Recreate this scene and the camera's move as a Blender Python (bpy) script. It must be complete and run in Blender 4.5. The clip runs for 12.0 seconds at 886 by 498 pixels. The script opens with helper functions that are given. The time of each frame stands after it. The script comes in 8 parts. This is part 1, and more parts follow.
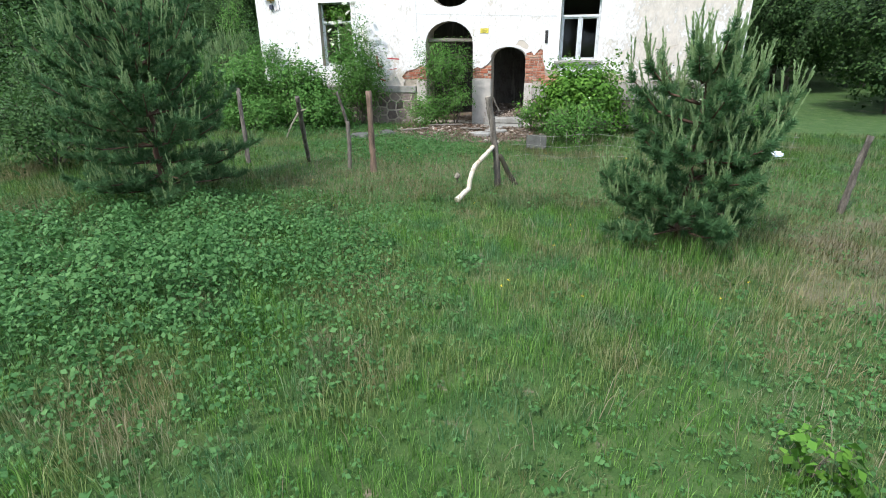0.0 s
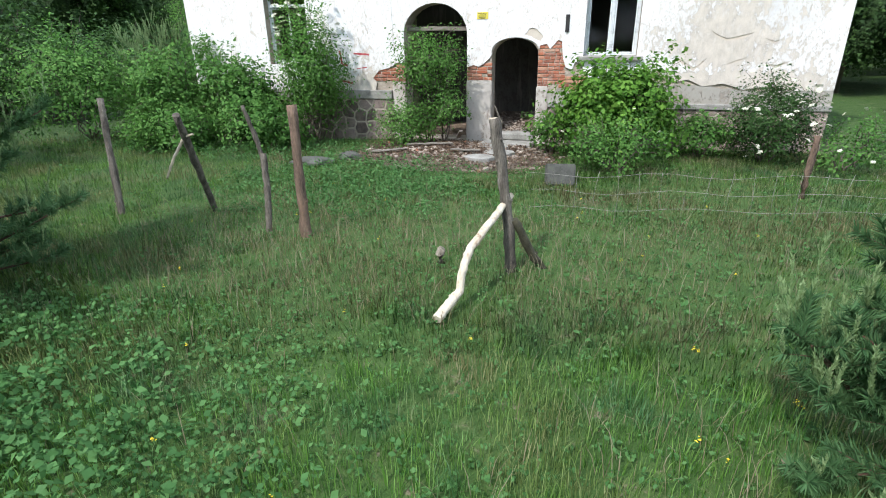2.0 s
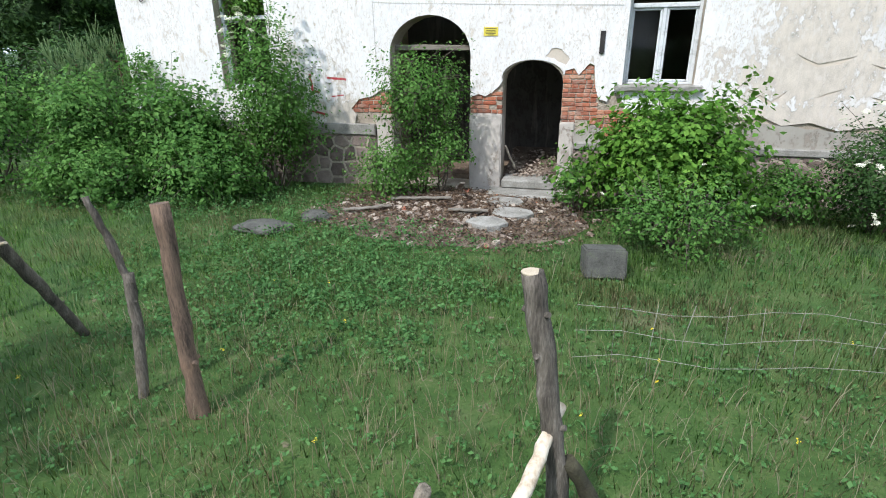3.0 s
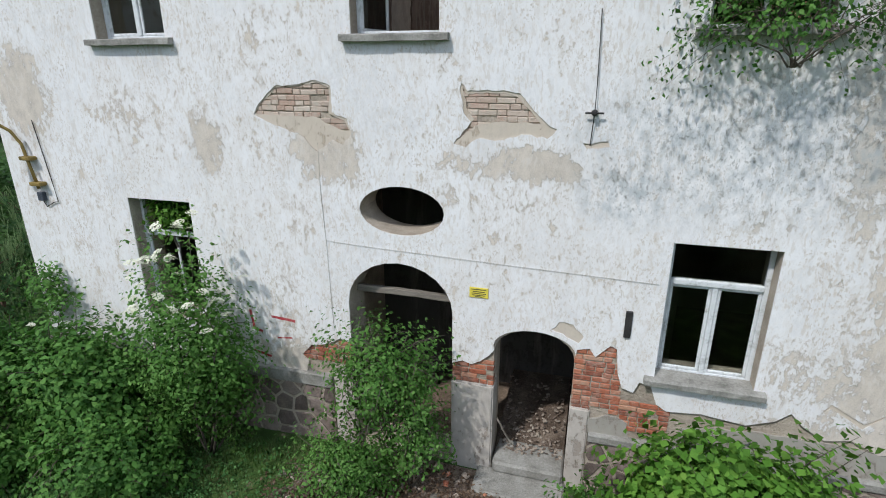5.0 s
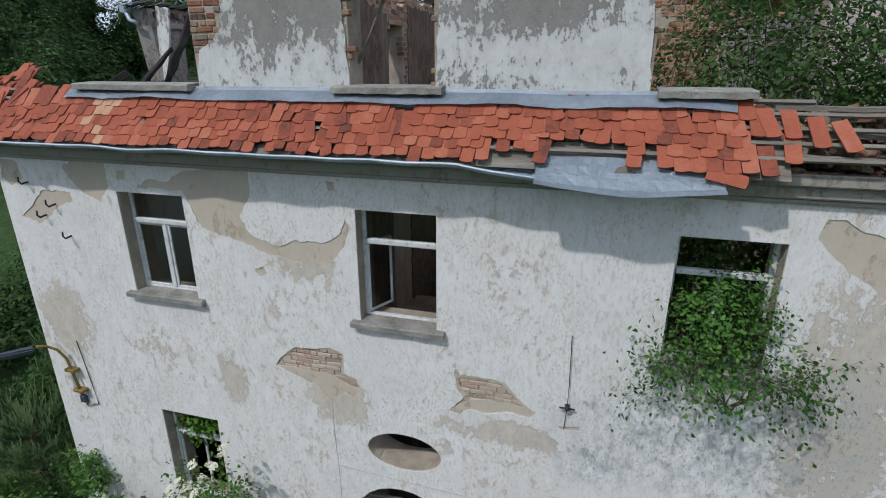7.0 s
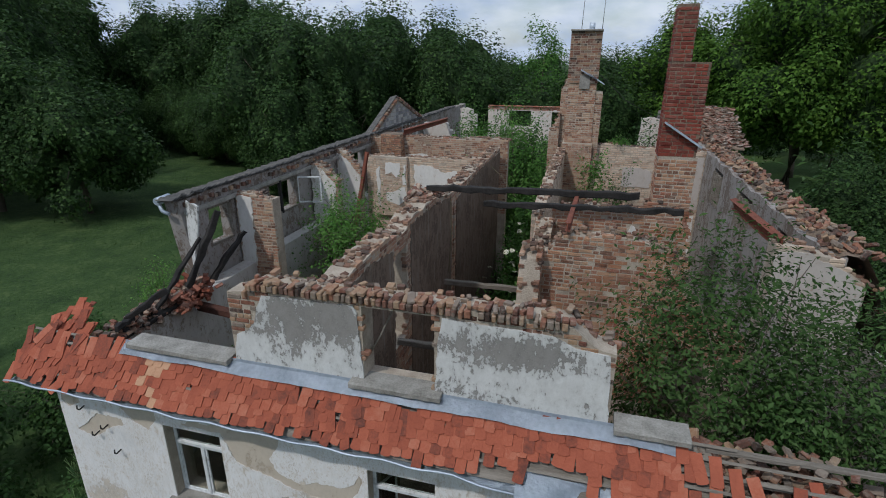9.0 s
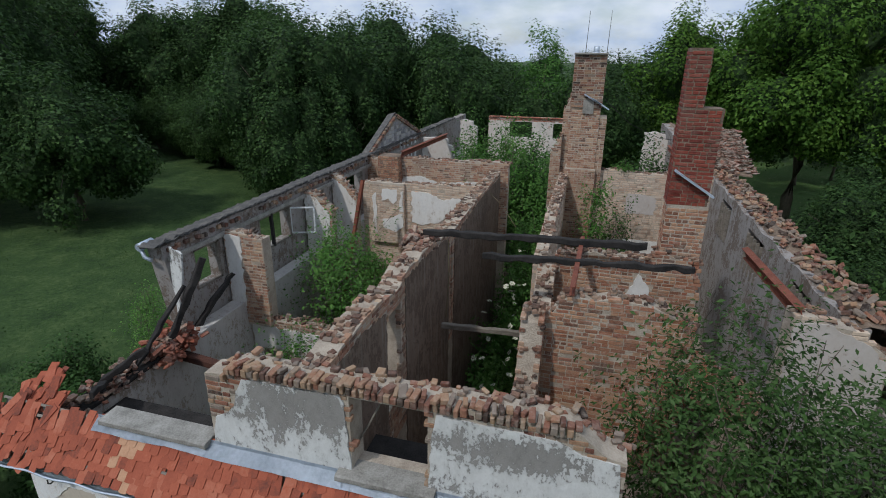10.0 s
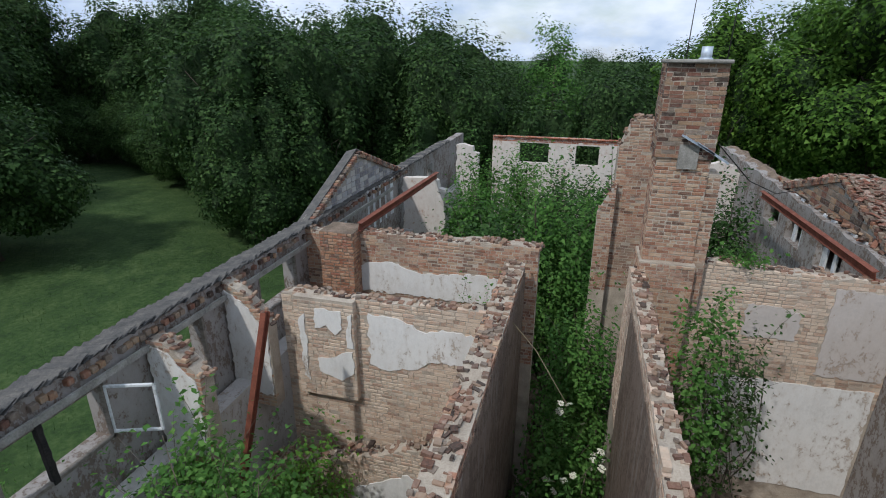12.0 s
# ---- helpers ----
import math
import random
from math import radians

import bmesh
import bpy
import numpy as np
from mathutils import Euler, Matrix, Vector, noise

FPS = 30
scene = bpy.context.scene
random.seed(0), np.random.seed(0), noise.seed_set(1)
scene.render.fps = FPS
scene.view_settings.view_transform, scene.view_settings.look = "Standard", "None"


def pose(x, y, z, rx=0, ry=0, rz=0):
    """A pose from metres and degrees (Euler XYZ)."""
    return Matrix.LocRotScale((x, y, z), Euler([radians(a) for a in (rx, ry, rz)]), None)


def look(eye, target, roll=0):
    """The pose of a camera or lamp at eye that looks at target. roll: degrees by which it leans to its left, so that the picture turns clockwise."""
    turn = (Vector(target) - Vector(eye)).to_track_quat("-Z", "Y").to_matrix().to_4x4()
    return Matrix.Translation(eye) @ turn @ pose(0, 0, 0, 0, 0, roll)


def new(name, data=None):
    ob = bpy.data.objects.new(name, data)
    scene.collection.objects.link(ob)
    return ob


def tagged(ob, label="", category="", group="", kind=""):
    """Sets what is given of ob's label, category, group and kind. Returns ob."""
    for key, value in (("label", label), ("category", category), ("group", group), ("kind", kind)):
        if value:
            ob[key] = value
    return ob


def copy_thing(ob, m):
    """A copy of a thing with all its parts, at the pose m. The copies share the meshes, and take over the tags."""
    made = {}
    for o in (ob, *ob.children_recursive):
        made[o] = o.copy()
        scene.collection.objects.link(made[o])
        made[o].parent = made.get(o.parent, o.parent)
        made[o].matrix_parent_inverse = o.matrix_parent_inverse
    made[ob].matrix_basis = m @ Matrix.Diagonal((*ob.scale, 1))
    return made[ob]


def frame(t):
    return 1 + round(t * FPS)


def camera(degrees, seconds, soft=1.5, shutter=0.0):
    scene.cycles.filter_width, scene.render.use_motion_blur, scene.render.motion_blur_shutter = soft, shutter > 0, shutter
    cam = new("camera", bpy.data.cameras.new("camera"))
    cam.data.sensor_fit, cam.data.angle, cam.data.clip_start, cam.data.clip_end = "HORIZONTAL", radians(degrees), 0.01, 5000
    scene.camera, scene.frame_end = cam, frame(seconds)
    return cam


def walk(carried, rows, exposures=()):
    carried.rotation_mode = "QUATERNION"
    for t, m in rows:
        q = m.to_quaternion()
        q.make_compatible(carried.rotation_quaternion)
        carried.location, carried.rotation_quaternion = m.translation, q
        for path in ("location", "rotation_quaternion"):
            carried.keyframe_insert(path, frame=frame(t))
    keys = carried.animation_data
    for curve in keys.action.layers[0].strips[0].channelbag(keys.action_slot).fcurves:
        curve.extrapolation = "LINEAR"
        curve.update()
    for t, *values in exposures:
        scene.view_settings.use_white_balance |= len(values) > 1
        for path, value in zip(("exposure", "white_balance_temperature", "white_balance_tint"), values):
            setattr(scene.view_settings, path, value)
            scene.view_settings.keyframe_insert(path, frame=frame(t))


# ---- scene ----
cam = camera(80.8, 12.0, 1.0)
METRES, EYE, TILT, LEAN, TURN = 31.0, 2.43, 0.0, 0.0, 15.4
ROWS = [
    (0.0, 0.0, 0.0, 0.0, -0.26, -21.6, 0.66),
    (0.5, 0.0018, 0.0268, -0.0002, -0.65, -21.7, 0.7),
    (1.0, 0.0046, 0.0597, -0.0017, -0.75, -21.72, 0.73),
    (1.5, 0.0072, 0.0979, -0.0038, -0.78, -21.73, 0.76),
    (2.0, 0.0086, 0.1408, -0.0061, -0.8, -21.77, 0.72),
    (2.5, 0.0097, 0.1879, -0.0049, -0.83, -21.72, 0.67),
    (4.5, 0.0279, 0.3442, 0.0658, 0.56, -18.57, -0.05),
    (5.0, 0.0298, 0.3494, 0.0981, 0.53, -18.71, -0.06),
    (5.5, 0.0304, 0.3514, 0.1296, 0.38, -18.84, -0.08),
    (6.0, 0.0291, 0.3539, 0.1616, 0.12, -19.17, -0.11),
    (6.5, 0.0289, 0.3546, 0.1925, 0.11, -19.34, -0.04),
    (7.0, 0.0299, 0.3544, 0.2199, 0.19, -19.32, -0.03),
    (7.5, 0.0302, 0.355, 0.2513, 0.16, -19.39, -0.1),
    (9.5, 0.0298, 0.3613, 0.3777, 0.27, -20.18, -0.48),
    (10.0, 0.0317, 0.3886, 0.3852, 0.3, -20.3, -0.63),
    (10.5, 0.0347, 0.4415, 0.3864, 0.36, -20.28, -0.5),
    (11.0, 0.0389, 0.51, 0.3877, 0.23, -20.31, -0.48),
    (11.5, 0.0416, 0.5912, 0.3905, -0.02, -20.38, -0.41),
    (12.0, 0.0403, 0.6807, 0.3922, -0.1, -20.38, -0.31),
]
EXPOSURES = [(0.0, 1.1), (2.5, 1.0), (4.5, 0.48), (5.5, 0.16), (7.0, -0.16), (7.7, -0.3), (9.3, -0.45), (12.0, -0.1)]
walk(cam, [(t, pose(0, 0, EYE, TILT, LEAN, TURN) @ pose(METRES * x, METRES * y, METRES * z, 90 + pitch, roll, yaw)) for t, x, y, z, yaw, pitch, roll in ROWS], EXPOSURES)

# ---- light ----
SUN_WAY = Vector((0.36, 0.72, -1.0)).normalized()      # the way the sunlight travels
world = bpy.data.worlds.new("sky")
scene.world = world
world.use_nodes = True


def build_sky():
    tree = world.node_tree
    tree.nodes.clear()
    out = tree.nodes.new("ShaderNodeOutputWorld")
    back = tree.nodes.new("ShaderNodeBackground")
    sky = tree.nodes.new("ShaderNodeTexSky")
    sky.sky_type = "NISHITA"
    sky.sun_disc = False
    sky.sun_elevation = math.asin(-SUN_WAY.z)
    sky.sun_rotation = math.atan2(-SUN_WAY.x, -SUN_WAY.y)
    coords = tree.nodes.new("ShaderNodeTexCoord")
    squash = tree.nodes.new("ShaderNodeMapping")
    squash.inputs["Scale"].default_value = (1.0, 1.0, 2.2)
    tree.links.new(coords.outputs["Generated"], squash.inputs["Vector"])
    clouds = tree.nodes.new("ShaderNodeTexNoise")
    clouds.inputs["Scale"].default_value = 5.5
    clouds.inputs["Detail"].default_value = 7
    clouds.inputs["Roughness"].default_value = 0.58
    tree.links.new(squash.outputs[0], clouds.inputs["Vector"])
    ramp = tree.nodes.new("ShaderNodeValToRGB")
    ramp.color_ramp.elements[0].position, ramp.color_ramp.elements[1].position = 0.2, 0.5
    tree.links.new(clouds.outputs["Fac"], ramp.inputs[0])
    shade = tree.nodes.new("ShaderNodeValToRGB")
    shade.color_ramp.elements[0].color = (4.6, 5.8, 7.8, 1)
    shade.color_ramp.elements[1].color = (7.6, 8.5, 9.9, 1)
    fine = tree.nodes.new("ShaderNodeTexNoise")
    fine.inputs["Scale"].default_value = 9
    fine.inputs["Detail"].default_value = 5
    tree.links.new(squash.outputs[0], fine.inputs["Vector"])
    shade.color_ramp.elements[0].position, shade.color_ramp.elements[1].position = 0.35, 0.65
    tree.links.new(fine.outputs["Fac"], shade.inputs[0])
    mix = tree.nodes.new("ShaderNodeMixRGB")
    tree.links.new(ramp.outputs[0], mix.inputs[0])
    tree.links.new(sky.outputs[0], mix.inputs[1])
    tree.links.new(shade.outputs[0], mix.inputs[2])
    tree.links.new(mix.outputs[0], back.inputs[0])
    back.inputs[1].default_value = 0.12
    tree.links.new(back.outputs[0], out.inputs[0])


build_sky()
sun = new("sun", bpy.data.lights.new("sun", "SUN"))
sun.data.energy, sun.data.angle, sun.data.color = 2.3, radians(2.0), (1.0, 0.985, 0.965)
sun.matrix_world = look((-20, -30, 60), Vector((-20, -30, 60)) + SUN_WAY)

# ---- materials ----
def material(name):
    m = bpy.data.materials.new(name)
    m.use_nodes = True
    m.node_tree.nodes.clear()
    out = m.node_tree.nodes.new("ShaderNodeOutputMaterial")
    bsdf = m.node_tree.nodes.new("ShaderNodeBsdfPrincipled")
    m.node_tree.links.new(bsdf.outputs[0], out.inputs[0])
    bsdf.inputs["Specular IOR Level"].default_value = 0.3
    return m, m.node_tree, bsdf, out


def node(tree, kind, values=None, **attrs):
    n = tree.nodes.new(kind)
    for key, value in attrs.items():
        setattr(n, key, value)
    for key, value in (values or {}).items():
        if isinstance(value, bpy.types.NodeSocket):
            tree.links.new(value, n.inputs[key])
        else:
            n.inputs[key].default_value = value
    return n


def coords(tree, scale=(1, 1, 1)):
    """World-sized coordinates: the places themselves, in metres."""
    geo = node(tree, "ShaderNodeNewGeometry")
    return node(tree, "ShaderNodeMapping", {"Vector": geo.outputs["Position"], "Scale": scale}).outputs[0]


def noise_at(tree, where, scale, detail=4.0, rough=0.55):
    return node(tree, "ShaderNodeTexNoise", {"Vector": where, "Scale": scale, "Detail": detail, "Roughness": rough}).outputs["Fac"]


def ramp(tree, value, stops):
    r = node(tree, "ShaderNodeValToRGB", {0: value})
    while len(r.color_ramp.elements) < len(stops):
        r.color_ramp.elements.new(0.5)
    for element, (at, colour) in zip(r.color_ramp.elements, stops):
        element.position = at
        element.color = (*colour, 1) if len(colour) == 3 else colour
    return r.outputs[0]


def step(tree, value, low, high):
    return node(tree, "ShaderNodeMapRange", {0: value, 1: low, 2: high, 3: 0.0, 4: 1.0}).outputs[0]


def mix(tree, fac, a, b):
    n = node(tree, "ShaderNodeMixRGB")
    for i, v in enumerate((fac, a, b)):
        if isinstance(v, bpy.types.NodeSocket):
            tree.links.new(v, n.inputs[i])
        else:
            n.inputs[i].default_value = v if i == 0 else (*v, 1)
    return n.outputs[0]


def maths(tree, how, a, b=0.0):
    n = node(tree, "ShaderNodeMath", operation=how)
    for i, v in enumerate((a, b)):
        if isinstance(v, bpy.types.NodeSocket):
            tree.links.new(v, n.inputs[i])
        else:
            n.inputs[i].default_value = v
    return n.outputs[0]


def bump(tree, bsdf, height, strength=0.4, distance=0.02):
    b = node(tree, "ShaderNodeBump", {"Height": height, "Strength": strength, "Distance": distance})
    tree.links.new(b.outputs[0], bsdf.inputs["Normal"])


def random_value(tree, islands=False):
    if islands:
        return node(tree, "ShaderNodeNewGeometry").outputs["Random Per Island"]
    return node(tree, "ShaderNodeObjectInfo").outputs["Random"]


def surface(name, stops, scale, rough=0.9, fine=8.0, relief=0.5, distance=0.02, metal=0.0, stretch=(1, 1, 1), islands=False, objects=False, jitter=0.25):
    """A weathered surface: two scales of mottling, grain, and an offset of its own for each piece."""
    m, tree, bsdf, out = material(name)
    where = coords(tree, stretch)
    big = noise_at(tree, where, scale, 5)
    small = noise_at(tree, where, scale * fine, 5, 0.65)
    value = maths(tree, "ADD", maths(tree, "MULTIPLY", big, 0.6), maths(tree, "MULTIPLY", small, 0.4))
    if islands or objects:
        r = maths(tree, "MULTIPLY", maths(tree, "SUBTRACT", random_value(tree, islands), 0.5), jitter * 2)
        value = maths(tree, "ADD", value, r)
    colour = ramp(tree, value, stops)
    tree.links.new(colour, bsdf.inputs["Base Color"])
    bsdf.inputs["Roughness"].default_value = rough
    bsdf.inputs["Metallic"].default_value = metal
    bump(tree, bsdf, small, relief, distance)
    return m


def leafy(name, dark, mid, light, scale=0.8, islands=True, through_light=0.35):
    m, tree, bsdf, out = material(name)
    where = coords(tree)
    big = noise_at(tree, where, scale, 3)
    value = maths(tree, "ADD", maths(tree, "MULTIPLY", big, 0.55), maths(tree, "MULTIPLY", random_value(tree, islands), 0.45))
    colour = ramp(tree, value, [(0.2, dark), (0.5, mid), (0.8, light)])
    tree.links.new(colour, bsdf.inputs["Base Color"])
    bsdf.inputs["Roughness"].default_value = 0.6
    bsdf.inputs["Specular IOR Level"].default_value = 0.18
    glow = node(tree, "ShaderNodeBsdfTranslucent", {"Color": colour})
    blend = node(tree, "ShaderNodeMixShader", {0: through_light, 1: bsdf.outputs[0], 2: glow.outputs[0]})
    tree.links.new(blend.outputs[0], out.inputs[0])
    return m


def spots(tree, where, places):
    """A soft 0..1 field that is high inside the given ovals (x, z, half width, half height) of an upright face."""
    parts = node(tree, "ShaderNodeSeparateXYZ", {0: where})
    total = None
    for x, z, rx, rz in places:
        dx = maths(tree, "DIVIDE", maths(tree, "SUBTRACT", parts.outputs["X"], x), rx)
        dz = maths(tree, "DIVIDE", maths(tree, "SUBTRACT", parts.outputs["Z"], z), rz)
        r = maths(tree, "SQRT", maths(tree, "ADD", maths(tree, "MULTIPLY", dx, dx), maths(tree, "MULTIPLY", dz, dz)))
        inside = node(tree, "ShaderNodeMapRange", {0: r, 1: 0.55, 2: 1.45, 3: 1.0, 4: 0.0}).outputs[0]
        total = inside if total is None else maths(tree, "MAXIMUM", total, inside)
    return total


def grass_surface():
    """Blades in drifts of fresh green, blue-green and dry yellow."""
    m, tree, bsdf, out = material("grass_blades")
    where = coords(tree)
    drift = noise_at(tree, where, 0.75, 5, 0.62)
    other = noise_at(tree, node(tree, "ShaderNodeMapping", {"Vector": where, "Location": (7, 3, 0)}).outputs[0], 1.1, 4, 0.6)
    flat = node(tree, "ShaderNodeSeparateXYZ", {0: where})
    plan = node(tree, "ShaderNodeCombineXYZ", {0: flat.outputs[0], 1: 0.0, 2: flat.outputs[1]}).outputs[0]
    drift = maths(tree, "ADD", drift, maths(tree, "MULTIPLY", spots(tree, plan, [(4.6, 6.2, 2.6, 3.0), (-2.6, 9.8, 2.6, 1.5), (1.0, 11.5, 2.4, 1.6)]), 0.11))
    one = random_value(tree, True)
    green = ramp(tree, one, [(0.0, (0.04, 0.115, 0.016)), (0.5, (0.115, 0.255, 0.045)), (1.0, (0.26, 0.43, 0.12))])
    blue = ramp(tree, one, [(0.0, (0.035, 0.105, 0.038)), (0.6, (0.1, 0.225, 0.09)), (1.0, (0.24, 0.37, 0.19))])
    dry = ramp(tree, one, [(0.0, (0.13, 0.13, 0.055)), (0.5, (0.29, 0.25, 0.13)), (1.0, (0.45, 0.36, 0.24))])
    colour = mix(tree, maths(tree, "MULTIPLY", step(tree, drift, 0.47, 0.62), 0.85), mix(tree, step(tree, other, 0.5, 0.6), green, blue), dry)
    tree.links.new(colour, bsdf.inputs["Base Color"])
    bsdf.inputs["Roughness"].default_value = 0.65
    bsdf.inputs["Specular IOR Level"].default_value = 0.15
    glow = node(tree, "ShaderNodeBsdfTranslucent", {"Color": colour})
    blend = node(tree, "ShaderNodeMixShader", {0: 0.5, 1: bsdf.outputs[0], 2: glow.outputs[0]})
    tree.links.new(blend.outputs[0], out.inputs[0])
    return m


M_GRASS = grass_surface()
M_LEAF = leafy("broad_leaves", (0.05, 0.135, 0.028), (0.095, 0.23, 0.048), (0.17, 0.33, 0.082), 0.8, True, 0.42)
M_LEAF_FRESH = leafy("fresh_leaves", (0.065, 0.17, 0.032), (0.115, 0.26, 0.055), (0.2, 0.37, 0.1), 0.8, True, 0.45)
M_LEAF_BRIGHT = leafy("bright_leaves", (0.055, 0.15, 0.018), (0.105, 0.245, 0.034), (0.2, 0.38, 0.065), 0.8)
M_LEAF_DARK = leafy("wood_leaves", (0.018, 0.046, 0.014), (0.042, 0.092, 0.026), (0.088, 0.165, 0.046), 0.1)
M_LEAF_MAPLE = leafy("maple_leaves", (0.035, 0.09, 0.014), (0.085, 0.185, 0.028), (0.16, 0.29, 0.048), 0.3)
M_NEEDLE = leafy("pine_needles", (0.042, 0.105, 0.042), (0.078, 0.17, 0.066), (0.135, 0.24, 0.1), 1.0, True, 0.35)
M_PETAL = surface("white_petals", [(0.2, (0.6, 0.6, 0.46)), (0.8, (0.78, 0.78, 0.64))], 5)
M_BARK = surface("bark", [(0.3, (0.06, 0.05, 0.04)), (0.7, (0.17, 0.14, 0.11))], 6, stretch=(1, 1, 0.3))
M_RUBBLE = surface("rubble", [(0.3, (0.08, 0.06, 0.045)), (0.5, (0.2, 0.15, 0.11)), (0.7, (0.36, 0.26, 0.2))], 3, fine=9, relief=0.8, distance=0.05)


def peeling(name, paint, under, places, amount=0.5, seed=0.0, streaks=0.0, mould_and_shade=(), pull=0.13, dashes=0.0):
    """Old limewash flaking off a coarse render: bare shapes with a lip, fine crazing, faint run marks, mould and
    painted shrub shade.
    """
    m, tree, bsdf, out = material(name)
    geo = node(tree, "ShaderNodeNewGeometry").outputs["Position"]
    where = node(tree, "ShaderNodeMapping", {"Vector": geo, "Location": (seed, seed, seed)}).outputs[0]
    warp = node(tree, "ShaderNodeTexNoise", {"Vector": where, "Scale": 2.5, "Detail": 5.0})
    bent = node(tree, "ShaderNodeMixRGB", {0: 0.12, 1: where, 2: warp.outputs["Color"]}, blend_type="ADD").outputs[0]
    at_home = node(tree, "ShaderNodeMixRGB", {0: 0.12, 1: geo, 2: warp.outputs["Color"]}, blend_type="ADD").outputs[0]
    tall = node(tree, "ShaderNodeMapping", {"Vector": bent, "Scale": (1, 1, 0.62)}).outputs[0]
    big = noise_at(tree, bent, 0.9, 3)
    middle = noise_at(tree, tall, 5.8, 7, 0.7)
    small = noise_at(tree, tall, 19.0, 5, 0.72)
    grain = noise_at(tree, where, 70.0, 4, 0.7)
    field = maths(tree, "ADD", maths(tree, "MULTIPLY", big, 0.26), maths(tree, "ADD", maths(tree, "MULTIPLY", middle, 0.42), maths(tree, "MULTIPLY", small, 0.32)))
    if places:
        field = maths(tree, "ADD", field, maths(tree, "MULTIPLY", spots(tree, at_home, places), pull))
    edge = 0.62 - amount * 0.12
    bare = step(tree, field, edge, edge + 0.016)
    thin = step(tree, field, edge - 0.075, edge)
    dirt = ramp(tree, maths(tree, "ADD", maths(tree, "MULTIPLY", big, 0.5), maths(tree, "MULTIPLY", small, 0.5)),
                [(0.3, tuple(c * 0.8 for c in paint)), (0.5, paint), (0.7, tuple(min(0.86, c * 1.06) for c in paint))])
    veil = noise_at(tree, where, 0.5, 4, 0.6)
    veined = noise_at(tree, tall, 2.2, 6, 0.7)
    dirt = mix(tree, maths(tree, "MULTIPLY", maths(tree, "MULTIPLY", step(tree, veil, 0.42, 0.62), step(tree, veined, 0.4, 0.62)), 0.36), dirt, tuple(0.45 * c + 0.55 * u for c, u in zip(paint, under)))
    worn = mix(tree, maths(tree, "MULTIPLY", thin, 0.3), dirt, under)
    low = ramp(tree, maths(tree, "ADD", maths(tree, "MULTIPLY", middle, 0.55), maths(tree, "MULTIPLY", grain, 0.45)),
               [(0.3, tuple(c * 0.62 for c in under)), (0.5, under), (0.7, tuple(c * 1.3 for c in under))])
    colour = mix(tree, bare, worn, low)
    if dashes:                                             # short upright scratches where the wash has worn thin
        comb = noise_at(tree, node(tree, "ShaderNodeMapping", {"Vector": bent, "Scale": (1, 1, 0.3)}).outputs[0], 26.0, 3, 0.5)
        zone = noise_at(tree, where, 0.55, 3)
        colour = mix(tree, maths(tree, "MULTIPLY", maths(tree, "MULTIPLY", step(tree, comb, 0.55, 0.62), step(tree, zone, 0.36, 0.56)), dashes), colour, tuple(0.3 * c + 0.7 * u for c, u in zip(paint, under)))
        flecks = noise_at(tree, node(tree, "ShaderNodeMapping", {"Vector": bent, "Scale": (1, 1, 0.55)}).outputs[0], 34.0, 5, 0.7)
        colour = mix(tree, maths(tree, "MULTIPLY", maths(tree, "MULTIPLY", step(tree, flecks, 0.54, 0.58), step(tree, veined, 0.42, 0.58)), 0.8), colour, low)
    if streaks:
        run = noise_at(tree, node(tree, "ShaderNodeMapping", {"Vector": bent, "Scale": (5, 5, 0.35)}).outputs[0], 1.6, 4)
        colour = mix(tree, maths(tree, "MULTIPLY", step(tree, run, 0.54, 0.72), streaks), colour, (0.3, 0.28, 0.24))
    # Grey-blue blotches: mould stains, with the window shrub's shadow painted into them.
    if mould_and_shade:
        spread = maths(tree, "MULTIPLY", spots(tree, at_home, mould_and_shade), step(tree, middle, 0.42, 0.62))
        colour = mix(tree, maths(tree, "MULTIPLY", spread, 0.62), colour, (0.3, 0.355, 0.39))
        dots = noise_at(tree, tall, 30.0, 3, 0.6)
        colour = mix(tree, maths(tree, "MULTIPLY", maths(tree, "MULTIPLY", spots(tree, at_home, mould_and_shade), step(tree, dots, 0.56, 0.64)), 0.5), colour, (0.2, 0.2, 0.18))
    tree.links.new(colour, bsdf.inputs["Base Color"])
    bsdf.inputs["Roughness"].default_value = 0.92
    height = maths(tree, "ADD", maths(tree, "MULTIPLY", bare, -1.0), maths(tree, "ADD", maths(tree, "MULTIPLY", grain, 0.22), maths(tree, "MULTIPLY", middle, 0.5)))
    bump(tree, bsdf, height, 0.6, 0.012)
    return m


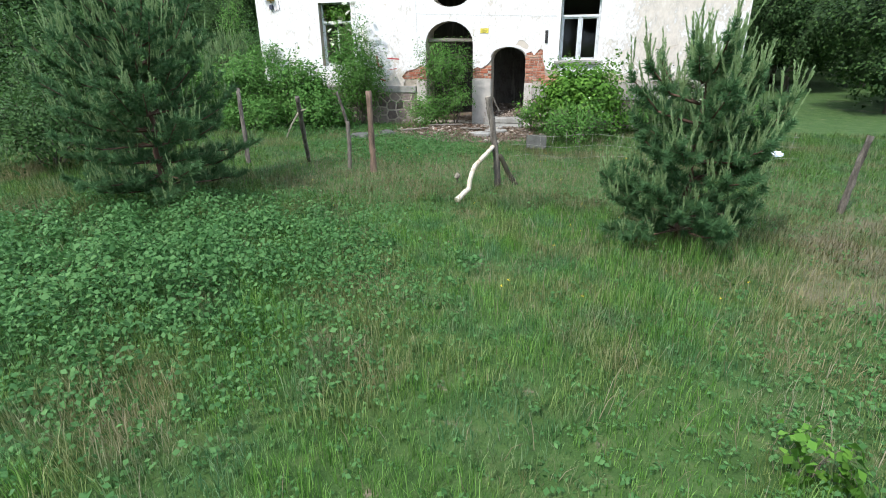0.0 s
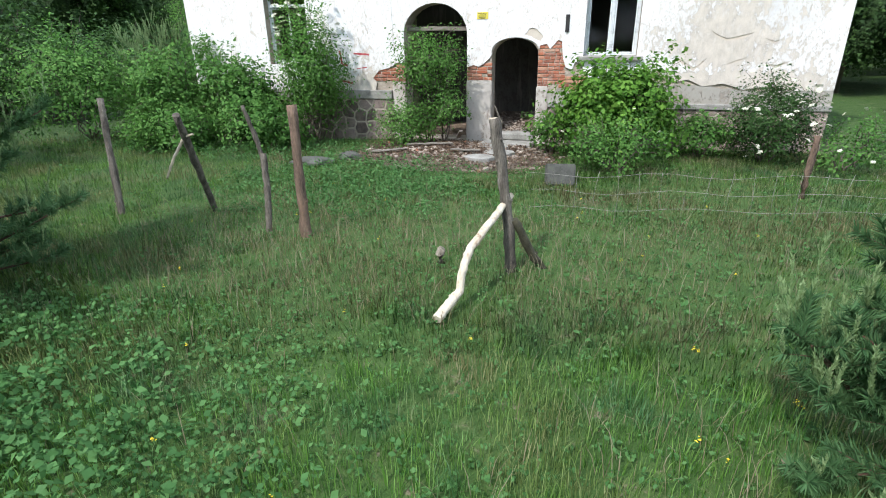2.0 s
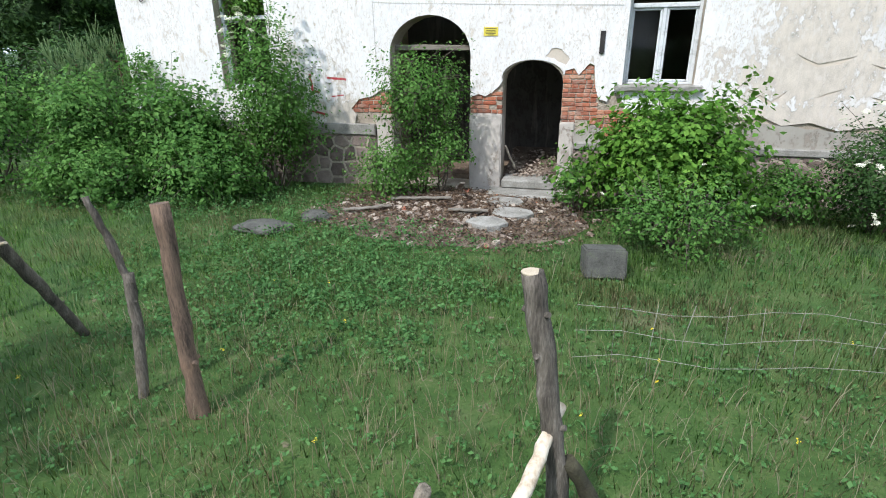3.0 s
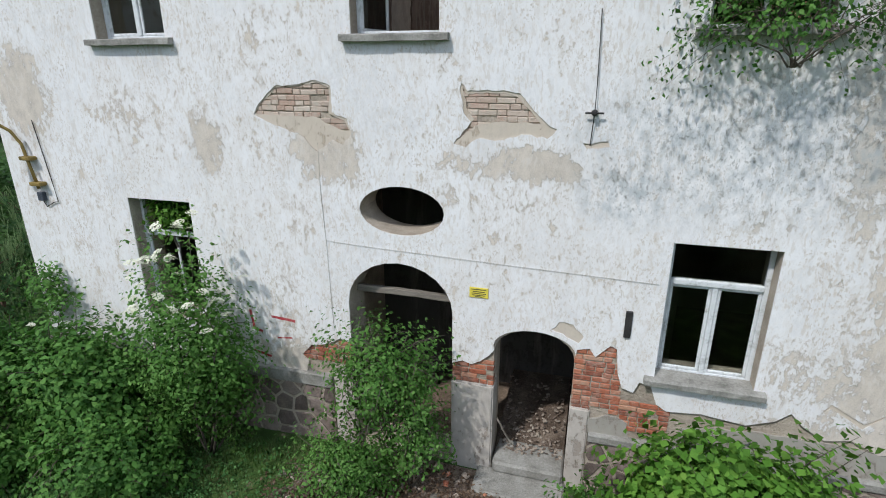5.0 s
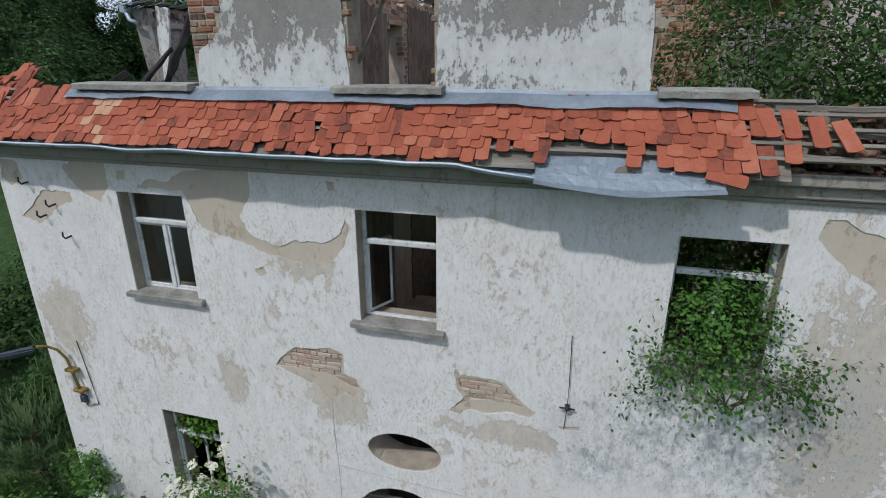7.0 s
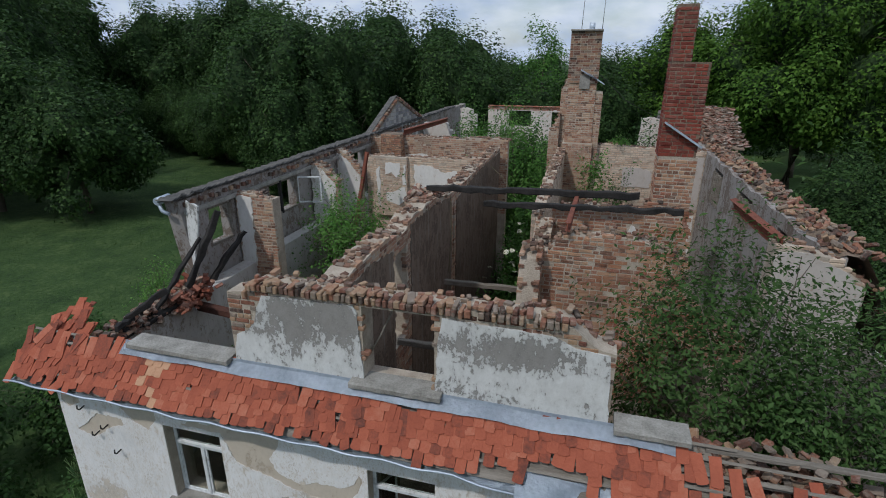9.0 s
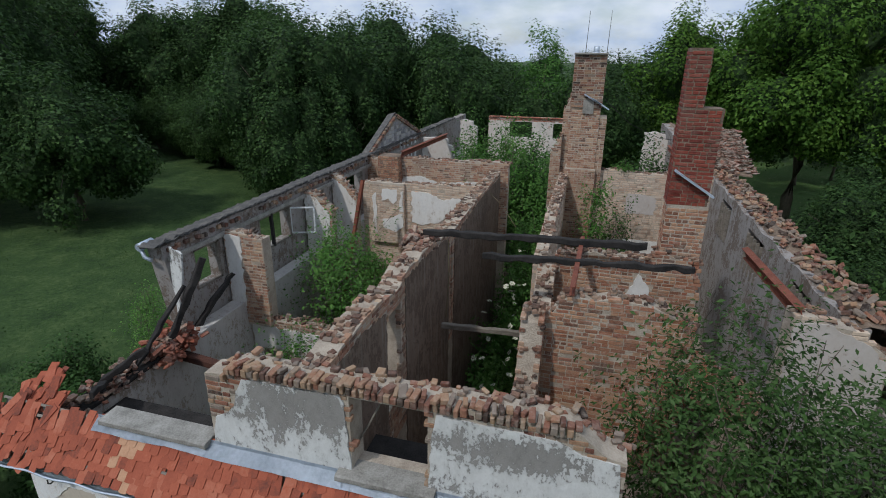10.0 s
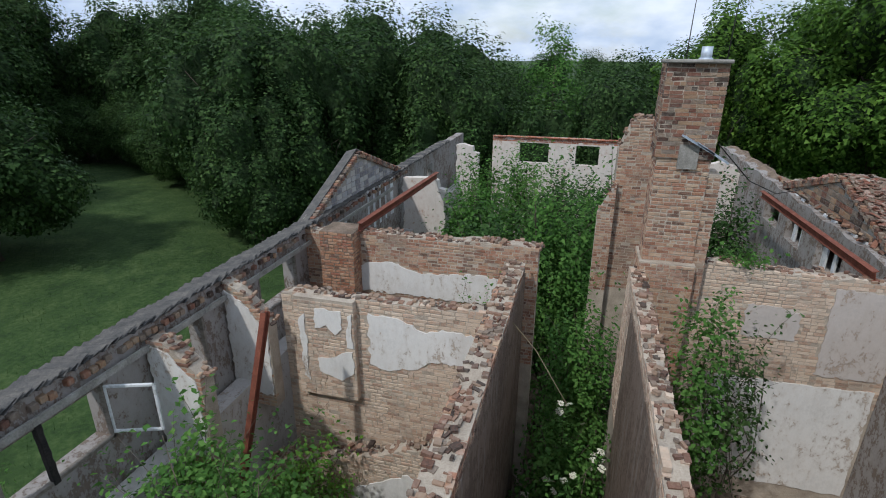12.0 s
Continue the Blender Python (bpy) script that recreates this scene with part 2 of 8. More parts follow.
def soil_surface():
    """Mossy topsoil, with a worn dry patch of bare earth and straw to the east of the path."""
    m, tree, bsdf, out = material("meadow_soil")
    where = coords(tree)
    big, middle, fine = noise_at(tree, where, 0.55, 4), noise_at(tree, where, 4.0, 4, 0.6), noise_at(tree, where, 40.0, 4, 0.7)
    moss = ramp(tree, maths(tree, "ADD", maths(tree, "MULTIPLY", middle, 0.6), maths(tree, "MULTIPLY", fine, 0.4)), [(0.3, (0.022, 0.05, 0.01)), (0.5, (0.045, 0.095, 0.02)), (0.7, (0.1, 0.13, 0.045))])
    earth = ramp(tree, maths(tree, "ADD", maths(tree, "MULTIPLY", middle, 0.4), maths(tree, "MULTIPLY", fine, 0.6)), [(0.3, (0.075, 0.06, 0.04)), (0.5, (0.16, 0.13, 0.085)), (0.7, (0.27, 0.225, 0.155))])
    flat = node(tree, "ShaderNodeSeparateXYZ", {0: where})
    lifted = node(tree, "ShaderNodeCombineXYZ", {0: flat.outputs[0], 1: 0.0, 2: flat.outputs[1]}).outputs[0]
    wander = node(tree, "ShaderNodeTexNoise", {"Vector": lifted, "Scale": 0.7, "Detail": 5.0})
    lifted = node(tree, "ShaderNodeMixRGB", {0: 1.0, 1: lifted, 2: wander.outputs["Color"]}, blend_type="ADD").outputs[0]
    dry = spots(tree, lifted, [(5.3, 7.1, 2.3, 2.2), (0.4, 2.2, 0.5, 0.4)])
    bare = maths(tree, "MAXIMUM", step(tree, maths(tree, "ADD", big, maths(tree, "MULTIPLY", dry, 0.22)), 0.62, 0.8), step(tree, middle, 0.66, 0.72))
    sward = ramp(tree, maths(tree, "ADD", maths(tree, "MULTIPLY", big, 0.5), maths(tree, "MULTIPLY", middle, 0.5)), [(0.36, (0.018, 0.042, 0.01)), (0.5, (0.032, 0.068, 0.016)), (0.62, (0.062, 0.1, 0.03))])
    beside = step(tree, flat.outputs[0], -12.0, -15.0)
    tree.links.new(mix(tree, beside, mix(tree, bare, moss, earth), sward), bsdf.inputs["Base Color"])
    bsdf.inputs["Roughness"].default_value = 0.95
    bump(tree, bsdf, fine, 0.8, 0.03)
    return m


M_SOIL = soil_surface()
FACADE_BARE = [(-5.6, 6.75, 0.5, 0.25), (-10.3, 5.2, 0.5, 0.6), (-7.1, 4.6, 0.25, 0.4), (-2.6, 4.5, 0.9, 0.2), (2.4, 3.4, 1.4, 0.9), (1.9, 2.3, 1.3, 0.7), (2.2, 1.4, 2.0, 0.28), (1.0, 5.4, 0.7, 1.5),
               (-5.9, 1.35, 0.7, 0.3), (1.3, 6.3, 0.5, 0.8), (-5.3, 4.6, 0.5, 0.4)]
# The second list of ovals: mould plus painted shadow under the window shrub.
M_PLASTER = peeling("flaking_white_limewash", (0.765, 0.755, 0.755), (0.56, 0.5, 0.435), FACADE_BARE, 0.46, 0.0, 0.1,
                    [(-0.3, 4.85, 1.5, 0.75), (0.9, 5.2, 0.7, 0.9), (-1.5, 4.3, 0.5, 0.4)], 0.13, 0.75)
M_ATTIC = peeling("flaking_attic_limewash", (0.66, 0.665, 0.65), (0.25, 0.24, 0.225), [(-6.0, 9.95, 0.8, 0.33), (-2.75, 9.9, 0.95, 0.25), (-5.3, 10.0, 0.5, 0.35), (-6.6, 9.8, 0.3, 0.3)], 0.7, 7.0, 0.1, (), 0.1)
M_ROOM = peeling("old_room_plaster", (0.68, 0.665, 0.635), (0.42, 0.36, 0.3), [], 0.45, 13.0, 0.12)
M_ROOM_PINK = peeling("pinkish_room_plaster", (0.5, 0.455, 0.42), (0.36, 0.29, 0.235), [], 0.5, 17.0, 0.12)
M_ROOM_GREY = peeling("smoked_grey_plaster", (0.34, 0.32, 0.305), (0.17, 0.135, 0.112), [], 0.9, 21.0, 0.35)
M_CORRIDOR = peeling("brown_corridor_plaster", (0.21, 0.155, 0.12), (0.12, 0.085, 0.062), [], 0.95, 31.0, 0.5)
M_UNDER = peeling("beige_lime_render", (0.56, 0.49, 0.41), (0.43, 0.36, 0.285), [], 0.55, 83.0, 0.1)
M_JAMB = peeling("patched_jamb_render", (0.52, 0.475, 0.43), (0.33, 0.285, 0.245), [], 0.6, 71.0, 0.2)
M_RENDER = peeling("grey_render", (0.36, 0.34, 0.3), (0.27, 0.235, 0.2), [], 0.6, 43.0, 0.3)
M_CONCRETE = surface("old_concrete", [(0.3, (0.14, 0.135, 0.12)), (0.5, (0.27, 0.26, 0.235)), (0.75, (0.42, 0.41, 0.38))], 4, fine=8, relief=0.7)
M_MORTAR = surface("lime_mortar", [(0.3, (0.26, 0.215, 0.17)), (0.55, (0.46, 0.395, 0.32)), (0.75, (0.58, 0.515, 0.43))], 3, fine=12, relief=0.9, distance=0.03)
M_FRAME = surface("flaking_window_paint", [(0.3, (0.3, 0.3, 0.29)), (0.48, (0.62, 0.64, 0.65)), (0.75, (0.72, 0.74, 0.75))], 6, fine=5, rough=0.7)
M_STONE = surface("plinth_stone", [(0.25, (0.09, 0.07, 0.062)), (0.5, (0.2, 0.155, 0.135)), (0.75, (0.33, 0.265, 0.235))], 6, objects=True, jitter=0.2)
M_SLATE = surface("slate_edge", [(0.25, (0.035, 0.037, 0.04)), (0.5, (0.085, 0.083, 0.08)), (0.8, (0.19, 0.175, 0.155))], 5, islands=True)


def brick_surface(name, stops, islands, jitter, lime=0.5):
    """Fired clay: each brick its own shade, lime smears, soot and grey weathering over many bricks."""
    m, tree, bsdf, out = material(name)
    where = coords(tree)
    fine = noise_at(tree, where, 34, 5, 0.7)
    big = noise_at(tree, where, 1.1, 4, 0.6)
    smear = noise_at(tree, where, 9, 4, 0.65)
    value = maths(tree, "ADD", maths(tree, "MULTIPLY", fine, 0.5), maths(tree, "ADD", 0.25, maths(tree, "MULTIPLY", maths(tree, "SUBTRACT", random_value(tree, islands), 0.5), jitter * 2.2)))
    colour = ramp(tree, value, stops)
    veil = noise_at(tree, where, 2.6, 5, 0.7)
    colour = mix(tree, maths(tree, "MULTIPLY", step(tree, veil, 0.42, 0.7), lime * 0.6), colour, (0.44, 0.35, 0.275))
    colour = mix(tree, maths(tree, "MULTIPLY", step(tree, smear, 0.5, 0.64), lime), colour, (0.48, 0.43, 0.36))
    colour = mix(tree, maths(tree, "MULTIPLY", step(tree, big, 0.52, 0.72), 0.55), colour, (0.15, 0.125, 0.105))
    tree.links.new(colour, bsdf.inputs["Base Color"])
    bsdf.inputs["Roughness"].default_value = 0.93
    bump(tree, bsdf, maths(tree, "ADD", fine, smear), 0.8, 0.02)
    return m


def brick_pair(name, stops, jitter=0.3, lime=0.5):
    return brick_surface(name, stops, False, jitter, lime), brick_surface(name + "_rows", stops, True, jitter, lime)


B_YELLOW = brick_pair("yellow_brick", [(0.08, (0.1, 0.065, 0.048)), (0.24, (0.26, 0.115, 0.072)), (0.4, (0.38, 0.215, 0.135)), (0.55, (0.47, 0.345, 0.235)), (0.72, (0.4, 0.225, 0.145)), (0.95, (0.31, 0.125, 0.08))], 0.36, 0.42)
B_ORANGE = brick_pair("orange_brick", [(0.15, (0.2, 0.065, 0.04)), (0.4, (0.36, 0.11, 0.06)), (0.65, (0.45, 0.155, 0.085)), (0.9, (0.5, 0.3, 0.2))], 0.3, 0.35)
B_RED = brick_pair("red_chimney_brick", [(0.15, (0.1, 0.022, 0.017)), (0.5, (0.21, 0.042, 0.028)), (0.85, (0.28, 0.07, 0.045))], 0.24, 0.08)
B_RUST = brick_pair("rust_orange_brick", [(0.08, (0.11, 0.06, 0.042)), (0.25, (0.27, 0.11, 0.062)), (0.45, (0.37, 0.18, 0.1)), (0.62, (0.44, 0.27, 0.165)), (0.8, (0.34, 0.145, 0.085)), (0.95, (0.25, 0.085, 0.055))], 0.36, 0.3)
B_MIXED = brick_pair("weathered_top_brick", [(0.08, (0.045, 0.032, 0.026)), (0.26, (0.16, 0.065, 0.045)), (0.46, (0.27, 0.12, 0.075)), (0.66, (0.35, 0.23, 0.14)), (0.88, (0.2, 0.16, 0.13))], 0.42, 0.25)
B_TOP = brick_pair("dusty_wall_head_brick", [(0.08, (0.05, 0.036, 0.03)), (0.26, (0.16, 0.08, 0.056)), (0.46, (0.26, 0.155, 0.108)), (0.68, (0.31, 0.215, 0.15)), (0.9, (0.19, 0.15, 0.12))], 0.42, 0.12)
B_PALE = brick_pair("limewashed_brick", [(0.1, (0.4, 0.25, 0.19)), (0.5, (0.54, 0.42, 0.345)), (0.85, (0.6, 0.52, 0.44))], 0.24, 0.6)
B_PINK = brick_pair("pale_pink_brick", [(0.08, (0.28, 0.18, 0.13)), (0.28, (0.5, 0.345, 0.25)), (0.5, (0.6, 0.46, 0.345)), (0.75, (0.63, 0.51, 0.4)), (0.95, (0.48, 0.27, 0.185))], 0.32)
M_TILE = surface("red_roof_tile", [(0.12, (0.12, 0.045, 0.033)), (0.35, (0.28, 0.075, 0.043)), (0.65, (0.36, 0.1, 0.056)), (0.92, (0.42, 0.16, 0.1))], 3, objects=True, jitter=0.27)
M_ZINC = surface("zinc_sheet", [(0.3, (0.32, 0.38, 0.45)), (0.7, (0.55, 0.62, 0.7))], 2, rough=0.5, metal=0.4)
M_TIMBER = surface("weathered_timber", [(0.3, (0.10, 0.085, 0.07)), (0.7, (0.3, 0.27, 0.23))], 3, stretch=(0.4, 4, 4))
M_CHAR = surface("charred_timber", [(0.3, (0.006, 0.006, 0.006)), (0.75, (0.05, 0.045, 0.042))], 4)
M_RUST = surface("rusty_steel", [(0.3, (0.1, 0.03, 0.02)), (0.7, (0.26, 0.085, 0.05))], 4, rough=0.75)
M_RUST_DARK = surface("dark_rust", [(0.3, (0.035, 0.018, 0.014)), (0.7, (0.12, 0.05, 0.035))], 4, rough=0.85)
M_TILE_LOOSE = surface("red_roof_tile_rows", [(0.12, (0.12, 0.045, 0.033)), (0.35, (0.28, 0.075, 0.043)), (0.65, (0.36, 0.1, 0.056)), (0.92, (0.42, 0.16, 0.1))], 3, islands=True, jitter=0.27)
M_TILE_PALE = surface("pale_roof_tile", [(0.25, (0.38, 0.19, 0.11)), (0.7, (0.52, 0.32, 0.2))], 3)


# ---- building blocks ----
def mesh_of(bm, name, mat):
    me = bpy.data.meshes.new(name)
    bm.normal_update()
    bm.to_mesh(me)
    bm.free()
    me.materials.append(mat)
    return me


def part(name, bm, mat, parent=None, label=""):
    ob = new(name, mesh_of(bm, name, mat))
    if parent is not None:
        ob.parent = parent
    return tagged(ob, label)


def thing(name, label, category, group="", kind="", at=(0, 0, 0)):
    ob = new(name)
    ob.location = at
    return tagged(ob, label, category, group, kind)


def add_box(bm, lo, hi, m=None):
    made = bmesh.ops.create_cube(bm, size=1.0)["verts"]
    lo, hi = Vector(lo), Vector(hi)
    for v in made:
        v.co = Vector(((lo[i] + hi[i]) / 2 + v.co[i] * (hi[i] - lo[i]) for i in range(3)))
        if m is not None:
            v.co = m @ v.co
    return made


def sheet(bm, loops, to_world, depth):
    """Fills the first loop, less the other loops, and thickens it by depth (a vector)."""
    edges = []
    for loop in loops:
        vs = [bm.verts.new(to_world(u, v)) for u, v in loop]
        edges += [bm.edges.new((vs[i], vs[(i + 1) % len(vs)])) for i in range(len(vs))]
    filled = bmesh.ops.triangle_fill(bm, use_beauty=True, use_dissolve=False, edges=edges)
    faces = [f for f in filled["geom"] if isinstance(f, bmesh.types.BMFace)]
    pushed = bmesh.ops.extrude_face_region(bm, geom=faces, use_keep_orig=True)
    bmesh.ops.translate(bm, vec=depth, verts=[v for v in pushed["geom"] if isinstance(v, bmesh.types.BMVert)])
    bmesh.ops.recalc_face_normals(bm, faces=bm.faces)


def rect(u0, u1, v0, v1):
    return [(u0, v0), (u1, v0), (u1, v1), (u0, v1)]


def arch(u0, u1, v0, spring, crown, n=10):
    mid, half = (u0 + u1) / 2, (u1 - u0) / 2
    return [(u0, v0), (u1, v0)] + [(mid + half * math.cos(math.pi * i / n), spring + (crown - spring) * math.sin(math.pi * i / n)) for i in range(n + 1)]


def oval(u, v, ru, rv, n=24):
    return [(u + ru * math.cos(2 * math.pi * i / n), v + rv * math.sin(2 * math.pi * i / n)) for i in range(n)]


def boxes_mesh(name, boxes, mat):
    """One mesh of many boxes; each box is (matrix, half sizes)."""
    corners = np.array([(x, y, z) for x in (-1, 1) for y in (-1, 1) for z in (-1, 1)], float)
    quads = np.array([(0, 1, 3, 2), (4, 6, 7, 5), (0, 4, 5, 1), (2, 3, 7, 6), (0, 2, 6, 4), (1, 5, 7, 3)])
    verts, faces = [], []
    for i, (m, half) in enumerate(boxes):
        m = np.array(m)
        verts.append((corners * np.array(half)) @ m[:3, :3].T + m[:3, 3])
        faces.append(quads + 8 * i)
    me = bpy.data.meshes.new(name)
    me.from_pydata(np.concatenate(verts).tolist() if verts else [], [], np.concatenate(faces).tolist() if faces else [])
    me.materials.append(mat)
    return me


PIECES = {}


def piece_mesh(name, half, mat, bevel=0.008):
    """A block with worn edges, shared by all alike pieces."""
    key = (name, tuple(round(h, 3) for h in half), mat.name)
    if key not in PIECES:
        bm = bmesh.new()
        add_box(bm, [-h for h in half], half)
        bmesh.ops.bevel(bm, geom=bm.edges[:], offset=bevel, segments=1, affect="EDGES")
        PIECES[key] = mesh_of(bm, name, mat)
    return PIECES[key]


def lay(parent, name, boxes, pair, singles=300, key=None, rest="brickwork"):
    """Lays blocks on a parent: the first ones as pieces of their own, those past that as one joined part."""
    boxes = sorted(boxes, key=key) if key else boxes
    for m, half in boxes[:singles]:
        ob = new(name, piece_mesh(name, half, pair[0]))
        ob.matrix_world = m
        ob.parent = parent
        ob.matrix_parent_inverse = parent.matrix_world.inverted()
    if boxes[singles:]:
        ob = new(rest, boxes_mesh(rest, boxes[singles:], pair[1]))
        ob.parent = parent
        ob.matrix_parent_inverse = parent.matrix_world.inverted()
        tagged(ob, kind="stuff")


def inside(loop, u, v):
    hit = False
    for (a, b), (c, d) in zip(loop, loop[1:] + loop[:1]):
        if (b > v) != (d > v) and u < (c - a) * (v - b) / (d - b) + a:
            hit = not hit
    return hit


def jagged(loop, rng, pitch=0.09, rough=0.035):
    """The loop again with its sides broken up unevenly."""
    made = []
    for (a, b), (c, d) in zip(loop, loop[1:] + loop[:1]):
        n = max(1, int(math.hypot(c - a, d - b) / pitch))
        for i in range(n):
            t = i / n
            k = rough if i else rough * 0.4
            made.append((a + (c - a) * t + rng.uniform(-k, k), b + (d - b) * t + rng.uniform(-k, k)))
    return made


def line(a, b, out):
    """Along a wall's face from a to b in plan; out is +1 if the face looks to the right of that way."""
    a, b = Vector((*a, 0)), Vector((*b, 0))
    way = (b - a).normalized()
    return a, way, Vector((way.y, -way.x, 0)) * out, (b - a).length


def face_bricks(a, b, z0, top, rng, out=1, skip=(), proud=0.0078, size=(0.235, 0.064), lost=0.05, joint=0.017, depth=0.05):
    """Courses of bricks on one face; top is a function of the distance along it, skip are loops left free."""
    start, way, normal, length = line(a, b, out)
    turn = Matrix((way, -normal, (0, 0, 1))).transposed().to_4x4()
    made = []
    pitch = size[1] + joint
    z, row = z0 + pitch / 2, 0
    while z < 16:
        u = -(size[0] / 2 if row % 2 else 0) + rng.uniform(-0.02, 0.02)
        any_left = False
        while u < length:
            w = (size[0] if rng.random() < 0.5 else size[0] / 2 - joint / 2) * rng.uniform(0.9, 1.06)
            lo, hi = max(u, 0.0), min(u + w, length)
            mid = (lo + hi) / 2
            if hi - lo > 0.05:
                if z + pitch * 0.4 < top(mid):
                    any_left = True
                    if rng.random() > lost and not any(inside(s, mid, z) for s in skip):
                        spot = start + way * mid + normal * (proud - depth + rng.choice((-0.005, -0.002, 0.0, 0.002, 0.004))) + Vector((0, 0, z + rng.uniform(-0.007, 0.007)))
                        m = Matrix.Translation(spot) @ turn @ Matrix.Rotation(rng.gauss(0, 0.02), 4, "Y")
                        made.append((m, (round((hi - lo) / 2, 2), depth, size[1] / 2)))
            u += w + joint
        if not any_left:
            break
        z += pitch
        row += 1
    return made


def top_bricks(a, b, top, thick, rng, out=-1, layers=2, gone=0.3):
    """Loose and broken bricks along the top of a ruined wall."""
    start, way, normal, length = line(a, b, out)
    made = []
    u = 0.0
    while u < length:
        for layer in range(layers):
            across = rng.uniform(0, 0.04)
            while across < thick - 0.03:
                d = rng.choice((0.05, 0.07, 0.09, 0.11, 0.15))
                if rng.random() > gone * (1 + layer * 1.4):
                    z = top(min(length, u + 0.06)) - 0.025 + layer * 0.06
                    spot = start + way * (u + rng.uniform(0.02, 0.1)) + normal * min(thick, across + d / 2) + Vector((0, 0, z + rng.uniform(-0.02, 0.02)))
                    m = Matrix.Translation(spot) @ Matrix.Rotation(math.atan2(way.y, way.x) + rng.gauss(0, 0.3), 4, "Z") @ Euler((rng.gauss(0, 0.14), rng.gauss(0, 0.14), 0)).to_matrix().to_4x4()
                    made.append((m, (rng.choice((0.03, 0.04, 0.055, 0.06)), round(d / 2 - 0.006, 3), rng.choice((0.02, 0.028, 0.033)))))
                across += d
        u += 0.115
    return made


def masonry(name, a, b, thick, z0, tops, holes=(), faces=(), label="", seed=1, pair=B_YELLOW, core=M_MORTAR, brick_from=7.6, top_pair=None, near=0.0, layers=2, wobble=0.05, singles=100):
    """A ruined brick wall: mortar core, bricks on the faces, loose ones on top, plaster left in patches.
    The face runs a to b, the wall lies to the left of that way. faces: (side, brick_from, plaster loops, plaster material)."""
    rng = random.Random(seed)
    offsets = [rng.uniform(-wobble, wobble) for _ in range(400)]
    us, zs = [p[0] for p in tops], [p[1] for p in tops]

    def top(u):
        return float(np.interp(u, us, zs)) + offsets[int(u / 0.27) % 400]

    start, way, normal, length = line(a, b, 1)
    n = max(2, int(length / 0.27))
    outline = [(0.0, z0), (length, z0)] + [(length * i / n, top(length * i / n) - 0.03) for i in range(n, -1, -1)]
    bm = bmesh.new()
    sheet(bm, [outline, *holes], lambda u, v: start + way * u + Vector((0, 0, v)), -normal * thick)
    ob = tagged(part(name, bm, core), label, "wall", kind="structure")
    boxes = []
    for side, low, plasters, plaster_mat in faces:
        shift = Vector((0, 0, 0)) if side > 0 else -normal * thick
        fa, fb = (start + shift).to_2d(), (start + way * length + shift).to_2d()
        loops = [jagged(p, rng) for p in plasters]
        boxes += face_bricks(fa, fb, low, top, rng, side, [*holes, *loops])
        for loop in loops:
            bm = bmesh.new()
            sheet(bm, [loop], lambda u, v: start + shift + way * u + Vector((0, 0, v)), normal * side * 0.028)
            part("plaster", bm, plaster_mat, ob, "remains of old plaster")
    def nearness(box):
        return abs((box[0].translation - start).dot(way) - near) - box[0].translation.z * 0.5

    lay(ob, "brick", boxes, pair, int(singles * 0.65), key=nearness)
    lay(ob, "brick", top_bricks(a, b, top, thick, rng, -1, layers), B_TOP, int(singles * 0.35), key=nearness, rest="brick_rubble")
    return ob


# ---- ground ----
def ground_height(x, y):
    """Gentle unevenness of the meadow, level at the house."""
    far = min(1.0, max(0.0, (abs(y - 25) - 22) / 60 + max(0.0, (abs(x + 4) - 18) / 60)))
    return -0.05 + 0.06 * noise.noise((x * 0.35, y * 0.35, 0)) + far * 0.9 * noise.noise((x * 0.03, y * 0.03, 4))


def build_ground():
    bm = bmesh.new()
    xs = [-1500, -700, -350, -200, -130] + list(np.arange(-90, -14, 4.0)) + list(np.arange(-14, 8, 0.6)) + list(np.arange(8, 60, 4.0)) + [80, 130, 250, 500, 1500]
    ys = [-900, -300, -120, -60, -30, -14] + list(np.arange(-6, 17.6, 0.6)) + list(np.arange(20, 110, 4.0)) + [130, 180, 260, 420, 800, 1800]
    rows = [[bm.verts.new((x, y, ground_height(x, y))) for x in xs] for y in ys]
    for a, b in zip(rows, rows[1:]):
        for i in range(len(xs) - 1):
            bm.faces.new((a[i], a[i + 1], b[i + 1], b[i]))
    for f in bm.faces:
        f.smooth = True
    tagged(part("ground", bm, M_SOIL), "uneven meadow soil with moss and bare brown patches", "ground", kind="structure")


build_ground()

# ---- the house: facade ----
FRONT, BACK, WEST, EAST = 16.85, 51.0, -11.0, 3.95
SKIN = 0.035                                            # thickness of the plaster on the facade

W_WIN = [  # openings of the facade's windows: x0, x1, z0, z1
    (-8.72, -7.60, 1.75, 3.67), (-1.00, 0.11, 1.88, 3.64), (-8.72, -7.56, 5.89, 7.50), (-4.88, -3.78, 5.89, 7.50), (-0.98, 0.10, 5.89, 7.48)]
A_BIG = (-5.12, -3.60, 0.02, 2.40, 3.05)
A_SMALL = (-3.02, -1.97, 0.05, 1.93, 2.29)
OVAL = (-4.30, 3.77, 0.58, 0.325)


def arch_over(x0, x1, spring, crown, n=12):
    mid, half = (x0 + x1) / 2, (x1 - x0) / 2
    return [(mid - half * math.cos(math.pi * i / n), spring + (crown - spring) * math.sin(math.pi * i / n)) for i in range(n + 1)]


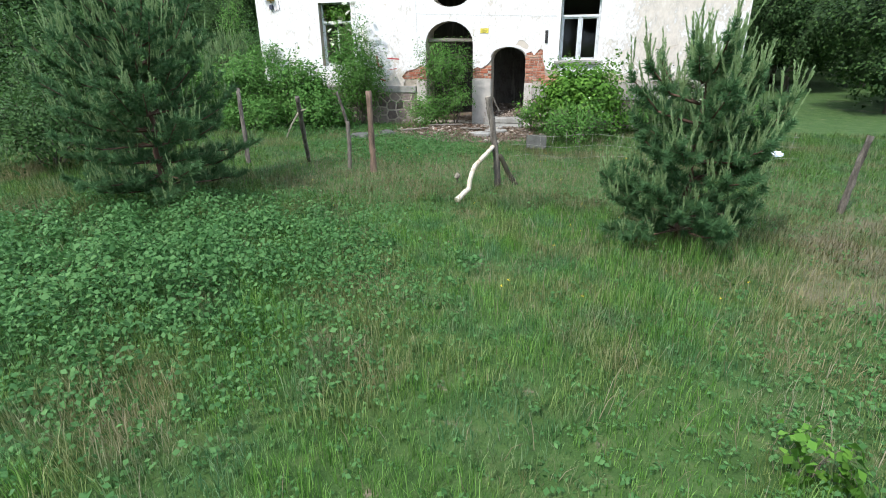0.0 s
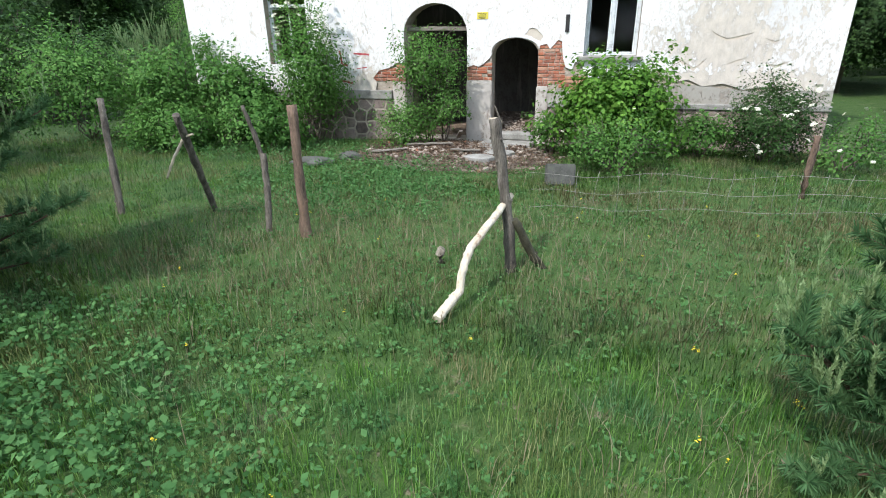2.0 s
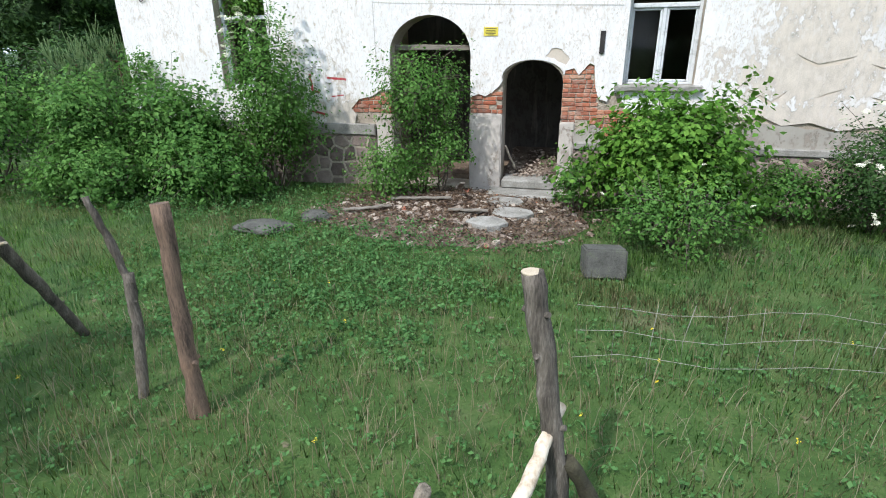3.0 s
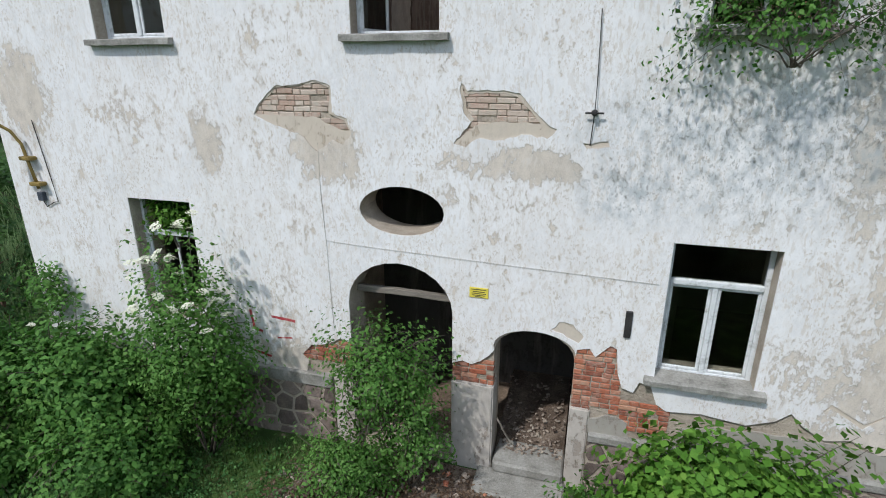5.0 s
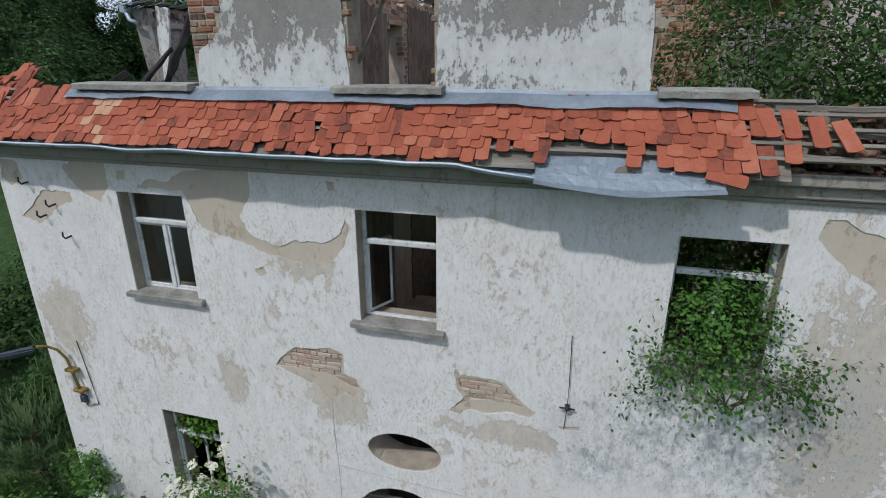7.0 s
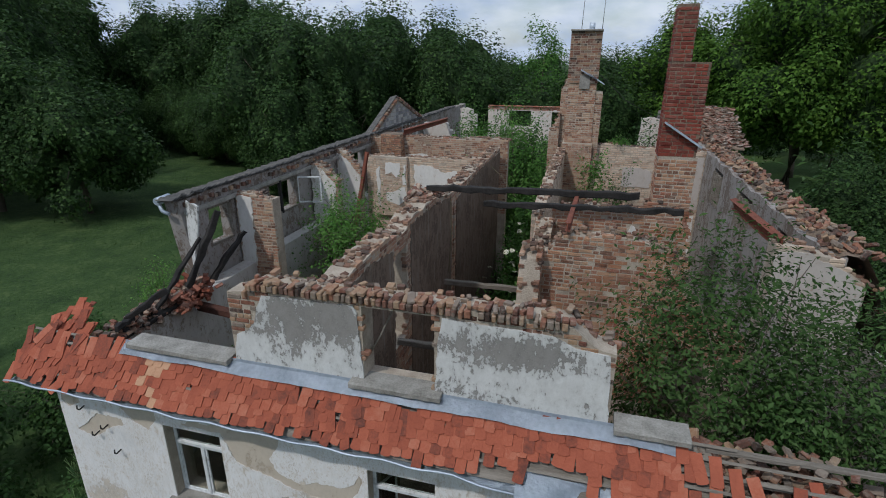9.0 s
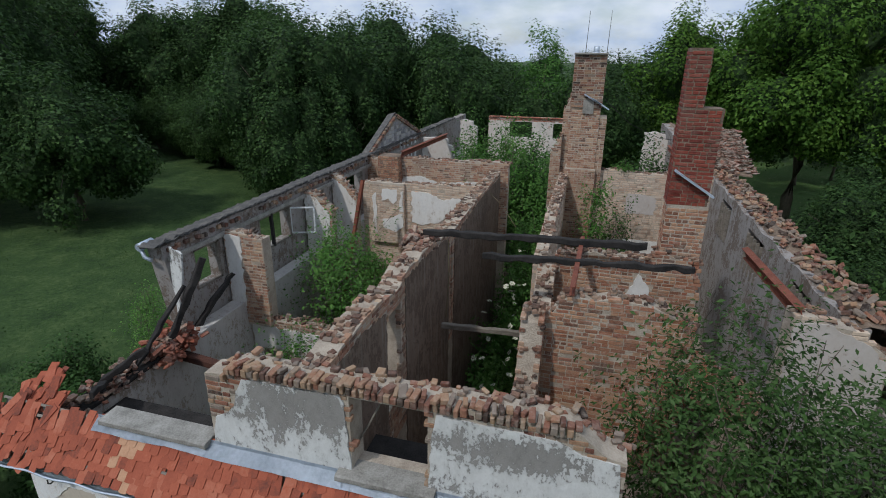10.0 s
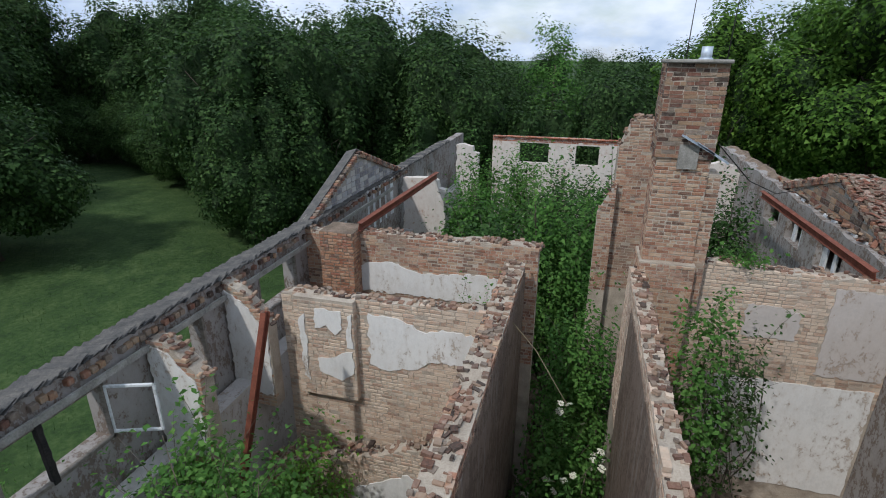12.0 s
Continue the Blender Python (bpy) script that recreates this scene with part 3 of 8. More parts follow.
def build_facade():
    rng = random.Random(5)
    holes = [rect(*w) for w in W_WIN] + [arch(*A_BIG), arch(*A_SMALL), oval(*OVAL)]
    bm = bmesh.new()
    sheet(bm, [rect(WEST, EAST, -0.3, 8.25), *holes], lambda u, v: Vector((u, FRONT, v)), Vector((0, 0.5, 0)))
    house = tagged(part("wall_front", bm, M_MORTAR), "two-storey house front with flaking white limewash over brick", "wall", kind="structure")
    # the plaster: its lower edge is broken away round the doorways and along the foot
    foot = [(WEST, 1.13), (-5.9, 1.13), (-5.85, 1.32), (-5.95, 1.42), (-5.78, 1.6), (-5.5, 1.66), (-5.3, 1.78), (-5.12, 1.74)]
    foot += arch_over(-5.12, -3.60, 2.40, 3.05)
    foot += [(-3.6, 1.66), (-3.45, 1.72), (-3.33, 1.68), (-3.2, 1.75), (-3.08, 1.86), (-3.02, 1.95)]
    foot += arch_over(-3.03, -1.96, 2.02, 2.30)
    foot += [(-1.95, 2.12), (-1.8, 2.16), (-1.72, 2.05), (-1.55, 2.24), (-1.47, 2.2), (-1.43, 1.86), (-1.36, 1.66), (-1.22, 1.62), (-1.16, 1.78), (-1.02, 1.74), (-0.93, 1.5), (-0.8, 1.42),
             (-0.4, 1.46), (0.1, 1.4), (0.4, 1.52), (0.55, 1.66), (0.7, 1.5), (0.95, 1.36), (1.2, 1.42), (1.5, 1.28), (1.9, 1.34), (2.3, 1.22), (2.8, 1.3), (3.3, 1.2), (EAST, 1.22)]
    outline = foot + [(EAST, 7.98), (WEST, 7.98)]
    loops = [rect(*w) for w in W_WIN] + [oval(*OVAL)]
    bare = [
        [(-6.32, 4.96), (-6.24, 5.07), (-5.98, 5.29), (-5.58, 5.33), (-5.37, 5.35), (-5.22, 5.29), (-5.24, 4.98), (-5.03, 4.9), (-4.97, 4.78), (-5.1, 4.78), (-5.42, 4.93), (-5.84, 4.93), (-6.19, 4.95)],
        [(-3.5, 5.36), (-3.46, 5.24), (-3.08, 5.25), (-2.85, 5.21), (-2.72, 5.07), (-2.58, 4.92), (-2.73, 4.93), (-3.07, 4.93), (-3.34, 4.88), (-3.55, 4.71), (-3.36, 4.95), (-3.46, 5.08)],
    ]
    # where the limewash has come off down to the beige render
    scars = [
        [(-6.34, 4.95), (-6.26, 5.08), (-5.98, 5.31), (-5.58, 5.35), (-5.37, 5.38), (-5.19, 5.32), (-5.2, 5.0), (-5.0, 4.92), (-4.94, 4.74), (-5.06, 4.6), (-5.2, 4.66), (-5.45, 4.5), (-5.66, 4.7), (-6.09, 4.84)],
        [(-3.53, 5.42), (-3.45, 5.27), (-3.08, 5.28), (-2.83, 5.25), (-2.69, 5.1), (-2.5, 4.91), (-2.4, 4.86), (-2.5, 4.76), (-2.8, 4.8), (-3.05, 4.72), (-3.3, 4.74), (-3.45, 4.62), (-3.6, 4.66), (-3.4, 4.92), (-3.5, 5.08)],
        [(-9.66, 7.82), (-9.45, 7.92), (-8.84, 7.92), (-8.84, 7.58), (-9.05, 7.3), (-9.37, 7.46), (-9.57, 7.65)],
        [(-8.32, 7.58), (-8.08, 7.73), (-7.76, 7.7), (-7.49, 7.86), (-6.95, 7.93), (-6.41, 7.92), (-6.44, 7.56), (-6.63, 7.28), (-6.48, 7.01), (-6.05, 6.88), (-5.83, 6.99), (-5.36, 7.0), (-5.13, 7.13), (-5.03, 7.35), (-4.97, 7.28), (-5.06, 6.98), (-5.27, 6.71), (-5.68, 6.67), (-6.27, 6.75), (-6.63, 6.89), (-7.12, 6.99), (-7.3, 7.06), (-7.42, 7.33), (-7.54, 7.58)],
        [(-10.9, 7.9), (-10.56, 7.86), (-10.5, 7.6), (-10.79, 7.46), (-10.92, 7.59)],
        [(-10.17, 7.44), (-9.62, 7.43), (-9.6, 7.3), (-9.95, 7.15), (-10.36, 6.87), (-10.72, 6.97), (-10.45, 7.17)],
        [(0.4, 7.77), (0.55, 7.78), (0.77, 7.66), (0.93, 7.62), (1.3, 7.5), (1.5, 7.1), (1.3, 6.85), (1.08, 6.96), (0.94, 7.08), (0.66, 7.26), (0.45, 7.45), (0.34, 7.56)],
        [(-8.63, 7.82), (-8.49, 7.84), (-8.52, 7.67), (-8.65, 7.68)],
        [(-5.28, 7.86), (-5.16, 7.84), (-5.14, 7.74), (-5.24, 7.72)],
        [(-2.1, 4.72), (-1.83, 4.75), (-1.8, 4.68), (-2.05, 4.67)],
        [(-2.3, 2.36), (-2.2, 2.48), (-2.02, 2.47), (-1.88, 2.32), (-1.94, 2.22), (-2.04, 2.26), (-2.15, 2.32)],
        [(-6.5, 6.5), (-6.36, 6.55), (-6.3, 6.46), (-6.42, 6.4)],
    ]
    spots_bare = [jagged(b, rng, 0.06, 0.012) for b in bare]
    scars = [jagged(b, rng, 0.055, 0.016) for b in scars]
    # slots where the limewash has lifted and dropped off below a curling crack
    for crack in ([(1.5, 2.37), (1.65, 2.29), (1.82, 2.22), (2.1, 2.28), (2.31, 2.33)], [(0.83, 1.7), (0.92, 1.86), (1.11, 1.75), (1.28, 1.66), (1.5, 1.84)], [(1.89, 1.72), (2.06, 1.8), (2.26, 1.86)],
                  [(2.6, 1.75), (2.8, 1.7), (3.1, 1.8)], [(2.5, 2.22), (2.7, 2.16), (2.84, 2.2)]):
        scars.append(crack + [(x, z - rng.uniform(0.03, 0.075)) for x, z in crack[-2:0:-1]])
    bm = bmesh.new()
    sheet(bm, [outline, *loops, *scars], lambda u, v: Vector((u, FRONT - SKIN, v)), Vector((0, SKIN - 0.024, 0)))
    part("plaster", bm, M_PLASTER, house, "white limewashed plaster, flaking and stained")
    bm = bmesh.new()
    sheet(bm, [outline, *loops, *spots_bare], lambda u, v: Vector((u, FRONT - 0.023, v)), Vector((0, 0.021, 0)))
    part("render_coat", bm, M_UNDER, house, "beige lime render under the lost limewash")
    # bare brick where the plaster has gone
    def band(lo, hi, z0, z1, pair, skip=(), joint=0.012):
        return face_bricks((lo, FRONT), (hi, FRONT), z0, lambda u: z1, rng, 1, [[(x - lo, z) for x, z in s] for s in skip], 0.016, lost=0.05, joint=joint)
    pale = []
    for b in bare:
        lo, hi = min(p[0] for p in b), max(p[0] for p in b)
        pale += band(lo, hi, min(p[1] for p in b), max(p[1] for p in b), B_PINK, (), 0.007)
    lay(house, "brick", pale, B_PALE, 150)
    lay(house, "brick", band(-7.5, -6.9, 7.66, 7.82, B_ORANGE), B_ORANGE, 20)
    orange = band(-3.6, -3.02, 1.38, 1.9, B_ORANGE) + band(-1.97, -1.36, 1.22, 2.24, B_ORANGE) + band(-5.95, -5.12, 1.35, 1.78, B_ORANGE) + band(-1.36, -0.75, 1.02, 1.5, B_ORANGE)
    lay(house, "brick", orange, B_ORANGE, 200)
    # grey render left over the lower brick, right of the small doorway
    for loop in ([(-1.95, 0.9), (-1.2, 0.9), (-1.25, 1.15), (-1.5, 1.22), (-1.72, 1.12), (-1.96, 1.2)], [(-0.7, 0.9), (3.95, 0.9), (3.95, 1.24), (2.4, 1.2), (1.3, 1.3), (0.2, 1.32), (-0.6, 1.2)]):
        bm = bmesh.new()
        sheet(bm, [jagged(loop, rng, 0.12, 0.02)], lambda u, v: Vector((u, FRONT - 0.026, v)), Vector((0, 0.024, 0)))
        part("render_coat", bm, M_RENDER, house, "crumbling grey cement render")
    # concrete pier and jambs of the doorways
    for lo, hi, top in ((-3.61, -3.01, 1.38), (-5.45, -5.11, 1.32), (-1.98, -1.72, 1.26)):
        bm = bmesh.new()
        add_box(bm, (lo, FRONT - 0.05, -0.2), (hi, FRONT + 0.3, top))
        bmesh.ops.bevel(bm, geom=bm.edges[:], offset=0.02, segments=2, affect="EDGES")
        part("door_jamb", bm, M_JAMB, house, "patched pale grey render on the jamb")
    # plinth ledge
    for lo, hi, z0, z1 in ((WEST - 0.03, -5.46, 0.93, 1.14), (-1.71, EAST + 0.03, 0.80, 0.92)):
        bm = bmesh.new()
        add_box(bm, (lo, FRONT - 0.1, z0), (hi, FRONT + 0.1, z1))
        bmesh.ops.bevel(bm, geom=bm.edges[:], offset=0.015, segments=1, affect="EDGES")
        part("plinth_ledge", bm, M_CONCRETE, house, "weathered concrete plinth ledge")
    # cornice under the eaves: three stepped mouldings
    for z0, z1, out in ((7.92, 7.99, 0.05), (7.99, 8.13, 0.11), (8.13, 8.25, 0.2)):
        bm = bmesh.new()
        add_box(bm, (WEST - out, FRONT - SKIN - out, z0), (EAST + out, FRONT + 0.2, z1))
        bmesh.ops.bevel(bm, geom=[e for e in bm.edges if abs(e.verts[0].co.z - e.verts[1].co.z) < 0.01], offset=0.018, segments=2, affect="EDGES")
        part("cornice", bm, M_RENDER, house, "grey moulded cornice")
    return house


build_facade()


def clip(poly, point, normal):
    made = []
    for p, q in zip(poly, poly[1:] + poly[:1]):
        dp, dq = (p - point).dot(normal), (q - point).dot(normal)
        if dp <= 0:
            made.append(p)
        if dp * dq < 0:
            made.append(p + (q - p) * (dp / (dp - dq)))
    return made


def build_plinth(lo, hi, top=0.8):
    """Random rubble stones with pale joints, each stone a cushioned block of its own."""
    rng = random.Random(int(lo * 10))
    sites = [Vector((lo + (i + 0.5 + rng.uniform(-0.35, 0.35) + (0.5 if j % 2 else 0)) * 0.34, -0.15 + (j + 0.5 + rng.uniform(-0.3, 0.3)) * 0.27)) for j in range(5) for i in range(-1, int((hi - lo) / 0.34) + 1)]
    bm = bmesh.new()
    add_box(bm, (lo, FRONT - 0.055, -0.3), (hi, FRONT + 0.05, top))
    base = tagged(part("plinth", bm, M_MORTAR), "rubble stone plinth with pale raised mortar joints", "plinth", kind="structure")
    for s in sites:
        poly = [Vector(p) for p in rect(lo, hi, -0.2, top - 0.005)]
        for o in sites:
            if o is not s and (o - s).length < 0.9:
                poly = clip(poly, (s + o) / 2 - (o - s).normalized() * 0.019, (o - s))
                if not poly:
                    break
        if len(poly) < 3:
            continue
        mid = sum(poly, Vector((0, 0))) / len(poly)
        bm = bmesh.new()
        rings = []
        for k, y in ((1.0, FRONT - 0.05), (0.96, FRONT - 0.062), (0.8, FRONT - 0.068)):
            rings.append([bm.verts.new((mid.x + (p.x - mid.x) * k, y, mid.y + (p.y - mid.y) * k)) for p in poly])
        for r0, r1 in zip(rings, rings[1:]):
            for i in range(len(poly)):
                bm.faces.new((r0[i], r0[(i + 1) % len(poly)], r1[(i + 1) % len(poly)], r1[i]))
        bm.faces.new(rings[-1])
        bmesh.ops.recalc_face_normals(bm, faces=bm.faces)
        part("stone", bm, M_STONE, base)


build_plinth(WEST, -5.46, 0.93)
build_plinth(-1.71, EAST)


# ---- the house: attic storey and inner walls ----
def build_attic_front():
    rng = random.Random(8)
    x0, x1, y = -7.15, -1.45, 17.02
    hole = rect(2.22, 3.30, 9.02, 10.2)

    def top(u):
        return float(np.interp(u, [0, 0.35, 0.4, 5.0, 5.15, 5.45, 5.7], [10.15, 10.2, 10.34, 10.36, 10.3, 10.05, 10.0]))

    bm = bmesh.new()
    sheet(bm, [[(0, 8.1), (5.7, 8.1)] + [(5.7 * i / 60, top(5.7 * i / 60)) for i in range(60, -1, -1)], hole], lambda u, v: Vector((x0 + u, y, v)), Vector((0, 0.38, 0)))
    ob = tagged(part("wall_attic_front", bm, M_MORTAR), "low attic wall with flaking white paint and bare brick top", "wall", kind="structure")
    skin = [(0.0, 8.9), (5.7, 8.9), (5.66, 9.5), (5.62, 9.98), (5.2, 10.02), (4.9, 10.16), (4.2, 10.18), (3.42, 10.2), (3.36, 9.9), (3.31, 9.0), (2.21, 9.0), (2.16, 10.1), (2.1, 10.2), (1.2, 10.19),
            (0.62, 10.17), (0.5, 9.95), (0.44, 9.7), (0.3, 9.55), (0.1, 9.45), (0.03, 9.2)]
    bm = bmesh.new()
    sheet(bm, [jagged(skin, rng, 0.12, 0.012)], lambda u, v: Vector((x0 + u, y - 0.024, v)), Vector((0, 0.022, 0)))
    part("plaster", bm, M_ATTIC, ob, "white plaster flaked to grey render")
    boxes = face_bricks((x0, y), (x1, y), 9.0, top, rng, 1, [hole, skin], 0.014, lost=0.06)
    # crown of the wall: a course on edge set forward, a flat one and a last broken course
    u = 0.35
    while u < 5.5:
        if rng.random() > 0.03 and not (u > 5.1 and rng.random() < 0.7):
            m = Matrix.Translation((x0 + u, y + 0.03, top(u) - 0.03 + rng.uniform(-0.008, 0.008))) @ Euler((rng.gauss(0, 0.04), rng.gauss(0, 0.04), rng.gauss(0, 0.05))).to_matrix().to_4x4()
            boxes.append((m, (rng.choice((0.028, 0.036, 0.042)), rng.choice((0.09, 0.11, 0.12)), rng.choice((0.046, 0.052, 0.055)))))
        if rng.random() > 0.25 and u < 5.2:
            m = Matrix.Translation((x0 + u, y + rng.uniform(0.0, 0.08), top(u) + 0.06 + rng.uniform(-0.014, 0.01))) @ Euler((rng.gauss(0, 0.1), rng.gauss(0, 0.1), rng.gauss(0, 0.22))).to_matrix().to_4x4()
            boxes.append((m, (rng.choice((0.03, 0.042, 0.055)), rng.choice((0.055, 0.08, 0.11)), rng.choice((0.022, 0.03, 0.034)))))
        u += 0.09
    for row in range(2):
        boxes += [(m @ Matrix.Translation((0, 0.22, 0.03 * row)), h) for m, h in top_bricks((x0 + 0.1, y), (x1, y), lambda u: top(u + 0.1) - 0.01, 0.2, rng, -1, 1, 0.3)]
    lay(ob, "brick", boxes, B_MIXED, 290)
    return ob


build_attic_front()

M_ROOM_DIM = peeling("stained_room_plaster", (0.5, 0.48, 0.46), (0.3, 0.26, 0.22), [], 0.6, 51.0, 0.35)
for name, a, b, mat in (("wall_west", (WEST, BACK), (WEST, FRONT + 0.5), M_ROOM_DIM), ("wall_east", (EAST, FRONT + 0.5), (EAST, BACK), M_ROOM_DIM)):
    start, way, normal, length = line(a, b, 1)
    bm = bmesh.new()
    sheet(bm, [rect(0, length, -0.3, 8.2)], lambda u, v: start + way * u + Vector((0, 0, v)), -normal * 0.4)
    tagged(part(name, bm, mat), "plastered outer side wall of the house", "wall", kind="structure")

WEST_HOLES = [rect(0.92, 1.85, 8.95, 9.98), rect(3.57, 5.25, 8.95, 10.0), rect(6.55, 7.5, 8.95, 9.96), rect(9.3, 10.9, 8.95, 9.98), rect(13.2, 14.2, 9.0, 9.9), rect(22.5, 23.4, 9.0, 9.9)]


def build_side_walls():
    # the west attic wall, seen from inside
    far = 30.0
    bm = bmesh.new()
    outline = [(0.35, 7.9), (far, 7.9), (far, 10.4)] + [(far - 0.5 * i, 10.4 + 0.02 * math.sin(i * 2.1)) for i in range(1, 60)] + [(0.0, 10.38)]
    a, way, normal, _ = line((-11.05, 20.5), (-11.3, 50.5), 1)
    sheet(bm, [outline, *WEST_HOLES], lambda u, v: a + way * u + Vector((0, 0, v)), -normal * 0.38)
    west = tagged(part("wall_west_attic", bm, M_ROOM_GREY), "sooty grey attic side wall with empty window openings", "wall", kind="structure")
    rng = random.Random(3)
    # a timber plate and broken bricks under the slates, then slate edges laid on the crown
    bm = bmesh.new()
    add_box(bm, (-11.02, 20.6, 10.02), (-10.97, 38.0, 10.13))
    part("lintel_beam", bm, M_CONCRETE, west, "grey concrete lintel strip")
    boxes = [(Matrix.Translation((-11.06 - i * 0.0011, 20.7 + i * 0.13, 10.27 + rng.uniform(-0.03, 0.03))) @ Matrix.Rotation(rng.gauss(0, 0.1), 4, "Z"), (0.09, 0.055, 0.05)) for i in range(150) if rng.random() < 0.7]
    lay(west, "brick", boxes, B_MIXED, 110)
    slates = []
    for i in range(380):
        y = 20.35 + i * 0.07
        x = -11.22 - (y - 20.5) * 0.0083
        slates.append((Matrix.Translation((x + rng.uniform(-0.03, 0.03), y, 10.45 + rng.uniform(-0.015, 0.02))) @ Euler((0.35 + rng.gauss(0, 0.08), -0.16 + rng.gauss(0, 0.05), rng.gauss(0, 0.08))).to_matrix().to_4x4(), (0.27, 0.09, 0.006)))
    lay(west, "slate", slates, (M_SLATE, M_SLATE), 250, rest="slate_rows")
    # the east attic wall
    a, way, normal, length = line((2.3, 50.5), (2.1, 20.9), 1)
    holes = [rect(length - 9.5, length - 8.2, 9.1, 10.1), rect(length - 6.2, length - 4.7, 9.2, 10.1), rect(length - 2.55, length - 1.5, 9.3, 10.08), rect(8.6, 10.2, 9.0, 9.95), rect(11, 12.4, 9.0, 9.95), rect(13.6, 15.2, 9.0, 9.95)]
    bm = bmesh.new()
    outline = [(0, 4.4), (length, 4.4), (length, 10.3)] + [(length - 0.5 * i, 10.35 + 0.05 * math.sin(i * 1.7)) for i in range(1, 59)] + [(0.0, 10.3)]
    sheet(bm, [outline, *holes], lambda u, v: a + way * u + Vector((0, 0, v)), -normal * 0.35)
    east = tagged(part("wall_east_attic", bm, M_ROOM_GREY), "smoke-stained grey attic side wall with barred windows", "wall", kind="structure")
    # collapsed roof rubble along its outer shoulder
    bm = bmesh.new()
    rows = []
    for i in range(75):
        y = 20.9 + i * 0.4
        flare = (y - 20.9) * 0.012
        row = [(2.14, 10.28), (2.4, 10.42), (2.75, 10.3), (3.0, 9.9), (3.3, 9.0), (3.7, 8.2)]
        rows.append([bm.verts.new((x + flare + 0.06 * noise.noise((x * 3, y * 2, 1)), y, z + 0.16 * noise.noise((x * 2, y * 1.7, 5)))) for x, z in row])
    for r0, r1 in zip(rows, rows[1:]):
        for i in range(5):
            bm.faces.new((r0[i], r1[i], r1[i + 1], r0[i + 1]))
    part("rubble_bed", bm, M_RUBBLE, east, "crumbled roof rubble and mortar")
    boxes = []
    for i in range(900):
        y = rng.uniform(20.9, 42)
        s = rng.random()
        flare = (y - 20.9) * 0.012
        x, z = (2.15 + s * 0.85, 10.42 - 0.1 * s) if rng.random() < 0.75 else (3.0 + s * 0.3, 10.0 - s * 0.9)
        boxes.append((Matrix.Translation((x + flare, y, z + rng.uniform(-0.02, 0.1))) @ Euler((rng.gauss(0, 0.4), rng.gauss(0, 0.4), rng.uniform(0, 3))).to_matrix().to_4x4(), (rng.uniform(0.05, 0.12), rng.uniform(0.04, 0.06), rng.uniform(0.02, 0.035))))
    lay(east, "brick", boxes, B_MIXED, 250, key=lambda box: box[0].translation.y, rest="brick_rubble")
    return west, east


build_side_walls()

# corridor walls
masonry("wall_corridor_west", (-5.45, 17.4), (-5.45, 31.6), 0.42, -0.3,
        [(0, 10.3), (1.2, 10.4), (2.1, 10.45), (2.2, 10.3), (3.1, 10.3), (3.2, 10.45), (5, 10.4), (7.3, 10.15), (9.5, 10.2), (14.2, 10.25)],
        [rect(2.25, 3.0, 7.9, 9.95), rect(6.75, 7.0, 8.1, 9.7), rect(5.2, 6.2, 4.6, 6.7)],
        [(1, 7.0, [[(0.1, 3.0), (2.2, 3.0), (2.2, 10.05), (1.2, 10.2), (0.1, 10.1)], [(3.25, 3.0), (6.6, 3.0), (6.6, 9.9), (6.2, 10.1), (4.8, 10.25), (3.25, 10.3)], [(7.15, 3.0), (14.1, 3.0), (14.1, 10.05), (11, 10.1), (8.2, 9.95), (7.15, 9.85)]], M_CORRIDOR),
         (-1, 7.6, [], M_ROOM)], "long corridor wall with brown plaster and broken brick top", 11, B_YELLOW, near=7.0, layers=1)
masonry("wall_corridor_east", (-3.22, 32.0), (-3.22, 23.2), 0.29, -0.3, [(0, 10.3), (6, 10.3), (8.8, 10.1)], [],
        [(1, 7.0, [[(1.6, 3.0), (8.6, 3.0), (8.6, 9.8), (5, 10.05), (1.6, 10.0)]], M_CORRIDOR), (-1, 8.6, [], M_ROOM)],
        "corridor wall of pale brick with a ragged crown", 12, B_PINK, near=8.0, layers=1)
masonry("wall_corridor_east_low", (-3.1, 23.2), (-3.1, 17.4), 0.4, 4.2, [(0, 10.0), (1.0, 9.4), (2.2, 8.9), (2.6, 10.2), (3.0, 10.2), (3.3, 9.0), (5.8, 9.2)], [rect(4.2, 5.0, 4.6, 7.6)],
        [(1, 6.0, [[(1.2, 3.0), (2.3, 3.0), (2.3, 8.4), (1.2, 8.6)]], M_ROOM), (-1, 7.6, [], M_ROOM)], "broken corridor wall with patches of plaster", 13, B_YELLOW, near=4.0)
# cross walls of the west rooms
masonry("wall_cross_west_near", (-10.1, 29.1), (-5.87, 29.1), 0.3, -0.3, [(0, 10.1), (1.7, 10.12), (4.2, 10.2)], [],
        [(1, 4.6, [[(1.9, 8.72), (2.2, 8.62), (2.9, 8.75), (3.2, 8.95), (3.9, 8.98), (4.2, 9.0), (4.2, 9.62), (3.4, 9.72), (3.1, 9.6), (2.6, 9.78), (1.9, 9.85)], [(1.2, 4.6), (4.2, 4.6), (4.2, 5.9), (3.0, 6.4), (1.4, 6.2)]], M_ROOM)],
        "pale brick cross wall with a strip of white plaster", 14, B_PINK, near=2.0, layers=1, singles=300)
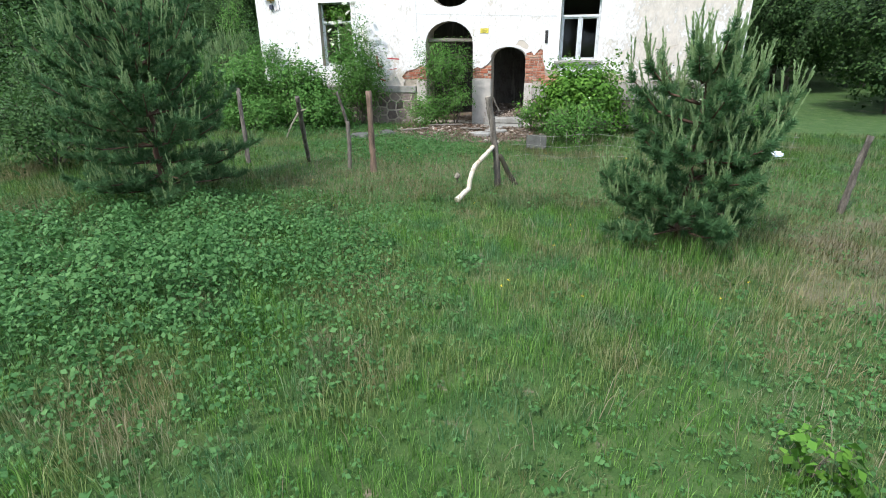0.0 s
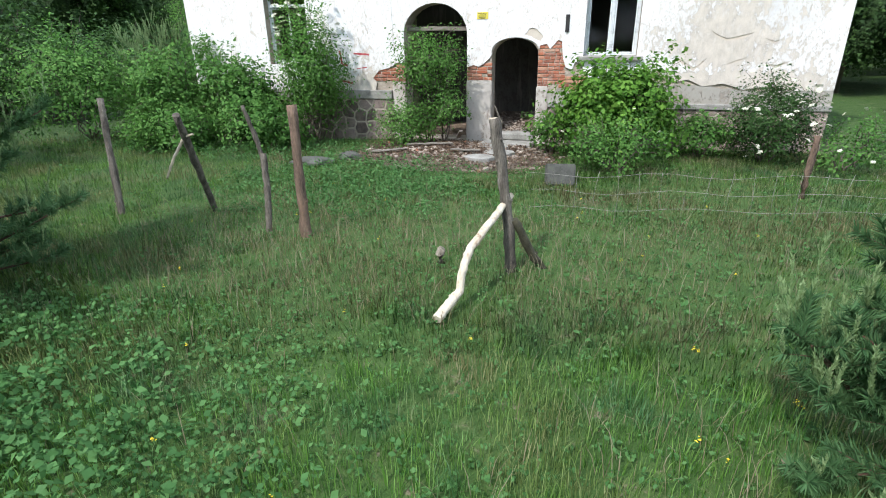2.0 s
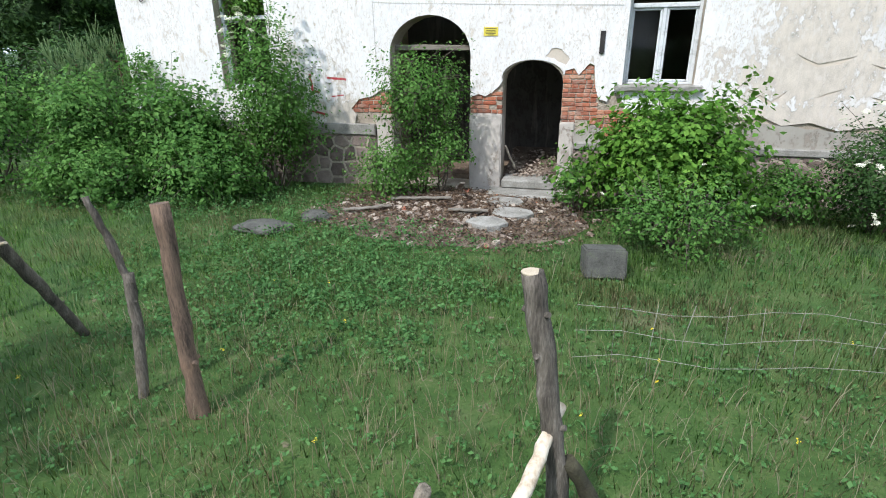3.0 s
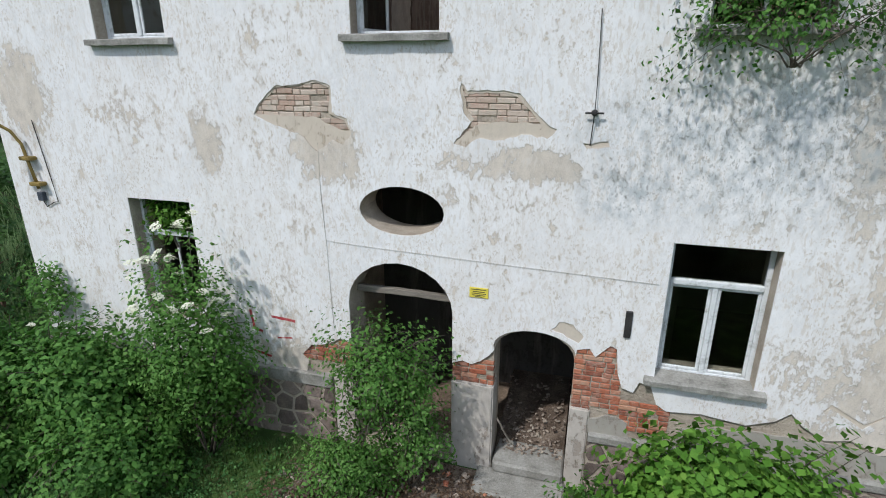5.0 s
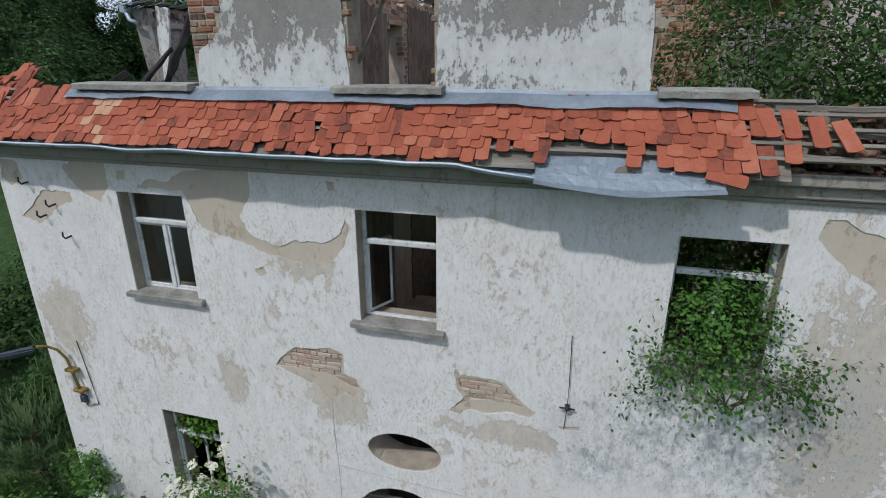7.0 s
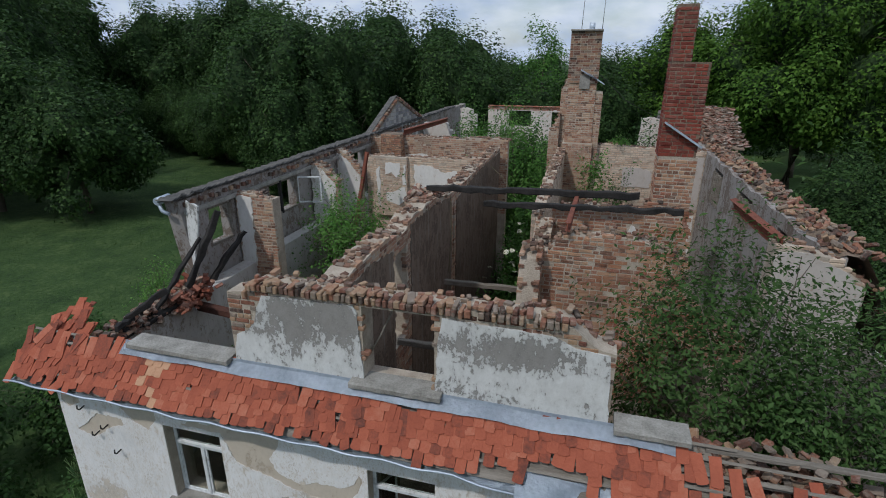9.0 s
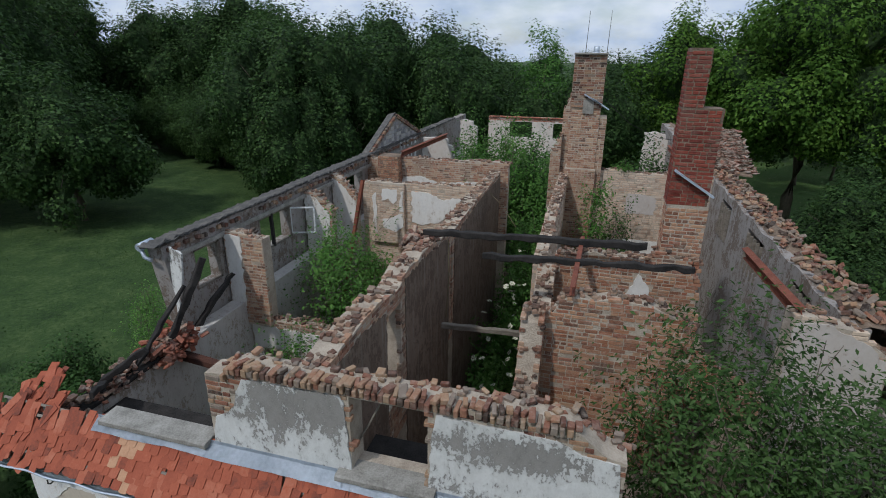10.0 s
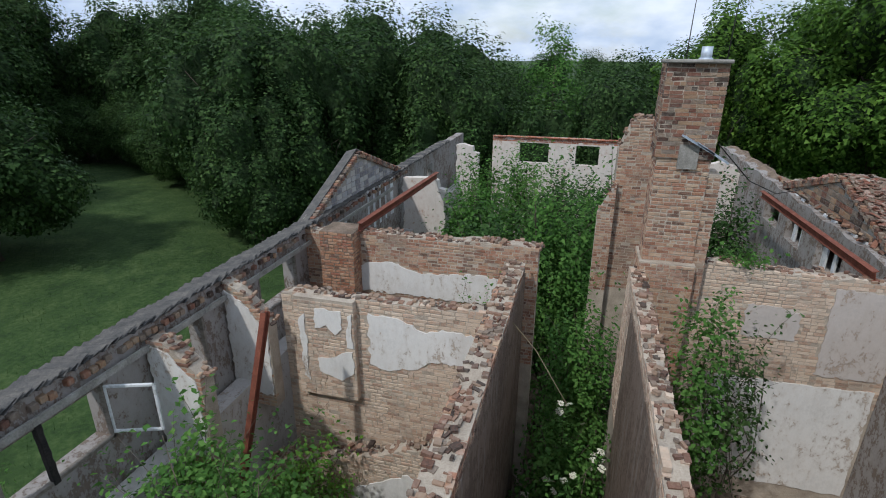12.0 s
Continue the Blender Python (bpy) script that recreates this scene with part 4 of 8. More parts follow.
masonry("wall_cross_west_far", (-11.2, 32.0), (-5.2, 32.0), 0.4, -0.3, [(0, 10.4), (1.2, 10.45), (6, 10.5)], [],
        [(1, 7.4, [[(1.4, 8.9), (5.3, 8.9), (5.3, 9.55), (4.6, 9.65), (3.2, 9.5), (2.4, 9.75), (1.8, 9.7), (1.4, 9.5)]], M_ROOM)], "brick cross wall with white plaster below its crown", 15, B_YELLOW, near=4.0, layers=1)
masonry("wall_cross_west_front", (-10.6, 22.6), (-5.87, 22.6), 0.3, -0.3, [(0, 7.75), (2.6, 7.7), (4.7, 8.3)], [rect(0.35, 1.1, 4.6, 6.75)],
        [(1, 7.2, [[(0.05, 4.5), (0.3, 4.5), (0.3, 6.85), (1.2, 6.85), (1.2, 4.5), (4.6, 4.5), (4.6, 7.6), (2.5, 7.45), (0.05, 7.5)]], M_ROOM)], "lower cross wall with white plaster and a doorway", 16, B_YELLOW, near=2.0)
masonry("wall_stub", (-11.03, 22.5), (-9.9, 22.5), 0.35, 7.55, [(0, 10.15), (0.5, 10.12), (1.13, 10.02)], [],
        [(1, 7.6, [[(0.06, 8.2), (0.45, 8.1), (0.5, 10.02), (0.06, 10.06)]], M_ROOM)], "stump of a brick wall, half of it plastered white", 17, B_YELLOW, near=1.0, layers=1)
masonry("wall_stub_middle", (-11.05, 26.6), (-10.1, 26.6), 0.3, 7.6, [(0, 10.25), (0.4, 10.2), (0.95, 9.7)], [],
        [(1, 7.6, [[(0.02, 8.0), (0.9, 8.0), (0.88, 9.5), (0.4, 10.02), (0.02, 10.1)]], M_ROOM)], "plastered stump of wall with a stepped brick top", 18, B_YELLOW, near=1.0, layers=1)
masonry("wall_stub_back", (-11.08, 28.6), (-10.15, 28.6), 0.3, 7.6, [(0, 10.4), (0.4, 10.2), (0.93, 9.6)], [],
        [(1, 7.6, [[(0.02, 7.9), (0.9, 7.9), (0.88, 9.4), (0.4, 10.0), (0.02, 10.2)]], M_ROOM)], "white plastered stump of wall with broken top", 19, B_YELLOW, near=1.0, layers=1)
masonry("wall_ruin_low", (-10.4, 28.4), (-5.87, 28.4), 0.3, -0.3, [(0, 6.3), (1.5, 6.7), (2.6, 7.1), (3.4, 7.4), (4.5, 8.0)], [],
        [(1, 5.0, [[(1.8, 4.6), (4.4, 4.6), (4.4, 6.2), (3.2, 6.7), (2.0, 6.1)]], M_ROOM)], "low ruined wall climbing in broken steps", 20, B_PINK, near=3.0, layers=2)
# cross walls of the east rooms
masonry("wall_cross_east_far", (-2.75, 32.2), (2.2, 32.2), 0.4, -0.3, [(0, 10.5), (2, 10.45), (5, 10.35)], [],
        [(1, 7.4, [[(2.05, 8.85), (3.1, 8.85), (3.1, 9.5), (2.7, 9.6), (2.05, 9.6)], [(3.62, 8.1), (4.9, 8.1), (4.9, 10.1), (3.62, 10.15)], [(1.3, 5.0), (1.6, 5.0), (1.62, 7.8), (1.5, 7.8)]], M_ROOM_PINK)],
        "pale brick cross wall with old plaster fields", 21, B_PINK, near=2.0, layers=1, singles=300)
bm = bmesh.new()
sheet(bm, [jagged([(-1.1, 5.0), (2.1, 5.0), (2.1, 7.85), (0.6, 7.8), (-1.05, 7.78)], random.Random(77), 0.12, 0.02)], lambda u, v: Vector((u, 32.17, v)), Vector((0, 0.026, 0)))
part("plaster", bm, M_ROOM, bpy.data.objects["wall_cross_east_far"], "large field of cream plaster")
masonry("wall_cross_east_mid", (-2.75, 23.3), (2.1, 23.3), 0.4, -0.3, [(0, 10.1), (0.6, 10.3), (2.0, 10.25), (2.1, 10.45), (3.05, 10.3), (3.2, 8.4), (3.9, 7.6), (4.8, 7.2)], [],
        [(1, 6.5, [[(1.45, 6.6), (2.1, 6.6), (2.1, 9.6), (1.85, 9.9), (1.6, 9.3), (1.45, 8.6)]], M_ROOM)], "orange brick cross wall beside the red chimney", 22, B_RUST, near=1.5, layers=2, singles=300)
masonry("wall_cross_east_front", (-2.75, 20.5), (-0.2, 20.5), 0.35, -0.3, [(0, 9.8), (0.4, 10.4), (1.3, 10.5), (2.1, 10.4), (2.55, 10.1)], [],
        [(1, 7.0, [], M_ROOM)], "ragged stump of brick wall below a rusty beam", 23, B_RUST, near=0.5, layers=2)
masonry("wall_east_end", (1.25, 20.7), (2.75, 20.7), 0.4, 4.4, [(0, 10.5), (0.4, 10.5), (1.1, 10.25), (1.5, 9.9)], [],
        [(1, 8.0, [[(0.03, 4.5), (1.47, 4.5), (1.47, 9.8), (1.1, 10.15), (0.5, 10.4), (0.03, 10.4)]], M_ROOM_PINK)], "white plastered end wall of pale blocks", 24, B_PINK, near=0.5, layers=1)


# far part of the house, overgrown inside
M_BACK = peeling("weathered_back_wall_plaster", (0.62, 0.575, 0.53), (0.43, 0.32, 0.255), [], 0.5, 91.0, 0.2)


def build_far_end():
    bm = bmesh.new()
    sheet(bm, [[(-9.6, -0.3), (-2.3, -0.3), (-2.3, 10.25), (-4.5, 10.32), (-7, 10.3), (-9.6, 10.3)], rect(-8.05, -6.4, 8.85, 9.98), rect(-4.9, -3.65, 8.85, 9.94)], lambda u, v: Vector((u, 50.7, v)), Vector((0, 0.35, 0)))
    ob = tagged(part("wall_back", bm, M_BACK), "cream back wall with two empty window openings", "wall", kind="structure")
    rng = random.Random(4)
    boxes = [(Matrix.Translation((-9.5 + i * 0.13, 50.7, 10.3 + rng.uniform(-0.01, 0.02))), (0.06, 0.14, 0.03)) for i in range(55)]
    boxes += face_bricks((-9.6, 50.7), (-2.3, 50.7), 10.02, lambda u: 10.3, rng, 1, (), 0.012, lost=0.1)
    lay(ob, "brick", boxes, B_ORANGE, 60)
    for x0, x1, y, z, name in ((-11.0, -9.35, 39.1, 10.28, "wall_cross_west_back"), (-10.6, -9.5, 46.0, 10.5, "wall_back_west"), (0.9, 2.4, 46.0, 10.2, "wall_back_east")):
        bm = bmesh.new()
        outline = jagged([(x0, -0.3), (x1, -0.3), (x1, z - 0.45), (x1 - 0.25, z - 0.4), (x1 - 0.3, z - 0.1), (x1 - 0.75, z), (x0, z - 0.05)], rng, 0.2, 0.06)
        sheet(bm, [outline], lambda u, v: Vector((u, y, v)), Vector((0, 0.35, 0)))
        tagged(part(name, bm, M_BACK), "leftover piece of a white plastered wall", "wall", kind="structure")
    masonry("wall_back_pier", (-3.5, 36.0), (-2.6, 36.0), 0.8, -0.3, [(0, 12.2), (0.35, 13.1), (1.0, 13.0)], [], [(1, 8.0, [], M_ROOM), (-1, 11.0, [], M_ROOM)], "broken brick chimney stump among young trees", 31, B_YELLOW, layers=2, singles=150)
    masonry("wall_back_low", (-3.9, 35.7), (-3.45, 35.7), 0.4, -0.3, [(0, 10.4), (0.45, 11.3)], [], [(1, 8.0, [], M_ROOM)], "stepped brick stump", 32, B_YELLOW, singles=60)


build_far_end()

# floors that are left
for name, lo, hi, mat, label in (
        ("floor_first_west", (-10.6, 17.35, 4.2), (-5.87, 22.6, 4.45), M_RUBBLE, "rubble-covered first floor slab"),
        ("floor_first_east", (-2.7, 17.35, 4.2), (3.55, 23.3, 4.45), M_RUBBLE, "rubble-covered first floor slab under bushes"),
        ("floor_first_back", (-10.6, 22.9, 4.2), (-5.87, 28.4, 4.45), M_RUBBLE, "rubble-covered first floor slab with shrubs"),
        ("floor_corridor", (-5.45, 17.35, 4.2), (-2.7, 20.9, 4.45), M_RUBBLE, "short piece of corridor floor"),
        ("floor_ground", (-10.6, 17.35, -0.2), (3.55, 50.6, 0.12), M_RUBBLE, "debris-strewn ground floor"),
        ("floor_first_east_back", (-2.7, 23.7, 4.2), (3.55, 32.2, 4.45), M_RUBBLE, "rubble-covered first floor slab")):
    bm = bmesh.new()
    add_box(bm, lo, hi)
    tagged(part(name, bm, mat), label, "floor", kind="structure")


# ---- chimneys ----
def stack_bricks(x0, x1, y0, y1, z0, z1, rng, proud=0.0085):
    made = []
    for a, b in (((x0, y0), (x1, y0)), ((x1, y0), (x1, y1)), ((x1, y1), (x0, y1)), ((x0, y1), (x0, y0))):
        made += face_bricks(a, b, z0, lambda u: z1, rng, 1, (), proud, lost=0.0, depth=0.05)
    return made


def chimney(name, label, blocks, pair, seed, singles=300, core=M_MORTAR, sooty=()):
    """blocks: boxes of brickwork (lo, hi)."""
    rng = random.Random(seed)
    root = thing(name, label, "chimney")
    for lo, hi in (*blocks, *sooty):
        bm = bmesh.new()
        add_box(bm, lo, hi)
        part("core", bm, core, root, "mortar core between the bricks")
    boxes = []
    for lo, hi in blocks:
        boxes += stack_bricks(lo[0], hi[0], lo[1], hi[1], lo[2], hi[2], rng)
    lay(root, "brick", boxes, pair, singles, key=lambda box: box[0].translation.y * 3 - box[0].translation.z)
    for lo, hi in sooty:
        lay(root, "brick", stack_bricks(lo[0], hi[0], lo[1], hi[1], lo[2], hi[2], rng), B_MIXED, 0)
    return root


red = chimney("brick_chimney", "tall dark red brick chimney with a broken shoulder", [((-0.55, 23.4, 11.5), (0.22, 23.95, 13.47)), ((-0.55, 23.4, 13.47), (-0.17, 23.95, 14.58))], B_RED, 41, 300, M_RUBBLE)
chimney("lower_brick_chimney", "yellow brick chimney base standing in a cross wall", [((-0.54, 23.37, 6.5), (0.26, 23.9, 11.5))], B_RUST, 42)
yellow = chimney("yellow_brick_chimney", "tall weathered yellow brick chimney with zinc pipe", [((-3.06, 31.75, 4.4), (-1.95, 32.75, 10.5)), ((-3.0, 31.9, 10.5), (-2.0, 32.7, 12.7)), ((-2.0, 31.95, 9.5), (-1.75, 32.6, 12.4))], B_YELLOW, 43, sooty=[((-3.05, 31.85, 12.7), (-1.97, 32.75, 14.5))])
chimney("chimney_stump", "short brick flue on top of a cross wall", [((-10.5, 31.55, 8.6), (-9.62, 32.35, 10.55))], B_RUST, 44, 150, M_RUBBLE)
chimney("wall_flue", "brick flue with scraps of plaster in front of a wall", [((-9.75, 28.95, 7.85), (-8.45, 29.1, 10.1))], B_PINK, 45, 200)


# ---- growing things: mesh builders ----
def soft_normals(me, normals):
    """Lets thin leaves and blades shade softly, as the mass that they form."""
    layer = me.attributes.new("custom_normal", "FLOAT_VECTOR", "POINT")
    layer.data.foreach_set("vector", np.asarray(normals, np.float32).ravel())


def fast_mesh(name, verts, sides, mat, normals=None):
    """A mesh of faces with the same number of corners, the corners given one face after another."""
    verts = np.asarray(verts, np.float32).reshape(-1, 3)
    n = len(verts) // sides
    me = bpy.data.meshes.new(name)
    me.vertices.add(len(verts))
    me.vertices.foreach_set("co", verts.ravel())
    me.loops.add(len(verts))
    me.loops.foreach_set("vertex_index", np.arange(len(verts), dtype=np.int32))
    me.polygons.add(n)
    me.polygons.foreach_set("loop_start", np.arange(0, len(verts), sides, dtype=np.int32))
    me.update(calc_edges=True)
    me.materials.append(mat)
    if normals is not None:
        soft_normals(me, np.repeat(normals, sides, 0))
    return me


def unit(v):
    return v / np.maximum(np.linalg.norm(v, axis=-1, keepdims=True), 1e-6)


def leaf_quads(rng, centres, outward, size, spread=0.9, droop=0.25, narrow=0.6):
    """Pointed leaves, each a folded quad, facing roughly outward and up."""
    n = len(centres)
    facing = unit(outward + np.array((0, 0, 0.7)) + rng.normal(0, spread, (n, 3)))
    along = unit(np.cross(facing, rng.normal(0, 1, (n, 3))))
    along[:, 2] -= droop
    along = unit(along)
    across = unit(np.cross(facing, along))
    length = (size * rng.uniform(0.6, 1.25, n))[:, None]
    base = centres - along * length * 0.5
    tip = centres + along * length * 0.5
    fold = facing * length * 0.12
    left = centres - across * length * narrow * 0.5 + fold
    right = centres + across * length * narrow * 0.5 + fold
    return np.stack([base, left, tip, right], 1).reshape(-1, 3)


def leaf_tris(rng, centres, outward, size, spread=0.3):
    """Small sprays of far leaves, one three-cornered face each."""
    n = len(centres)
    facing = unit(outward + np.array((0, 0, 0.6)) + rng.normal(0, spread, (n, 3)))
    along = unit(np.cross(facing, rng.normal(0, 1, (n, 3))))
    across = np.cross(facing, along)
    length = (size * rng.uniform(0.5, 1.2, n))[:, None]
    return np.stack([centres - along * length * 0.5, centres + along * length * 0.35 - across * length * 0.45, centres + along * length * 0.35 + across * length * 0.45], 1).reshape(-1, 3)


def clumped(d, seed, count=70, size=(0.26, 0.42)):
    """How far a crown of many overlapping bulges reaches in each direction, and the way the bulge faces there."""
    rng = np.random.default_rng(int(seed) + 300)
    mids = unit(rng.normal(0, 1, (count * 2, 3)))
    mids = mids[mids[:, 2] > -0.75][:count] * rng.uniform(0.5, 0.95, (min(count, int((mids[:, 2] > -0.75).sum())), 1))
    r = rng.uniform(*size, len(mids))
    b = d @ mids.T
    disc = b * b - (mids ** 2).sum(1) + r * r
    reach = np.where(disc > 0, b + np.sqrt(np.maximum(disc, 0)), 0)
    best = reach.argmax(1)
    far = np.maximum(reach.max(1), 0.5)
    return far, unit(d * far[:, None] - mids[best])


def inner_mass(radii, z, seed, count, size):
    """Bulging body hidden by the outer leaves, coloured dark as the crown's inner shade."""
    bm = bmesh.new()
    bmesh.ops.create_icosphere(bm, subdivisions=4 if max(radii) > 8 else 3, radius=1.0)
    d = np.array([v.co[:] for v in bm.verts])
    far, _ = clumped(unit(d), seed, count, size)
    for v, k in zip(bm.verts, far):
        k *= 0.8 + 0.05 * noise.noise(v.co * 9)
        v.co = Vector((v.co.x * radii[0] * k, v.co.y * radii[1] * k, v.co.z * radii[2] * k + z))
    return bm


def lumps(d, seed):
    """How far a crown reaches in each direction: several uneven bulges."""
    k = 1.0 + np.zeros(len(d))
    rng = np.random.default_rng(int(seed) + 900)
    for f, a in ((2.2, 0.14), (4.5, 0.12), (8.0, 0.07)):
        w = rng.normal(0, 1, (3, 3)) * f
        k += a * (np.sin(d @ w[0] + 1.0) + np.sin(d @ w[1] + 2.0) + np.sin(d @ w[2])) / 1.6
    return np.clip(k, 0.55, 1.4)[:, None]


def cloud(rng, centre, radii, clumps, per_clump, clump_size, hollow=0.35, flat=0.75, lower=-0.6, seed=0):
    """Leaf places in clumps spread through the outer part of an uneven oval."""
    d = unit(rng.normal(0, 1, (clumps * 3, 3)))
    d = d[d[:, 2] > lower][:clumps]
    r = rng.uniform(hollow, 1.0, (len(d), 1)) ** 0.45 * lumps(d, seed)
    mids = d * r
    at = np.repeat(mids * np.array(radii) + np.array(centre), per_clump, 0)
    offset = rng.normal(0, 1, at.shape)
    offset = unit(offset) * rng.uniform(0.2, 1.0, (len(at), 1)) ** 0.5 * clump_size * np.repeat(rng.uniform(0.6, 1.35, (len(d), 1)), per_clump, 0)
    offset[:, 2] *= flat
    return at + offset, unit(np.repeat(d, per_clump, 0) * 0.75 + unit(offset) * 0.8)


def sprays(rng, centre, radii, count, per, size, lower=-0.6, seed=0, droop=0.3):
    """Leaf places strung along arching twigs that reach out of a shrub, and the twigs' own lines."""
    d = unit(rng.normal(0, 1, (count * 4, 3)))
    d = d[d[:, 2] > lower][:count]
    reach = lumps(d, seed) * rng.uniform(0.5, 1.0, (len(d), 1)) ** 0.5 * (1 + 0.22 * (rng.uniform(0, 1, (len(d), 1)) > 0.85))
    start = reach * rng.uniform(0.4, 0.75, (len(d), 1))
    side = unit(rng.normal(0, 1, d.shape)) * size * 0.8
    along = rng.uniform(0, 1, (len(d), per, 1)) ** 0.8

    def at(s):
        p = d[:, None] * (start[:, None] + (reach - start)[:, None] * s) * np.array(radii) + np.array(centre)
        p = p + side[:, None] * s ** 1.5
        p[:, :, 2:] -= droop * size * s ** 2
        return p

    places = at(along) + rng.normal(0, 1, (len(d), per, 3)) * size * 0.32 * (1.15 - 0.6 * along)
    lines = at(np.broadcast_to(np.linspace(0, 1, 4)[None, :, None], (len(d), 4, 1)))
    return places.reshape(-1, 3), np.repeat(d, per, 0), lines


def tube(bm, points, radii, sides=7):
    rings = []
    points = [Vector(p) for p in points]
    for i, (p, r) in enumerate(zip(points, radii)):
        ahead = (points[min(i + 1, len(points) - 1)] - points[max(i - 1, 0)]).normalized()
        turn = ahead.to_track_quat("Z", "Y").to_matrix()
        rings.append([bm.verts.new(p + turn @ Vector((r * math.cos(2 * math.pi * k / sides), r * math.sin(2 * math.pi * k / sides), 0))) for k in range(sides)])
    for a, b in zip(rings, rings[1:]):
        for k in range(sides):
            f = bm.faces.new((a[k], a[(k + 1) % sides], b[(k + 1) % sides], b[k]))
            f.smooth = True
    bm.faces.new(rings[0][::-1])
    bm.faces.new(rings[-1])


def limb(bm, rng, start, end, r0, r1, sides=6, bend=0.12, steps=5):
    start, end = Vector(start), Vector(end)
    length = (end - start).length
    points = [start.lerp(end, i / steps) + Vector((rng.uniform(-1, 1), rng.uniform(-1, 1), rng.uniform(-0.5, 0.5))) * (bend * length * (0 if i in (0, steps) else 0.5)) for i in range(steps + 1)]
    tube(bm, points, [r0 + (r1 - r0) * i / steps for i in range(steps + 1)], sides)
    return points


def child(name, me, parent, label=""):
    ob = new(name, me)
    ob.parent = parent
    return tagged(ob, label)


def tree(name, label, at, height, radii, crown_z, clumps, per_clump, clump_size, leaf, mat, seed, trunk_r=0.28, limbs=9, hollow=0.35, group="", category="tree", dense=True):
    rng, prng = np.random.default_rng(seed), random.Random(seed)
    root = thing(name, label, category, group, at=at)
    bm = bmesh.new()
    top = crown_z + radii[2] * 0.5
    main = limb(bm, prng, (0, 0, -0.2), (prng.uniform(-0.4, 0.4), prng.uniform(-0.4, 0.4), top), trunk_r, trunk_r * 0.25, 8, 0.05, 6)
    for i in range(limbs):
        t = prng.uniform(0.35, 0.95)
        p = main[0].lerp(main[-1], t)
        a = i * 2.4 + prng.uniform(-0.4, 0.4)
        q = Vector((math.cos(a) * radii[0] * 0.75, math.sin(a) * radii[1] * 0.75, crown_z + radii[2] * prng.uniform(-0.4, 0.5)))
        limb(bm, prng, p, q, trunk_r * 0.4 * (1.1 - t * 0.6), trunk_r * 0.06, 5)
    part("trunk", bm, M_BARK, root)
    if dense:
        count, size = clump_size
        d = unit(rng.normal(0, 1, (int(clumps * per_clump * 1.15), 3)))
        d = d[d[:, 2] > -0.8]
        far, out = clumped(d, seed, count, size)
        places = d * (far * rng.uniform(0.8, 1.06, len(d)))[:, None] * np.array(radii) + np.array((0, 0, crown_z)) + rng.normal(0, leaf * 0.4, d.shape)
        part("inner_crown", inner_mass(radii, crown_z, seed, count, size), M_SHADE, root, "solid inner hull, coloured dark as the crown's shade")
    else:
        places, out = cloud(rng, (0, 0, crown_z), radii, clumps, per_clump, clump_size, hollow, 0.7, -0.97, seed)
    child("crown", fast_mesh("crown", leaf_tris(rng, places, out, leaf), 3, mat, unit(out + np.array((0, 0, 0.15)) + rng.normal(0, 0.42, out.shape))), root)
    return root


def bush(name, label, at, radii, clumps, per_clump, clump_size, leaf, mat, seed, stems=6, flowers=0, flower=0.09, category="bush", lower=-0.35, up=0.85, stem_r=0.02, narrow=0.6, flower_name="blossom", twigs=60, flower_low=-1.0):
    """A shrub: several stems from one foot, leaves in clumps, and flat white flower heads if any."""
    rng, prng = np.random.default_rng(seed), random.Random(seed)
    root = thing(name, label, category, at=at)
    mid = (0, 0, radii[2] * up)
    for i in range(stems):
        bm = bmesh.new()
        a = i * 2.4
        q = Vector((math.cos(a) * radii[0] * 0.6, math.sin(a) * radii[1] * 0.6, radii[2] * (up + prng.uniform(0.1, 0.7))))
        limb(bm, prng, (prng.uniform(-0.08, 0.08), prng.uniform(-0.08, 0.08), -0.1), q, stem_r, stem_r * 0.3, 5, 0.15)
        part("stem", bm, M_BARK, root)
    places, out, lines = sprays(rng, mid, radii, clumps, per_clump, clump_size * 1.7, lower, seed)
    child("foliage", fast_mesh("foliage", leaf_quads(rng, places, out, leaf, 0.6, 0.3, narrow), 4, mat, unit(out + np.array((0, 0, 0.35)) + rng.normal(0, 0.4, out.shape))), root)
    if twigs:
        bm = bmesh.new()
        for line in lines[:twigs]:
            tube(bm, line, [stem_r * k for k in (0.4, 0.32, 0.22, 0.1)], 3)
        tagged(part("twigwork", bm, M_BARK, root), kind="stuff")
    for i in range(flowers):
        d = unit(rng.normal(0, 1, 3) + np.array((0, -0.5, 0.6)))
        while d[2] < flower_low:
            d = unit(rng.normal(0, 1, 3) + np.array((0, -0.5, 0.6)))
        spot = Vector(np.array(mid) + d * np.array(radii) * rng.uniform(1.02, 1.14) * float(lumps(d[None], seed)[0, 0]))
        head = umbel(flower, i % 3)
        ob = child(flower_name, head, root, "creamy white flower head" if i == 0 else "")
        ob.matrix_local = Matrix.Translation(spot) @ Euler((prng.gauss(-0.3, 0.3), prng.gauss(0, 0.3), prng.uniform(0, 6))).to_matrix().to_4x4()
    return root


HEADS = {}


